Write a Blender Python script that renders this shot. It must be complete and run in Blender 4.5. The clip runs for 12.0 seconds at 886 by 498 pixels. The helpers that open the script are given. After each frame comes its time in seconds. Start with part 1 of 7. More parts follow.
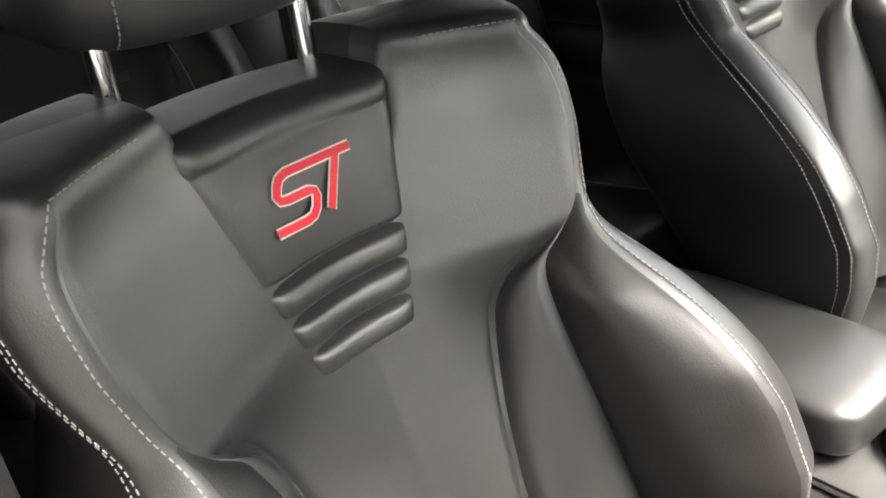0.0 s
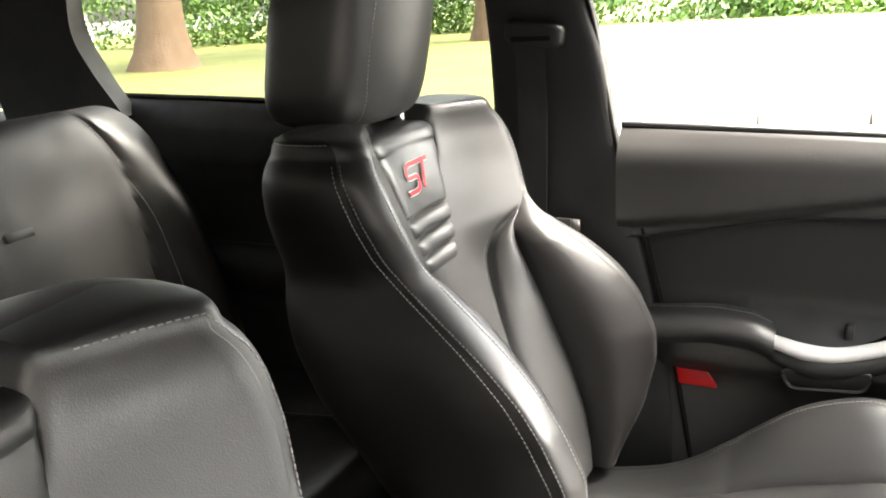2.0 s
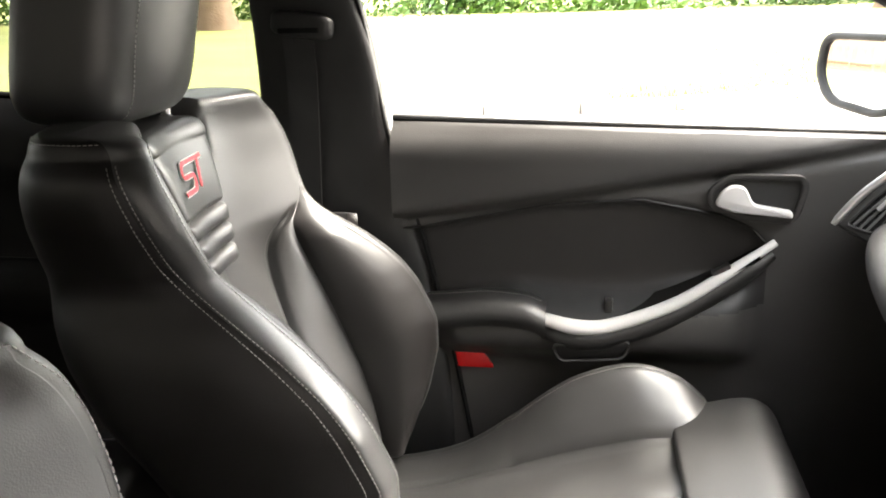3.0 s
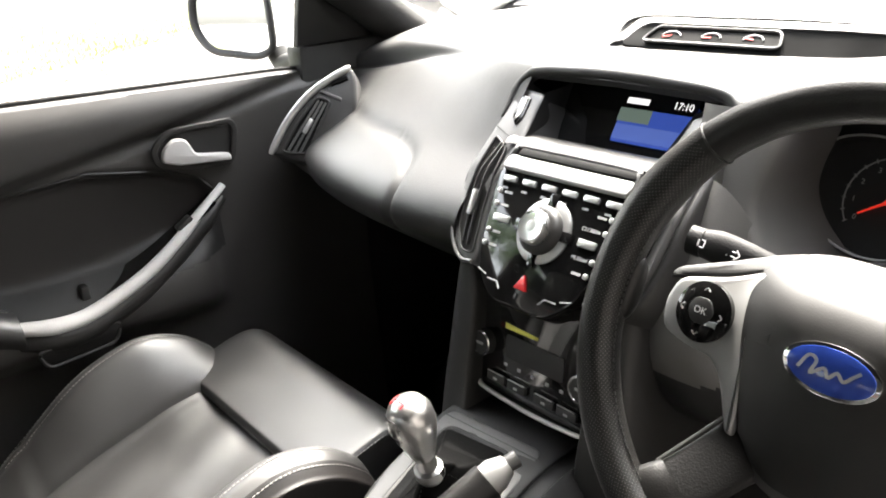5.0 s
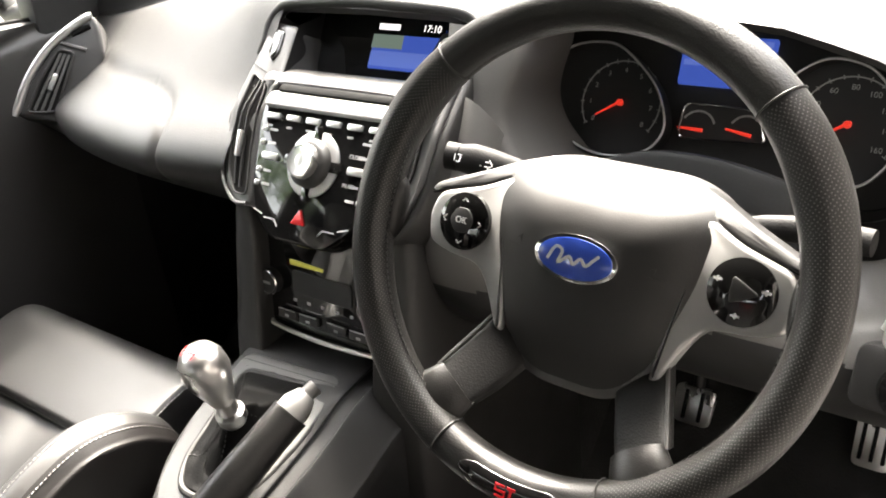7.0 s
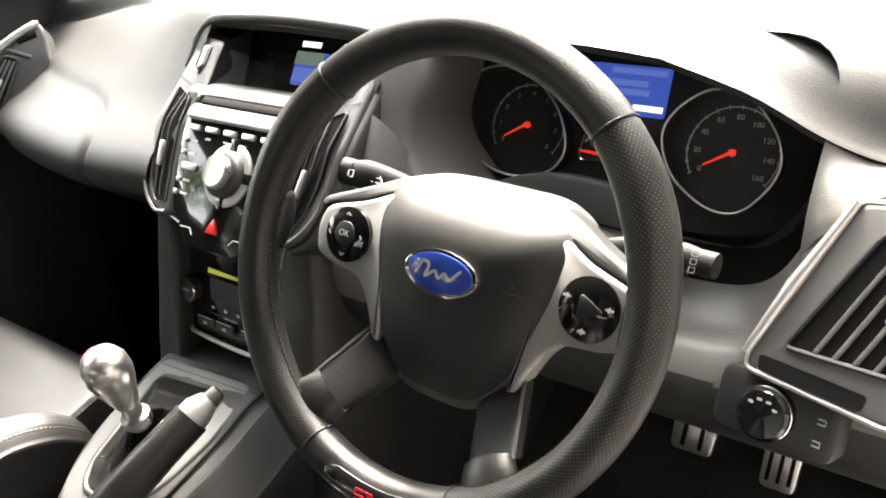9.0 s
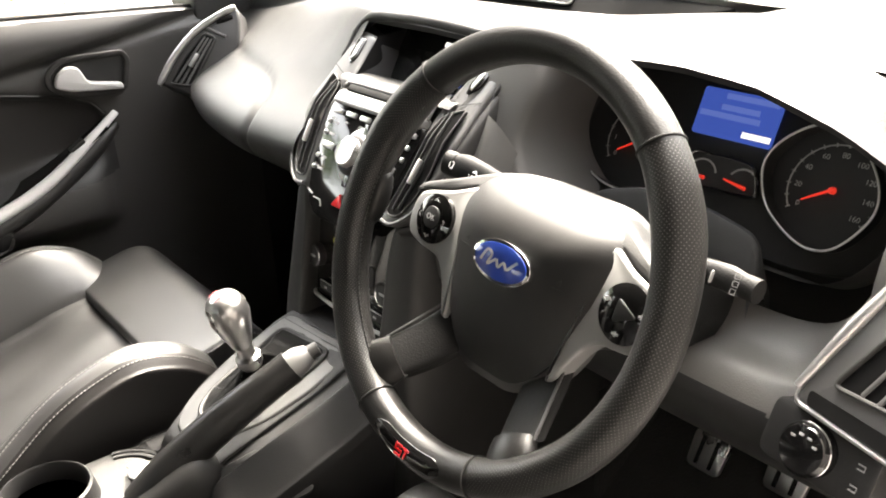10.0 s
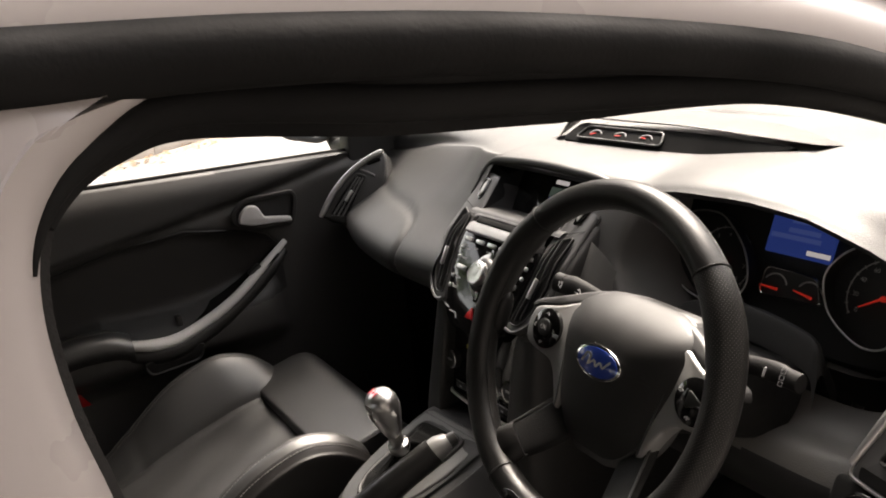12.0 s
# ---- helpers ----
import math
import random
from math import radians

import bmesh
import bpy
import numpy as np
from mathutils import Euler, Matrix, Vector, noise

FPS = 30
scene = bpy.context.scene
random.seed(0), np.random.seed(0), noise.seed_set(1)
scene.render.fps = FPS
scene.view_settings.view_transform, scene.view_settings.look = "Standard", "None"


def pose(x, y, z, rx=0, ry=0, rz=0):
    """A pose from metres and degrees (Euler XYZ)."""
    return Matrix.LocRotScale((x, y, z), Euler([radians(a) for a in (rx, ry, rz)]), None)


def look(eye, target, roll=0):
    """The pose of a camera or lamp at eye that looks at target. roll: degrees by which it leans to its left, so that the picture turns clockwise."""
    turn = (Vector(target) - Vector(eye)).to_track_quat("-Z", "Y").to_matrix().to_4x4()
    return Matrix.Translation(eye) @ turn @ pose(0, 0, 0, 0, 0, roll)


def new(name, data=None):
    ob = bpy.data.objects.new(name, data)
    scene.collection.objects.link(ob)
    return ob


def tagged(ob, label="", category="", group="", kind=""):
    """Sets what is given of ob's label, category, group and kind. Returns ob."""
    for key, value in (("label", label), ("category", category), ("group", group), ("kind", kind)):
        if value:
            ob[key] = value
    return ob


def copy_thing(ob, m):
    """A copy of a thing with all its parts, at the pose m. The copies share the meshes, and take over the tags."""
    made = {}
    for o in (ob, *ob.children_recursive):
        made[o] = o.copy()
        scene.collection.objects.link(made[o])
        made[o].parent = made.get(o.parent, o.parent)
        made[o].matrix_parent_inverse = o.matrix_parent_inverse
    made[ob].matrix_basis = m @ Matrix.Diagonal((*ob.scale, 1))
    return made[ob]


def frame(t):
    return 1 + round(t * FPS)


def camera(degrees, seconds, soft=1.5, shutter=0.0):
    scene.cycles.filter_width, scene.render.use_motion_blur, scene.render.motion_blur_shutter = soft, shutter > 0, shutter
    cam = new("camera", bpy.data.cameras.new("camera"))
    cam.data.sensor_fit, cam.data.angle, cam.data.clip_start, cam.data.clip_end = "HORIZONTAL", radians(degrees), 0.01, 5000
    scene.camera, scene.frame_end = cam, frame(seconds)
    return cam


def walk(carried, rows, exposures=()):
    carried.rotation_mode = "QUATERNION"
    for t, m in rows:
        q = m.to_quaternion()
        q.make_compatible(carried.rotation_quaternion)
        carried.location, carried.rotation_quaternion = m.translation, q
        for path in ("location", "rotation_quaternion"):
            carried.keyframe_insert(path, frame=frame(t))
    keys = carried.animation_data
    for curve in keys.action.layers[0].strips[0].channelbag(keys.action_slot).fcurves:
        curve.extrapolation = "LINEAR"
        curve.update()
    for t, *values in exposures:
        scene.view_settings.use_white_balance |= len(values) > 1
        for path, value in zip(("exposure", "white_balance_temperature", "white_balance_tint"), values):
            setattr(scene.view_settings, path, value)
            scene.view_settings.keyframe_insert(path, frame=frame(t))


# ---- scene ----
cam = camera(55.3, 12.0, soft=1.9)
PATH = [
    (0, (0.702, -0.059, 1.215), (-0.366, -1.497, 0.325), -8.1),
    (0.5, (0.695, -0.114, 1.242), (-0.466, -1.61, 0.598), -5.8),
    (1, (0.655, -0.111, 1.265), (-0.591, -1.584, 0.736), -5.3),
    (1.5, (0.63, -0.126, 1.269), (-0.805, -1.42, 0.756), -4.5),
    (2, (0.62, -0.167, 1.26), (-1.073, -1.068, 0.691), -3.6),
    (2.5, (0.622, -0.238, 1.261), (-1.213, -0.758, 0.659), -2.8),
    (3, (0.626, -0.236, 1.263), (-1.251, -0.552, 0.651), -1.4),
    (3.5, (0.633, -0.246, 1.267), (-1.266, -0.292, 0.642), -1.6),
    (3.7, (0.625, -0.25, 1.265), (-1.267, -0.116, 0.633), -1.7),
    (5.3, (0.598, -0.503, 1.234), (-0.781, 0.743, 0.495), -4.1),
    (5.5, (0.599, -0.503, 1.236), (-0.738, 0.774, 0.474), -4.4),
    (6, (0.613, -0.493, 1.232), (-0.636, 0.834, 0.409), -4.2),
    (6.5, (0.627, -0.487, 1.239), (-0.547, 0.888, 0.383), -4.7),
    (7, (0.628, -0.48, 1.237), (-0.469, 0.939, 0.353), -5.4),
    (7.5, (0.638, -0.474, 1.24), (-0.391, 0.955, 0.292), -5.9),
    (7.7, (0.642, -0.473, 1.237), (-0.362, 0.958, 0.267), -6.0),
    (9.3, (0.744, -0.437, 1.239), (-0.413, 0.97, 0.414), -2.1),
    (9.5, (0.765, -0.432, 1.233), (-0.462, 0.917, 0.411), -1.1),
    (10, (0.824, -0.428, 1.245), (-0.585, 0.733, 0.428), -0.9),
    (10.5, (0.862, -0.442, 1.255), (-0.646, 0.628, 0.494), -2.4),
    (11, (0.897, -0.5, 1.277), (-0.623, 0.618, 0.614), -4.3),
    (11.5, (0.94, -0.528, 1.297), (-0.587, 0.615, 0.695), -5.5),
    (12, (0.99, -0.532, 1.331), (-0.662, 0.44, 0.759), -5.2),
]
walk(cam, [(t, look(e, g, r)) for t, e, g, r in PATH],
     exposures=[(0.0, 4.30, 7100, 10), (0.8, 4.50, 7100, 10), (2.0, 4.65, 7100, 10), (3.7, 4.45, 7200, 10), (5.3, 4.15, 6900, 10), (6.5, 4.45, 7200, 11), (9.5, 4.40, 7300, 11), (10.5, 4.25, 7400, 11), (11.0, 3.30, 7300, 11), (11.5, 2.65, 6700, 11), (12.0, 2.45, 7500, 15)])

# ---------------------------------------------------------------- daylight
SUN_EL, SUN_AZ = radians(54), radians(-32)
world = bpy.data.worlds.new("overcast_sky")
scene.world = world
world.use_nodes = True
wn = world.node_tree
sky = wn.nodes.new("ShaderNodeTexSky")
sky.sky_type = "NISHITA"
sky.sun_disc = False
sky.sun_elevation, sky.sun_rotation = SUN_EL, SUN_AZ
sky.air_density, sky.dust_density, sky.ozone_density = 1.0, 4.0, 1.0
pale = wn.nodes.new("ShaderNodeHueSaturation")
pale.inputs["Saturation"].default_value = 0.35
wn.links.new(sky.outputs[0], pale.inputs["Color"])
wn.links.new(pale.outputs[0], wn.nodes["Background"].inputs[0])
wn.nodes["Background"].inputs[1].default_value = 0.15
lamp = bpy.data.lights.new("sun", "SUN")
lamp.energy, lamp.angle, lamp.color = 2.0, radians(26), (1.0, 0.98, 0.95)
sun = new("sun", lamp)
sun_dir = Vector((math.sin(SUN_AZ) * math.cos(SUN_EL), math.cos(SUN_AZ) * math.cos(SUN_EL), math.sin(SUN_EL)))
sun.matrix_world = look(sun_dir * 30, (0, 0, 0))


# ---------------------------------------------------------------- materials
def material(name, colour, rough=0.5, metal=0.0, spec=0.5, vary=0.25, grain=0.0, grain_size=0.002,
             mottle=0.15, mottle_size=0.12, kind="noise", coat=0.0, emit=None, strength=1.0, sheen=0.0):
    m = bpy.data.materials.new(name)
    m.use_nodes = True
    nt = m.node_tree
    b = nt.nodes["Principled BSDF"]
    b.inputs["Metallic"].default_value = metal
    b.inputs["Specular IOR Level"].default_value = spec
    b.inputs["Coat Weight"].default_value = coat
    b.inputs["Sheen Weight"].default_value = sheen
    co = nt.nodes.new("ShaderNodeTexCoord")
    big = nt.nodes.new("ShaderNodeTexNoise")
    big.inputs["Scale"].default_value = 1 / mottle_size
    big.inputs["Detail"].default_value = 5
    nt.links.new(co.outputs["Object"], big.inputs["Vector"])
    mix = nt.nodes.new("ShaderNodeMix")
    mix.data_type = "RGBA"
    mix.inputs[6].default_value = (*[c * (1 - mottle) for c in colour], 1)
    mix.inputs[7].default_value = (*[min(1, c * (1 + mottle)) for c in colour], 1)
    nt.links.new(big.outputs[0], mix.inputs[0])
    nt.links.new(mix.outputs[2], b.inputs["Base Color"])
    ramp = nt.nodes.new("ShaderNodeMapRange")
    ramp.inputs["From Min"].default_value, ramp.inputs["From Max"].default_value = 0.3, 0.7
    ramp.inputs["To Min"].default_value = rough * (1 - vary)
    ramp.inputs["To Max"].default_value = min(1, rough * (1 + vary))
    nt.links.new(big.outputs[0], ramp.inputs[0])
    nt.links.new(ramp.outputs[0], b.inputs["Roughness"])
    if grain:
        if kind == "noise":
            fine = nt.nodes.new("ShaderNodeTexNoise")
            fine.inputs["Detail"].default_value = 3
            out = fine.outputs[0]
        else:
            fine = nt.nodes.new("ShaderNodeTexVoronoi")
            if kind == "holes":
                fine.inputs["Randomness"].default_value = 0.0
            out = fine.outputs["Distance"]
        fine.inputs["Scale"].default_value = 1 / grain_size
        nt.links.new(co.outputs["Object"], fine.inputs["Vector"])
        if kind == "holes":
            pin = nt.nodes.new("ShaderNodeMapRange")
            pin.inputs["From Max"].default_value = 0.26
            nt.links.new(out, pin.inputs[0])
            out = pin.outputs[0]
        bump = nt.nodes.new("ShaderNodeBump")
        bump.inputs["Strength"].default_value = grain
        bump.inputs["Distance"].default_value = grain_size * 0.4
        nt.links.new(out, bump.inputs["Height"])
        nt.links.new(bump.outputs[0], b.inputs["Normal"])
    if emit:
        b.inputs["Emission Color"].default_value = (*emit, 1)
        b.inputs["Emission Strength"].default_value = strength
    return m


LEATHER = material("black_leather", (0.0122, 0.012, 0.012), 0.45, vary=0.12, grain=0.18, grain_size=0.0014, kind="cells", spec=1.0)
LEATHER_SIDE = material("black_side_leather", (0.010, 0.0088, 0.0085), 0.48, grain=0.2, grain_size=0.0015, kind="cells", spec=0.45)
STITCH = material("pale_grey_thread", (0.32, 0.31, 0.30), 0.7)
RED_EMB = material("red_embroidery", (0.62, 0.02, 0.035), 0.6, grain=0.6, grain_size=0.0012)
SILVER_EMB = material("silver_thread", (0.62, 0.60, 0.57), 0.5)
CHROME = material("chrome", (0.82, 0.82, 0.82), 0.10, metal=1.0)
SPOKE_SILVER = material("satin_silver_spoke", (0.25, 0.25, 0.247), 0.40, metal=0.5, grain=0.1, grain_size=0.0008)
SATIN = material("satin_silver_plastic", (0.55, 0.55, 0.54), 0.36, metal=0.8, grain=0.1, grain_size=0.0008)
# dash plastic in a lighter copy, for parts that window light should reach
DASH_LIT = material("lit_tone_dash_plastic", (0.100, 0.096, 0.091), 0.5, grain=0.22, grain_size=0.0016, kind="cells", mottle=0.08, mottle_size=0.3)
LOWER_SPOKE = material("lower_spoke_black", (0.007, 0.007, 0.007), 0.6, spec=0.2, grain=0.3, grain_size=0.0016, kind="cells")
SOFT = material("soft_touch_dash_plastic", (0.030, 0.0296, 0.0290), 0.46, grain=0.25, grain_size=0.0016, kind="cells", mottle=0.08, mottle_size=0.3)
HARD = material("charcoal_hard_plastic", (0.018, 0.0176, 0.017), 0.48, grain=0.14, grain_size=0.0012, kind="cells", mottle=0.08)
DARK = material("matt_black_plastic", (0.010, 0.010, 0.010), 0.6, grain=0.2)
PIANO = material("piano_black", (0.006, 0.006, 0.006), 0.06, spec=0.5, vary=0.5, coat=0.3)
RUBBER = material("black_rubber", (0.005, 0.005, 0.005), 0.8, spec=0.2, grain=0.2, grain_size=0.003)
CARPET = material("black_carpet", (0.011, 0.011, 0.011), 0.95, grain=1.0, grain_size=0.004, sheen=0.2)
CLOTH = material("charcoal_headlining", (0.014, 0.0135, 0.0135), 0.95, grain=0.6, grain_size=0.002)
PAINT = material("white_car_paint", (0.36, 0.33, 0.32), 0.30, coat=0.3, mottle=0.02)
RIM_PERF = material("perforated_rim_leather", (0.008, 0.0077, 0.0075), 0.36, spec=0.35, grain=0.2, grain_size=0.0014, kind="cells")
RIM_TOP = material("smooth_rim_leather", (0.009, 0.0088, 0.0087), 0.36, spec=0.4, grain=0.25, grain_size=0.0015, kind="cells", mottle=0.3, mottle_size=0.05)
PERF_DOT = material("pale_perforation", (0.075, 0.073, 0.070), 0.6)
ALLOY = material("brushed_alloy", (0.66, 0.65, 0.64), 0.30, metal=1.0)
GUNMETAL = material("dark_spoke_plastic", (0.07, 0.07, 0.07), 0.35, metal=0.3)
BLUE = material("blue_enamel", (0.02, 0.05, 0.28), 0.15, coat=0.8, mottle=0.05)
RED = material("red_plastic", (0.55, 0.015, 0.02), 0.25, coat=0.3)
RED_LIT = material("red_lit_needle", (0.6, 0.03, 0.02), 0.4, emit=(0.9, 0.05, 0.03), strength=0.03)
WHITE_MARK = material("white_print", (0.75, 0.75, 0.75), 0.5)
GREY_MARK = material("grey_print", (0.35, 0.35, 0.35), 0.5)
SCREEN = material("lit_blue_screen", (0.01, 0.02, 0.08), 0.1, emit=(0.05, 0.11, 0.55), strength=0.038)
SCREEN_PALE = material("lit_pale_blue_rows", (0.02, 0.04, 0.1), 0.1, emit=(0.11, 0.18, 0.62), strength=0.04)
SCREEN_GREEN = material("lit_olive_tab", (0.02, 0.03, 0.03), 0.1, emit=(0.13, 0.18, 0.16), strength=0.05)
SCREEN_TEXT = material("lit_white_text", (0.3, 0.3, 0.3), 0.2, emit=(0.9, 0.9, 0.95), strength=0.07)
DIAL_FACE = material("dark_dial_face", (0.012, 0.012, 0.013), 0.45, grain=0.1)
REFLECTOR = material("red_reflector", (0.55, 0.01, 0.012), 0.15, coat=0.6)
YELLOW = material("yellow_sticker", (0.62, 0.6, 0.12), 0.4)
BELT = material("woven_belt_webbing", (0.018, 0.018, 0.018), 0.8, grain=0.8, grain_size=0.0015)
RIBBED = material("ribbed_floor_mat", (0.014, 0.014, 0.014), 0.8, grain=0.4)
SEAL_GREY = material("grey_seal_rubber", (0.30, 0.30, 0.285), 0.35)
STACK_GREY = material("silver_grey_stack_plastic", (0.10, 0.099, 0.098), 0.40, metal=0.35, grain=0.08, grain_size=0.001)
PULL_SILVER = material("satin_silver_pull_paint", (0.50, 0.495, 0.485), 0.45, metal=0.1, grain=0.05)
GAITER = material("soft_black_gaiter_leather", (0.002, 0.002, 0.002), 0.6, spec=0.08, grain=0.3, grain_size=0.002, kind="cells")
GREY_SATIN = material("grey_satin_plastic", (0.060, 0.060, 0.060), 0.45, metal=0.2)
DOOR_TRIM = material("door_soft_trim", (0.044, 0.0425, 0.041), 0.44, grain=0.25, grain_size=0.0016, kind="cells", mottle=0.08, mottle_size=0.3)
HUB_SKIN = material("grained_airbag_skin", (0.013, 0.0127, 0.0125), 0.48, spec=0.38, grain=0.12, grain_size=0.0012, kind="cells", mottle=0.08)
CONSOLE_SKIN = material("dark_console_plastic", (0.0098, 0.0098, 0.010), 0.5, spec=0.3, grain=0.2, grain_size=0.0014, kind="cells", mottle=0.08)
# near-black that stands for deep shade in vents, slots and wells
PIT_SHADE = material("recess_shade_black", (0.004, 0.004, 0.004), 0.8, spec=0.1)
MIRROR = material("mirror_glass", (0.9, 0.9, 0.9), 0.02, metal=1.0, vary=0.0, mottle=0.0)


def glass(name, tint):
    m = bpy.data.materials.new(name)
    m.use_nodes = True
    nt = m.node_tree
    nt.nodes.remove(nt.nodes["Principled BSDF"])
    clear, shine = nt.nodes.new("ShaderNodeBsdfTransparent"), nt.nodes.new("ShaderNodeBsdfGlossy")
    clear.inputs[0].default_value = (*tint, 1)
    shine.inputs["Roughness"].default_value = 0.02
    fres, mix = nt.nodes.new("ShaderNodeFresnel"), nt.nodes.new("ShaderNodeMixShader")
    fres.inputs[0].default_value = 1.25
    nt.links.new(fres.outputs[0], mix.inputs[0])
    nt.links.new(clear.outputs[0], mix.inputs[1])
    nt.links.new(shine.outputs[0], mix.inputs[2])
    nt.links.new(mix.outputs[0], nt.nodes["Material Output"].inputs[0])
    return m


CLEAR = glass("clear_window_glass", (0.93, 0.95, 0.94))
PRIVACY = glass("tinted_rear_glass", (0.28, 0.29, 0.27))

from mathutils.bvhtree import BVHTree

# ---------------------------------------------------------------- building tools
def thing(name, at=(0, 0, 0), label="", category="", group="", kind=""):
    ob = new(name)
    ob.location = at
    ob.empty_display_size = 0.05
    return tagged(ob, label, category, group, kind)


def finish(bm, name, mat, smooth=True, angle=40):
    bmesh.ops.recalc_face_normals(bm, faces=bm.faces)
    me = bpy.data.meshes.new(name)
    bm.to_mesh(me)
    bm.free()
    me.materials.append(mat)
    if smooth:
        me.polygons.foreach_set("use_smooth", [True] * len(me.polygons))
        me.set_sharp_from_angle(angle=radians(angle))
    return me


def part(name, bm, mat, parent=None, label="", smooth=True, angle=40, at=None):
    ob = new(name, finish(bm, name, mat, smooth, angle))
    if parent:
        ob.parent = parent
    if at is not None:
        ob.matrix_local = at if isinstance(at, Matrix) else Matrix.Translation(at)
    return tagged(ob, label) if label else ob


def whole(name, bm, mat, label, category, kind="", group="", smooth=True, angle=40):
    return tagged(new(name, finish(bm, name, mat, smooth, angle)), label, category, group, kind)


def spline(points, n, closed=False):
    """n points along a smooth curve through the given ones, evenly by index."""
    p = np.asarray(points, float)
    k = len(p)
    t = np.linspace(0, k if closed else k - 1, n, endpoint=not closed)
    i = np.minimum(t.astype(int), k - 1 if closed else k - 2)
    f = (t - i).reshape((-1,) + (1,) * (p.ndim - 1))
    def get(j):
        return p[j % k] if closed else p[np.clip(j, 0, k - 1)]
    a, b, c, d = get(i - 1), get(i), get(i + 1), get(i + 2)
    if not closed:
        a = np.where((i == 0).reshape(f.shape), 2 * b - c, a)
        d = np.where((i + 2 > k - 1).reshape(f.shape), 2 * c - b, d)
    return 0.5 * (2 * b + (c - a) * f + (2 * a - 5 * b + 4 * c - d) * f**2 + (3 * b - a - 3 * c + d) * f**3)


def net(ctrl, rows, cols, closed=False):
    """A fine net of points through a coarse one; closed: the columns join up."""
    c = spline(ctrl, rows)
    return np.stack([spline(r, cols, closed) for r in c])


def net_normals(p, closed=False):
    du = np.roll(p, -1, 1) - np.roll(p, 1, 1)
    if not closed:
        du[:, 0], du[:, -1] = p[:, 1] - p[:, 0], p[:, -1] - p[:, -2]
    n = np.cross(du, np.gradient(p, axis=0))
    return n / (np.linalg.norm(n, axis=2, keepdims=True) + 1e-9)


def net_bm(p, closed=False, cap=False, keep=None):
    bm = bmesh.new()
    r, c = p.shape[:2]
    v = [[bm.verts.new(p[i, j]) for j in range(c)] for i in range(r)]
    for i in range(r - 1):
        for j in range(c if closed else c - 1):
            if keep is None or keep[i, j]:
                bm.faces.new((v[i][j], v[i][(j + 1) % c], v[i + 1][(j + 1) % c], v[i + 1][j]))
    if cap:
        bm.faces.new(v[0][::-1])
        bm.faces.new(v[-1])
    bmesh.ops.delete(bm, geom=[x for x in bm.verts if not x.link_faces], context="VERTS")
    return bm


def thicken(bm, depth):
    """Gives an open sheet a thickness."""
    bmesh.ops.recalc_face_normals(bm, faces=bm.faces)
    bmesh.ops.solidify(bm, geom=bm.faces[:], thickness=depth)
    return bm


def tube(points, radius, sides=8, closed=False, flat=1.0, up=(0, 0, 1), taper=None):
    p = np.asarray(points, float)
    n = len(p)
    tan = np.roll(p, -1, 0) - np.roll(p, 1, 0)
    if not closed:
        tan[0], tan[-1] = p[1] - p[0], p[-1] - p[-2]
    bm = bmesh.new()
    rings = []
    for i in range(n):
        t = Vector(tan[i]).normalized()
        side = t.cross(Vector(up))
        side = side.normalized() if side.length > 1e-4 else t.orthogonal().normalized()
        nor = side.cross(t)
        rr = radius * (taper[i] if taper is not None else 1)
        rings.append([bm.verts.new(Vector(p[i]) + side * (rr * math.cos(a)) + nor * (rr * flat * math.sin(a)))
                      for a in [2 * math.pi * k / sides for k in range(sides)]])
    for i in range(n if closed else n - 1):
        a, b = rings[i], rings[(i + 1) % n]
        for k in range(sides):
            bm.faces.new((a[k], a[(k + 1) % sides], b[(k + 1) % sides], b[k]))
    if not closed:
        bm.faces.new(rings[0][::-1])
        bm.faces.new(rings[-1])
    return bm


def join(*bms):
    out = bmesh.new()
    for b in bms:
        me = bpy.data.meshes.new("tmp")
        b.to_mesh(me)
        b.free()
        out.from_mesh(me)
        bpy.data.meshes.remove(me)
    return out


def moved(bm, m):
    bmesh.ops.transform(bm, matrix=m, verts=bm.verts)
    return bm


def rbox(sx, sy, sz, r=0.004, seg=2, at=(0, 0, 0)):
    bm = bmesh.new()
    bmesh.ops.create_cube(bm, size=1)
    for v in bm.verts:
        v.co = Vector((v.co.x * sx, v.co.y * sy, v.co.z * sz))
    if r:
        bmesh.ops.bevel(bm, geom=bm.edges[:], offset=r, segments=seg, profile=0.5, affect="EDGES")
    return moved(bm, Matrix.Translation(at))


def slab(outline, depth, r=0.003, seg=2, centre=None):
    """A plate from an outline in x, y; its front lies at z = 0 and its back at -depth."""
    bm = bmesh.new()
    vs = [bm.verts.new((x, y, 0)) for x, y in outline]
    f = bm.faces.new(vs)
    if f.normal.z < 0 or f.calc_area() and sum((outline[i][0] * outline[(i + 1) % len(outline)][1] - outline[(i + 1) % len(outline)][0] * outline[i][1]) for i in range(len(outline))) < 0:
        f.normal_flip()
    ex = bmesh.ops.extrude_face_region(bm, geom=[f])
    for v in [g for g in ex["geom"] if isinstance(g, bmesh.types.BMVert)]:
        v.co.z -= depth
    bmesh.ops.recalc_face_normals(bm, faces=bm.faces)
    if r:
        top = [e for e in bm.edges if all(abs(v.co.z) < 1e-7 for v in e.verts)]
        bmesh.ops.bevel(bm, geom=top, offset=r, segments=seg, profile=0.5, affect="EDGES")
    return bm


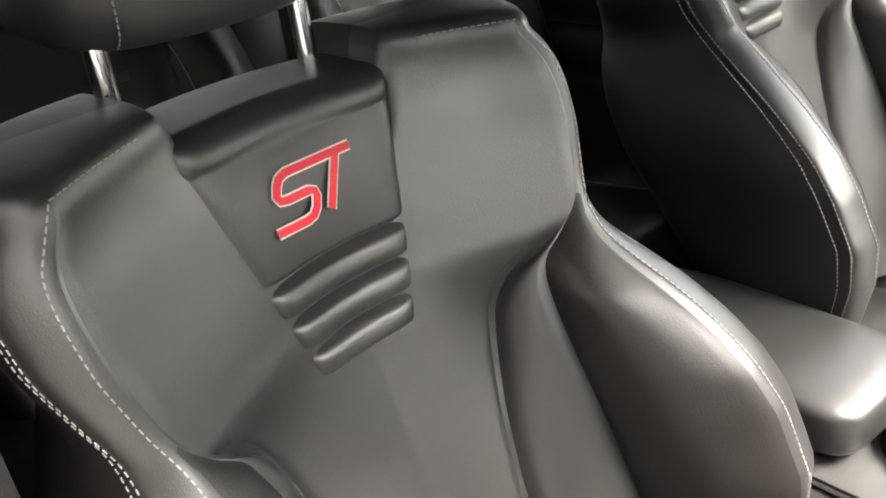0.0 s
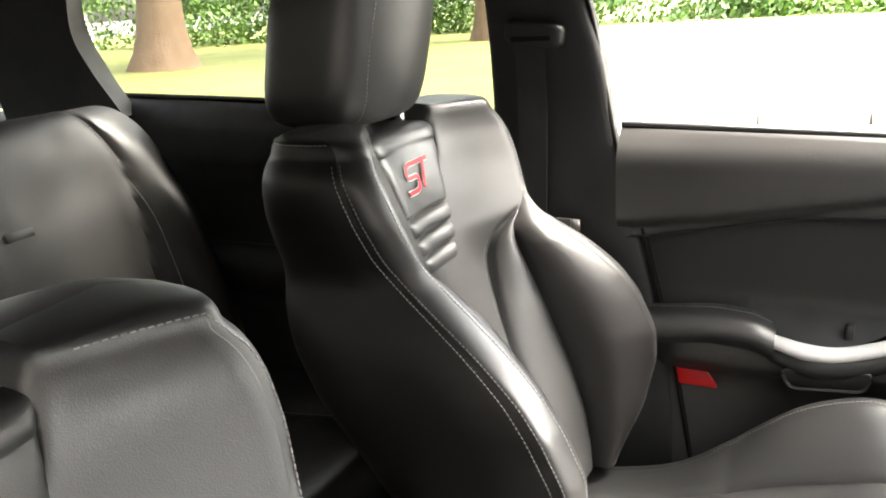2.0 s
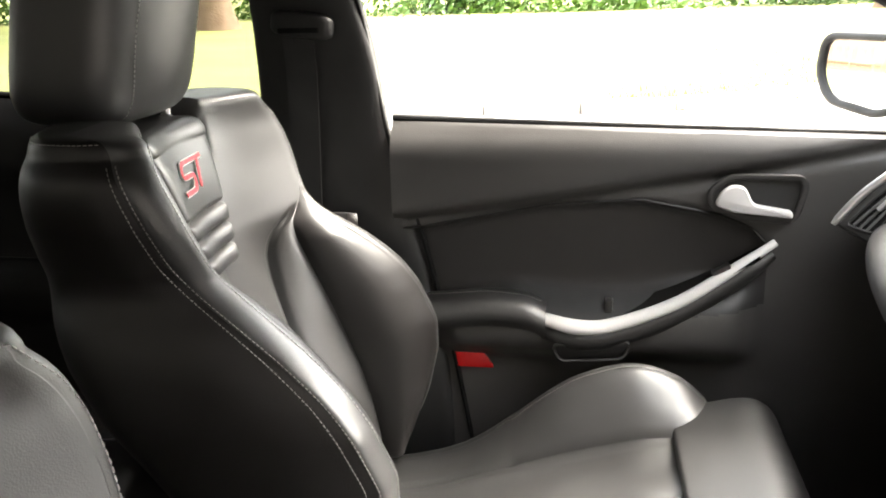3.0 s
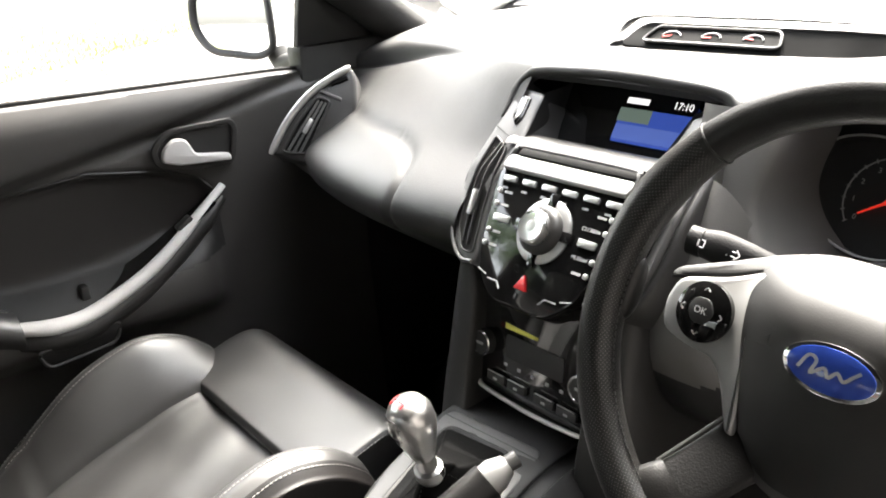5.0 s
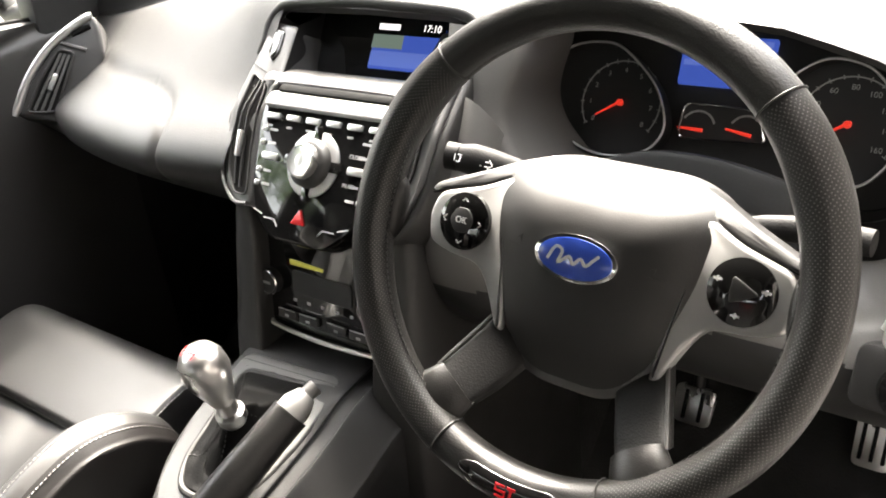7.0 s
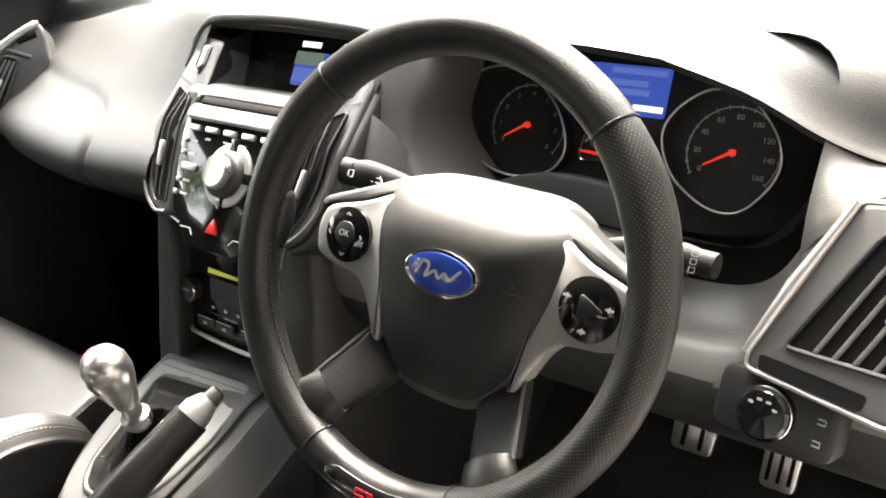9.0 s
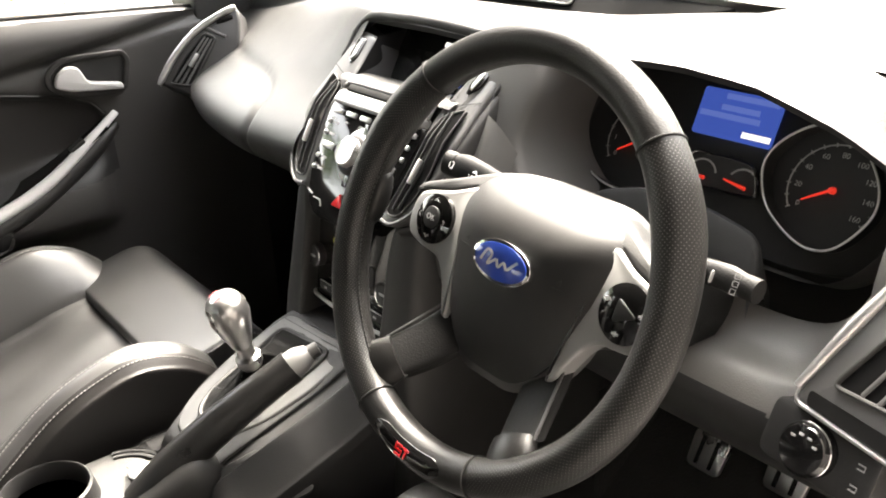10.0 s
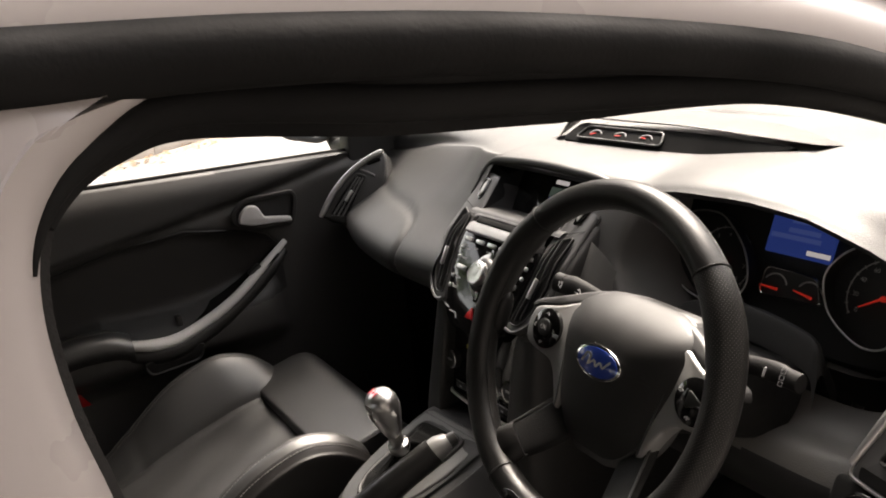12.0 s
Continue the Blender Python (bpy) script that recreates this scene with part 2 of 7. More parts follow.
def rounded(outline, r, n=5):
    """The outline with its corners rounded."""
    out = []
    k = len(outline)
    for i in range(k):
        a, b, c = (Vector(outline[(i + d) % k][:2]) for d in (-1, 0, 1))
        q = min(r, (a - b).length * 0.45, (c - b).length * 0.45)
        p0, p1 = b + (a - b).normalized() * q, b + (c - b).normalized() * q
        for j in range(n):
            t = j / (n - 1)
            out.append(tuple(p0 * (1 - t) ** 2 + b * 2 * t * (1 - t) + p1 * t * t))
    return out


def lathe(profile, sides=32):
    """profile: rows of radius and height; turns round z."""
    bm = bmesh.new()
    rings = [[bm.verts.new((r * math.cos(a), r * math.sin(a), h)) for a in [2 * math.pi * k / sides for k in range(sides)]]
             for r, h in profile]
    for a, b in zip(rings, rings[1:]):
        for k in range(sides):
            bm.faces.new((a[k], a[(k + 1) % sides], b[(k + 1) % sides], b[k]))
    bm.faces.new(rings[0][::-1])
    bm.faces.new(rings[-1])
    return bm


def pillow(rx, ry, rz, e=0.35, nu=28, nv=16):
    """A cushion-like rounded block."""
    def pw(v, k):
        return math.copysign(abs(v) ** k, v)
    p = np.array([[(rx * pw(math.cos(t), e) * pw(math.cos(u), e), ry * pw(math.cos(t), e) * pw(math.sin(u), e), rz * pw(math.sin(t), e))
                   for u in np.linspace(-math.pi, math.pi, nu, endpoint=False)] for t in np.linspace(-math.pi / 2 + 0.02, math.pi / 2 - 0.02, nv)])
    return net_bm(p, closed=True, cap=True)


def stitches(points, length=0.0036, gap=0.0022, radius=0.0006):
    """A row of thread stitches along a line."""
    p = [Vector(q) for q in points]
    bm = bmesh.new()
    run, pos, on = 0.0, [], []
    cum = [0.0]
    for a, b in zip(p, p[1:]):
        cum.append(cum[-1] + (b - a).length)
    def at(s):
        i = min(max(int(np.searchsorted(cum, s)) - 1, 0), len(p) - 2)
        f = (s - cum[i]) / max(1e-9, cum[i + 1] - cum[i])
        return p[i].lerp(p[i + 1], min(1, f))
    s = 0.0
    while s + length < cum[-1]:
        a, b = at(s), at(s + length)
        t = (b - a).normalized()
        o = t.orthogonal().normalized()
        q = t.cross(o)
        ra = [bm.verts.new(a + (o * math.cos(k) + q * math.sin(k)) * radius) for k in (0, 1.571, 3.142, 4.712)]
        rb = [bm.verts.new(b + (o * math.cos(k) + q * math.sin(k)) * radius) for k in (0, 1.571, 3.142, 4.712)]
        for k in range(4):
            bm.faces.new((ra[k], ra[(k + 1) % 4], rb[(k + 1) % 4], rb[k]))
        s += length + gap
    return bm


def stroke(points, width, height=0.001):
    """A flat raised stroke along a line in x, y, for emblems and print; it lies on z = 0."""
    p = [Vector((*q, 0)) for q in points]
    bm = bmesh.new()
    left, right = [], []
    for i, q in enumerate(p):
        t = (p[min(i + 1, len(p) - 1)] - p[max(i - 1, 0)]).normalized()
        nrm = Vector((-t.y, t.x, 0)) * width / 2
        left.append(q + nrm)
        right.append(q - nrm)
    ring = left + right[::-1]
    lo = [bm.verts.new(q) for q in ring]
    hi = [bm.verts.new(q + Vector((0, 0, height))) for q in ring]
    n, k = len(ring), len(p)
    for i in range(n):
        bm.faces.new((lo[i], lo[(i + 1) % n], hi[(i + 1) % n], hi[i]))
    for i in range(k - 1):
        bm.faces.new((hi[i], hi[i + 1], hi[n - 2 - i], hi[n - 1 - i]))
    return bm


def lettering(text, size, mat, parent, m, name="lettering"):
    cu = bpy.data.curves.new("lettering", "FONT")
    cu.body, cu.size, cu.align_x, cu.align_y, cu.extrude = text, size, "CENTER", "CENTER", 0.0002
    tmp = bpy.data.objects.new("lettering", cu)
    scene.collection.objects.link(tmp)
    me = bpy.data.meshes.new_from_object(tmp)
    bpy.data.objects.remove(tmp)
    me.materials.clear()
    me.materials.append(mat)
    ob = new(name, me)
    ob.parent = parent
    ob.matrix_local = m
    return ob


def frame_at(origin, right, up):
    """A pose with its own x along right, y along up and z out of the face."""
    x = Vector(right).normalized()
    z = x.cross(Vector(up)).normalized()
    y = z.cross(x)
    return Matrix.Translation(origin) @ Matrix((x, y, z)).transposed().to_4x4()

# ---------------------------------------------------------------- front seats
SEAT_O = Vector((0, -0.30, 0.29))
LEVELS = np.array((0.50, 0.54, 0.60, 0.67, 0.72, 0.78, 0.815, 0.84, 0.865, 0.886, 0.905, 0.92, 0.94, 0.96, 1.00, 1.03, 1.05, 1.065, 1.076))
SHAPE = {  # by height: depths of the middle and back, then half widths and forward reach of each seam
    "mid": (-0.588, -0.600, -0.622, -0.651, -0.672, -0.695, -0.708, -0.717, -0.726, -0.733, -0.739, -0.743, -0.749, -0.755, -0.768, -0.778, -0.786, -0.791, -0.795),
    "rear": (-0.680, -0.700, -0.735, -0.772, -0.800, -0.835, -0.850, -0.862, -0.872, -0.879, -0.884, -0.887, -0.890, -0.892, -0.895, -0.896, -0.895, -0.893, -0.890),
    "flank": (-0.620, -0.640, -0.675, -0.715, -0.745, -0.790, -0.810, -0.825, -0.836, -0.844, -0.849, -0.852, -0.855, -0.857, -0.858, -0.858, -0.856, -0.853, -0.848),
    "x_panel": (0.072, 0.073, 0.074, 0.077, 0.081, 0.092, 0.102, 0.109, 0.117, 0.129, 0.146, 0.164, 0.184, 0.193, 0.203, 0.206, 0.205, 0.199, 0.189),
    "x_facing": (0.165, 0.165, 0.164, 0.161, 0.156, 0.148, 0.144, 0.142, 0.141, 0.143, 0.150, 0.166, 0.186, 0.1945, 0.2045, 0.2075, 0.2065, 0.2005, 0.1905),
    "x_edge": (0.200, 0.205, 0.210, 0.215, 0.216, 0.216, 0.212, 0.208, 0.201, 0.194, 0.186, 0.183, 0.188, 0.196, 0.206, 0.209, 0.208, 0.202, 0.192),
    "x_out": (0.228, 0.236, 0.249, 0.259, 0.263, 0.263, 0.258, 0.252, 0.243, 0.233, 0.222, 0.215, 0.214, 0.222, 0.236, 0.239, 0.238, 0.232, 0.221),
    "r_panel": (0.008, 0.010, 0.012, 0.013, 0.014, 0.014, 0.014, 0.015, 0.018, 0.028, 0.047, 0.066, 0.078, 0.081, 0.081, 0.080, 0.078, 0.075, 0.071),
    "r_facing": (0.030, 0.040, 0.052, 0.062, 0.066, 0.068, 0.067, 0.066, 0.064, 0.062, 0.062, 0.070, 0.0785, 0.0815, 0.0815, 0.0805, 0.0785, 0.0755, 0.0715),
    "r_edge": (0.060, 0.090, 0.135, 0.180, 0.200, 0.197, 0.186, 0.171, 0.152, 0.131, 0.111, 0.096, 0.085, 0.082, 0.082, 0.081, 0.079, 0.076, 0.072),
    "wrap": (0.016, 0.016, 0.016, 0.016, 0.016, 0.017, 0.018, 0.020, 0.023, 0.026, 0.030, 0.033, 0.036, 0.038, 0.038, 0.038, 0.036, 0.034, 0.032)}
SEGS = (44, 12, 16, 12, 30)


def seat_at(key, z):
    return np.interp(z, LEVELS, SHAPE[key])


def panel_reach(x, z):
    """How far the front panel stands forward of its middle."""
    s = np.abs(x) / seat_at("x_panel", z)
    return seat_at("r_panel", z) * np.minimum(s, 1.0) ** 2


def seat_back_net():
    """Half of the backrest's skin, from the front's middle round to the back's, row by row; and the place of each column."""
    zs = np.linspace(0.50, 1.076, 150)
    ker = np.exp(-np.linspace(-2, 2, 9) ** 2)
    c = {k: np.convolve(np.pad(seat_at(k, zs), 4, mode="edge"), ker / ker.sum(), "valid") for k in SHAPE}
    rows = []
    for i, z in enumerate(zs):
        g = {k: v[i] for k, v in c.items()}
        x1, x2, x3, xo, r1, r2, r3, w = (g[k] for k in ("x_panel", "x_facing", "x_edge", "x_out", "r_panel", "r_facing", "r_edge", "wrap"))
        low = np.clip((0.93 - z) / 0.05, 0, 1)
        s = np.linspace(0, 1, SEGS[0] + 1)[:-1]
        pts = [(x1 * a, r1 * a * a + 0.004 * low * math.sin(math.pi * a)) for a in s]
        s = np.linspace(0, 1, SEGS[1] + 1)[:-1]
        pts += [(x1 + (x2 - x1) * a - 0.004 * low * math.sin(math.pi * a), r1 + (r2 - r1) * a + 0.006 * low * math.sin(math.pi * a)) for a in s]
        s = np.linspace(0, 1, SEGS[2] + 1)[:-1]
        pts += [(x2 + (x3 - x2) * a - 0.015 * low * math.sin(math.pi * a), r2 + (r3 - r2) * a + 0.012 * low * math.sin(math.pi * a)) for a in s]
        s = np.linspace(0, 1, SEGS[3] + 1)[:-1] * math.pi / 2
        pts += [(x3 + (xo - x3) * math.sin(a), r3 - w * (1 - math.cos(a))) for a in s]
        pts = [(x, g["mid"] + r) for x, r in pts]
        y4 = g["mid"] + r3 - w
        end = spline(np.array([(xo, y4), (xo + 0.003, y4 * 0.6 + g["flank"] * 0.4), (xo * 0.93, g["flank"]), (xo * 0.55, g["rear"] + 0.004), (0, g["rear"])]), SEGS[4] + 1)
        rows.append([(x, y, z) for x, y in pts] + [(x, y, z) for x, y in end])
    top = np.array(rows[-1])
    for k, dz in ((0.985, 0.005), (0.95, 0.010), (0.89, 0.0145), (0.80, 0.0175), (0.65, 0.019), (0.40, 0.020), (0.15, 0.0205), (0.0, 0.0205)):
        r = top.copy()
        r[:, 0] = top[:, 0] * (1 - 0.12 * (1 - k) * np.clip((top[:, 0] - 0.13) / 0.08, 0, 1))
        r[:, 1] = -0.815 + (top[:, 1] + 0.815) * k
        r[:, 2] += dz
        rows.append(r)
    p = np.array([np.array(r) for r in rows])
    # the middle of the top is lower than the shoulders
    f = np.clip((0.050 + 0.050 * np.clip((p[:, :, 2] - 0.882) / 0.19, 0, 1) - p[:, :, 0]) / 0.022, 0, 1)
    low = np.clip((p[:, :, 2] - 1.005) / 0.05, 0, 1) * f * f * (3 - 2 * f)
    p[:, :, 2] -= (0.040 + 0.03 * np.clip((-0.80 - p[:, :, 1]) / 0.06, 0, 1)) * low
    return p


def build_seat(label, back_yaw=0.0):
    seat = thing("front_seat", SEAT_O, label, "car seat", "front seats")
    off = -SEAT_O
    turn = Matrix.Translation(Vector((0, -0.74, 0)) + off) @ Matrix.Rotation(radians(back_yaw), 4, "Z") @ Matrix.Translation((0, 0.74, 0))
    p = seat_back_net()
    nr, nc = p.shape[:2]
    du, dv = np.gradient(p, axis=0), np.gradient(p, axis=1)
    nor = np.cross(dv, du)
    nor /= np.maximum(np.linalg.norm(nor, axis=2, keepdims=True), 1e-9)
    if nor[60, 20, 1] < 0:
        nor = -nor
    z = p[:, :, 2]
    c1, c2, c3, c4 = np.cumsum(SEGS)[:4]
    run = np.concatenate([np.zeros((nr, 1)), np.cumsum(np.linalg.norm(np.diff(p, axis=1), axis=2), axis=1)], axis=1)
    dent = np.zeros((nr, nc))
    for cc, depth, wide, hi in ((c1, 0.0055, 0.006, 0.93), (c2, 0.003, 0.004, 0.90), (c3, 0.0022, 0.004, 1.2), (c4, 0.0018, 0.0035, 1.2)):
        dent += depth * np.exp(-((run - run[:, cc:cc + 1]) / wide) ** 2) * np.clip((hi - z) / 0.02, 0, 1)
    dent[150:] *= np.array((0.8, 0.5, 0.2, 0, 0, 0, 0, 0))[:, None]
    q = p - nor * dent[:, :, None]
    cols = np.arange(nc)[None, :] * np.ones((nr, 1))
    front = (cols < c1) | ((cols < c3) & (z > 0.945))
    upright = z < 0.945
    def both(name, mask, mat, text=""):
        flip = q * np.array((-1, 1, 1))
        for side in (q, flip):
            part(name, net_bm(side, keep=mask), mat, seat, text, at=turn)
    whole_front = np.concatenate([(q * np.array((-1, 1, 1)))[:, ::-1], q[:, 1:]], axis=1)
    keep_front = np.concatenate([front[:, nc - 2::-1], front], axis=1)
    part("centre_panel", net_bm(whole_front, keep=keep_front), LEATHER, seat, "smooth leather front with raised shoulders", at=turn)
    both("bolster_facing", (cols >= c1) & (cols < c2) & upright, LEATHER)
    both("bolster", (cols >= c2) & (cols < c3) & upright, LEATHER_SIDE, "padded leather bolster")
    both("edge_panel", (cols >= c3) & (cols < c4), LEATHER, "stitched leather edge panel")
    shell = np.concatenate([q[:, c4:], (q * np.array((-1, 1, 1)))[:, ::-1][:, 1:nc - c4]], axis=1)
    part("back_shell", net_bm(shell), LEATHER_SIDE, seat, "dark leather side and back", at=turn)
    def sew(pts, sgn, lift=0.0007):
        part("stitching", stitches([(a + n * lift) * np.array((sgn, 1, 1)) for a, n in pts]), STITCH, seat, "pale thread", at=turn)
    def column(j, lo, hi):
        return [(q[i, j], nor[i, j]) for i in range(nr - 8) if lo <= z[i, j] <= hi]
    top_row = nr - 7
    for sgn in (1, -1):
        sew(column(c3 + 2, 0.56, 1.06) + [(q[top_row, j], nor[top_row, j]) for j in range(c3, 0, -1) if q[top_row, j, 0] > 0.114], sgn)
        sew(column(c4 - 1, 0.60, 1.074), sgn)
        sew(column(c4 + 1, 0.60, 1.074), sgn)
        sew([(q[nr - 6, j], nor[nr - 6, j]) for j in range(c4 + 1, c4 + 20) if q[nr - 6, j, 0] > 0.10], sgn)
    # the padded panel between the shoulders, with three ribs at its foot
    def plaque_p(u, v):
        vv = min(v, 1.0)
        zz = 0.882 + 0.190 * vv
        w = 0.051 + 0.050 * vv
        y = seat_at("mid", zz) + panel_reach(u * w, zz) + 0.0075 * (1 - abs(u) ** 8) - 0.008 * abs(u) ** 16
        groove = sum(math.exp(-((v - g) / 0.016) ** 2) for g in (0.135, 0.275, 0.415))
        y -= 0.0075 * groove
        y += 0.005 * (1 - u * u) * max(0.0, math.sin((v - 0.415) / 0.585 * math.pi)) if v > 0.415 else 0.003 * abs(math.sin((v + 0.005) / 0.14 * math.pi)) * (1 - u ** 6)
        y -= 0.014 * max(0, 1 - v / 0.03) ** 2
        if v > 0.88:                       # rolls back over the top
            a = min(1.0, (v - 0.88) / 0.2) * math.pi / 2
            y0 = seat_at("mid", 1.050) + panel_reach(u * w, 1.05) + 0.0105 - 0.0105 * abs(u) ** 8 - 0.008 * abs(u) ** 16
            y = y0 - 0.026 * (1 - math.cos(a)) - max(0.0, v - 1.08) * 0.40
            zz = 1.050 + 0.024 * math.sin(a) - 0.002 * abs(u) ** 8 - 0.02 * max(0, v - 1.2)
        return (u * w + 0.005, y, zz)
    grid = np.array([[plaque_p(u, v) for u in np.linspace(-1, 1, 41)] for v in np.linspace(0, 1.24, 124)])
    plaque = part("padded_panel", net_bm(grid), LEATHER, seat, "ribbed black leather panel with a red emblem", at=turn)
    # emblem
    zz = 1.012
    tilt = (seat_at("mid", zz + 0.03) - seat_at("mid", zz - 0.03)) / 0.06
    em = frame_at(Vector((0.009, seat_at("mid", zz) + 0.0155, zz)), (-1, 0, 0), (0, tilt, 1))
    s_line = [(0.05, 0.38), (-0.38, 0.38), (-0.46, 0.33), (-0.48, 0.24), (-0.48, 0.10), (-0.43, 0.03), (-0.34, 0.01), (-0.06, 0.01),
              (0.02, -0.03), (0.05, -0.10), (0.05, -0.26), (0.01, -0.35), (-0.07, -0.38), (-0.46, -0.38)]
    t_line = [(0.50, 0.38), (0.04, 0.38)]
    t_stem = [(0.30, 0.36), (0.26, -0.38)]
    sx, sy = 0.0675, 0.049
    lean = lambda pts: [((x + 0.34 * y) * sx, y * sy) for x, y in pts]
    part("emblem_edge", join(*[stroke(lean(s), w, 0.0008) for s, w in ((s_line, 0.0082), (t_line, 0.0082), (t_stem, 0.0082))]), SILVER_EMB, plaque, "silver outline", smooth=False, at=em)
    part("emblem", join(*[stroke(lean(s), 0.0058, 0.0016) for s in (s_line, t_line, t_stem)]), RED_EMB, plaque, "red embroidered emblem", smooth=False, at=em)
    # headrest on two posts
    hr = pillow(0.122, 0.082, 0.105, 0.42, 40, 22)
    for v in hr.verts:
        v.co.y += 0.022 * (v.co.z / 0.1)            # leans forward
        v.co.y -= 0.030 * (v.co.x / 0.128) ** 2 * (1 if v.co.y > 0 else 0.2)
        if v.co.y > 0:
            v.co.y -= 0.004 * math.exp(-((abs(v.co.x) - 0.080) / 0.005) ** 2)
    skin = BVHTree.FromBMesh(hr)
    seams = {}
    for sgn in (1, -1):
        rows = [skin.ray_cast(Vector((sgn * (0.080 - 0.010 * (zz2 / 0.1) ** 2), 0.4, zz2)), Vector((0, -1, 0)))[0] for zz2 in np.linspace(-0.0985, 0.0985, 46)]
        seams[sgn] = [v + Vector((0, 0.0007, 0)) for v in rows if v]
    head = part("headrest", hr, LEATHER, seat, "padded leather headrest", at=Matrix.Translation(Vector((0, -0.838, 1.196)) + off))
    for sgn in (1, -1):
        part("stitching", stitches(seams[sgn]), STITCH, head, "pale thread")
        part("post", tube([(sgn * 0.080, 0.012, -0.19), (sgn * 0.080, 0.010, -0.08), (sgn * 0.080, 0.008, -0.02)], 0.0085, 14), CHROME, head, "chrome headrest post")
        part("post_collar", rbox(0.034, 0.026, 0.016, 0.005, 3), DARK, seat, "black plastic collar", at=Vector((sgn * 0.080, -0.826, 1.064)) + off)
    # cushion
    ys = np.array([-0.70, -0.56, -0.475, -0.418, -0.353, -0.281, -0.221, -0.169, -0.117, -0.080, -0.060])
    zc = np.interp(ys, [-0.7, -0.48, -0.28, -0.15, -0.09], [0.445, 0.482, 0.546, 0.582, 0.588])
    zb = np.array([0.452, 0.478, 0.500, 0.528, 0.578, 0.634, 0.661, 0.670, 0.656, 0.630, 0.600])
    rows = []
    for y, c, b in zip(ys, zc, zb):
        c = min(c, b - 0.012)
        half = [(0, c - 0.004), (0.08, c - 0.002), (0.125, c + 0.006), (0.160, c + 0.55 * (b - c)), (0.190, c + 0.9 * (b - c)), (0.215, b), (0.241, b - 0.018), (0.247, max(b - 0.05, 0.44)), (0.236, 0.41), (0.222, 0.37)]
        rows.append([(-x, y, z1) for x, z1 in half[::-1]] + [(x, y, z1) for x, z1 in half[1:]])
    front = [(x * 0.975, -0.040, min(z1, 0.50) if abs(x) > 0.14 else z1 - 0.03) for x, _, z1 in rows[-1]]
    rows.append(front)
    cp = net(np.array(rows), 84, 109)
    nn = net_normals(cp)
    if nn[:, :, 2].mean() < 0:
        nn = -nn
    kk = np.abs(np.arange(109) / 6.0 - 9)[None, :] * np.ones((84, 1))
    dn = 0.006 * np.exp(-((kk - 2.1) / 0.16) ** 2) + 0.003 * np.exp(-((kk - 4.6) / 0.10) ** 2)
    row_y = cp[:, :, 1]
    dn += 0.004 * np.exp(-((row_y + 0.36) / 0.006) ** 2) * (kk > 2.1) * (kk < 5.6)
    cq = cp - nn * dn[:, :, None]
    cq[:, :, 2] += 0.0012 * np.sin(cp[:, :, 0] * 60 + cp[:, :, 1] * 25) * (kk < 2.1)
    kc = (kk + np.roll(kk, -1, 1)) / 2
    part("seat_cushion", net_bm(cq, keep=kc < 2.1), LEATHER, seat, at=off)
    colx = np.arange(109)[None, :] * np.ones((84, 1))
    for side in (colx < 54, colx >= 54):
        part("cushion_bolster", net_bm(cq, keep=(kc >= 2.1) & (kc < 5.5) & side), LEATHER, seat, at=off)
        part("cushion_side", net_bm(cq, keep=(kc >= 5.5) & side), LEATHER_SIDE, seat, at=off)
    for j in (54 - 28, 54 + 28, 54 - 34, 54 + 34):
        part("stitching", stitches([cq[i, j] + nn[i, j] * 0.0007 for i in range(26, 80)]), STITCH, seat, "pale thread", at=off)
    # rolled front edge
    prof = [(-0.106, 0.555), (-0.119, 0.584), (-0.120, 0.600), (-0.110, 0.606), (-0.070, 0.619), (-0.020, 0.631), (0.012, 0.626), (0.034, 0.603), (0.043, 0.560), (0.038, 0.490), (0.000, 0.43)]
    xs = (-0.203, -0.200, -0.185, -0.1, 0, 0.1, 0.185, 0.200, 0.203)
    rn = []
    for x in xs:
        f = 0.90 if abs(x) > 0.202 else 0.972 if abs(x) > 0.19 else 1.0
        rn.append([(x, -0.04 + (y + 0.04) * f, 0.50 + (z1 - 0.50) * f) for y, z1 in prof])
    part("thigh_roll", net_bm(net(np.array(rn), 40, 40), cap=True), LEATHER, seat, "padded leather thigh support", at=off)
    rl = net(np.array(rn), 40, 40)
    part("stitching", stitches([rl[i, 5] + np.array((0, -0.0005, 0.0006)) for i in range(2, 38)]), STITCH, seat, "pale thread", at=off)
    part("stitching", stitches([rl[36, j] + np.array((0.0, 0, 0.001)) for j in range(4, 30)]), STITCH, seat, "pale thread", at=off)
    # plastic base on its runners
    part("seat_base", rbox(0.44, 0.50, 0.14, 0.02, 3), HARD, seat, "black plastic base", at=Vector((0, -0.36, 0.385)) + off)
    for sgn in (1, -1):
        part("runner", rbox(0.05, 0.55, 0.05, 0.008), DARK, seat, at=Vector((sgn * 0.18, -0.36, 0.305)) + off)
    return seat


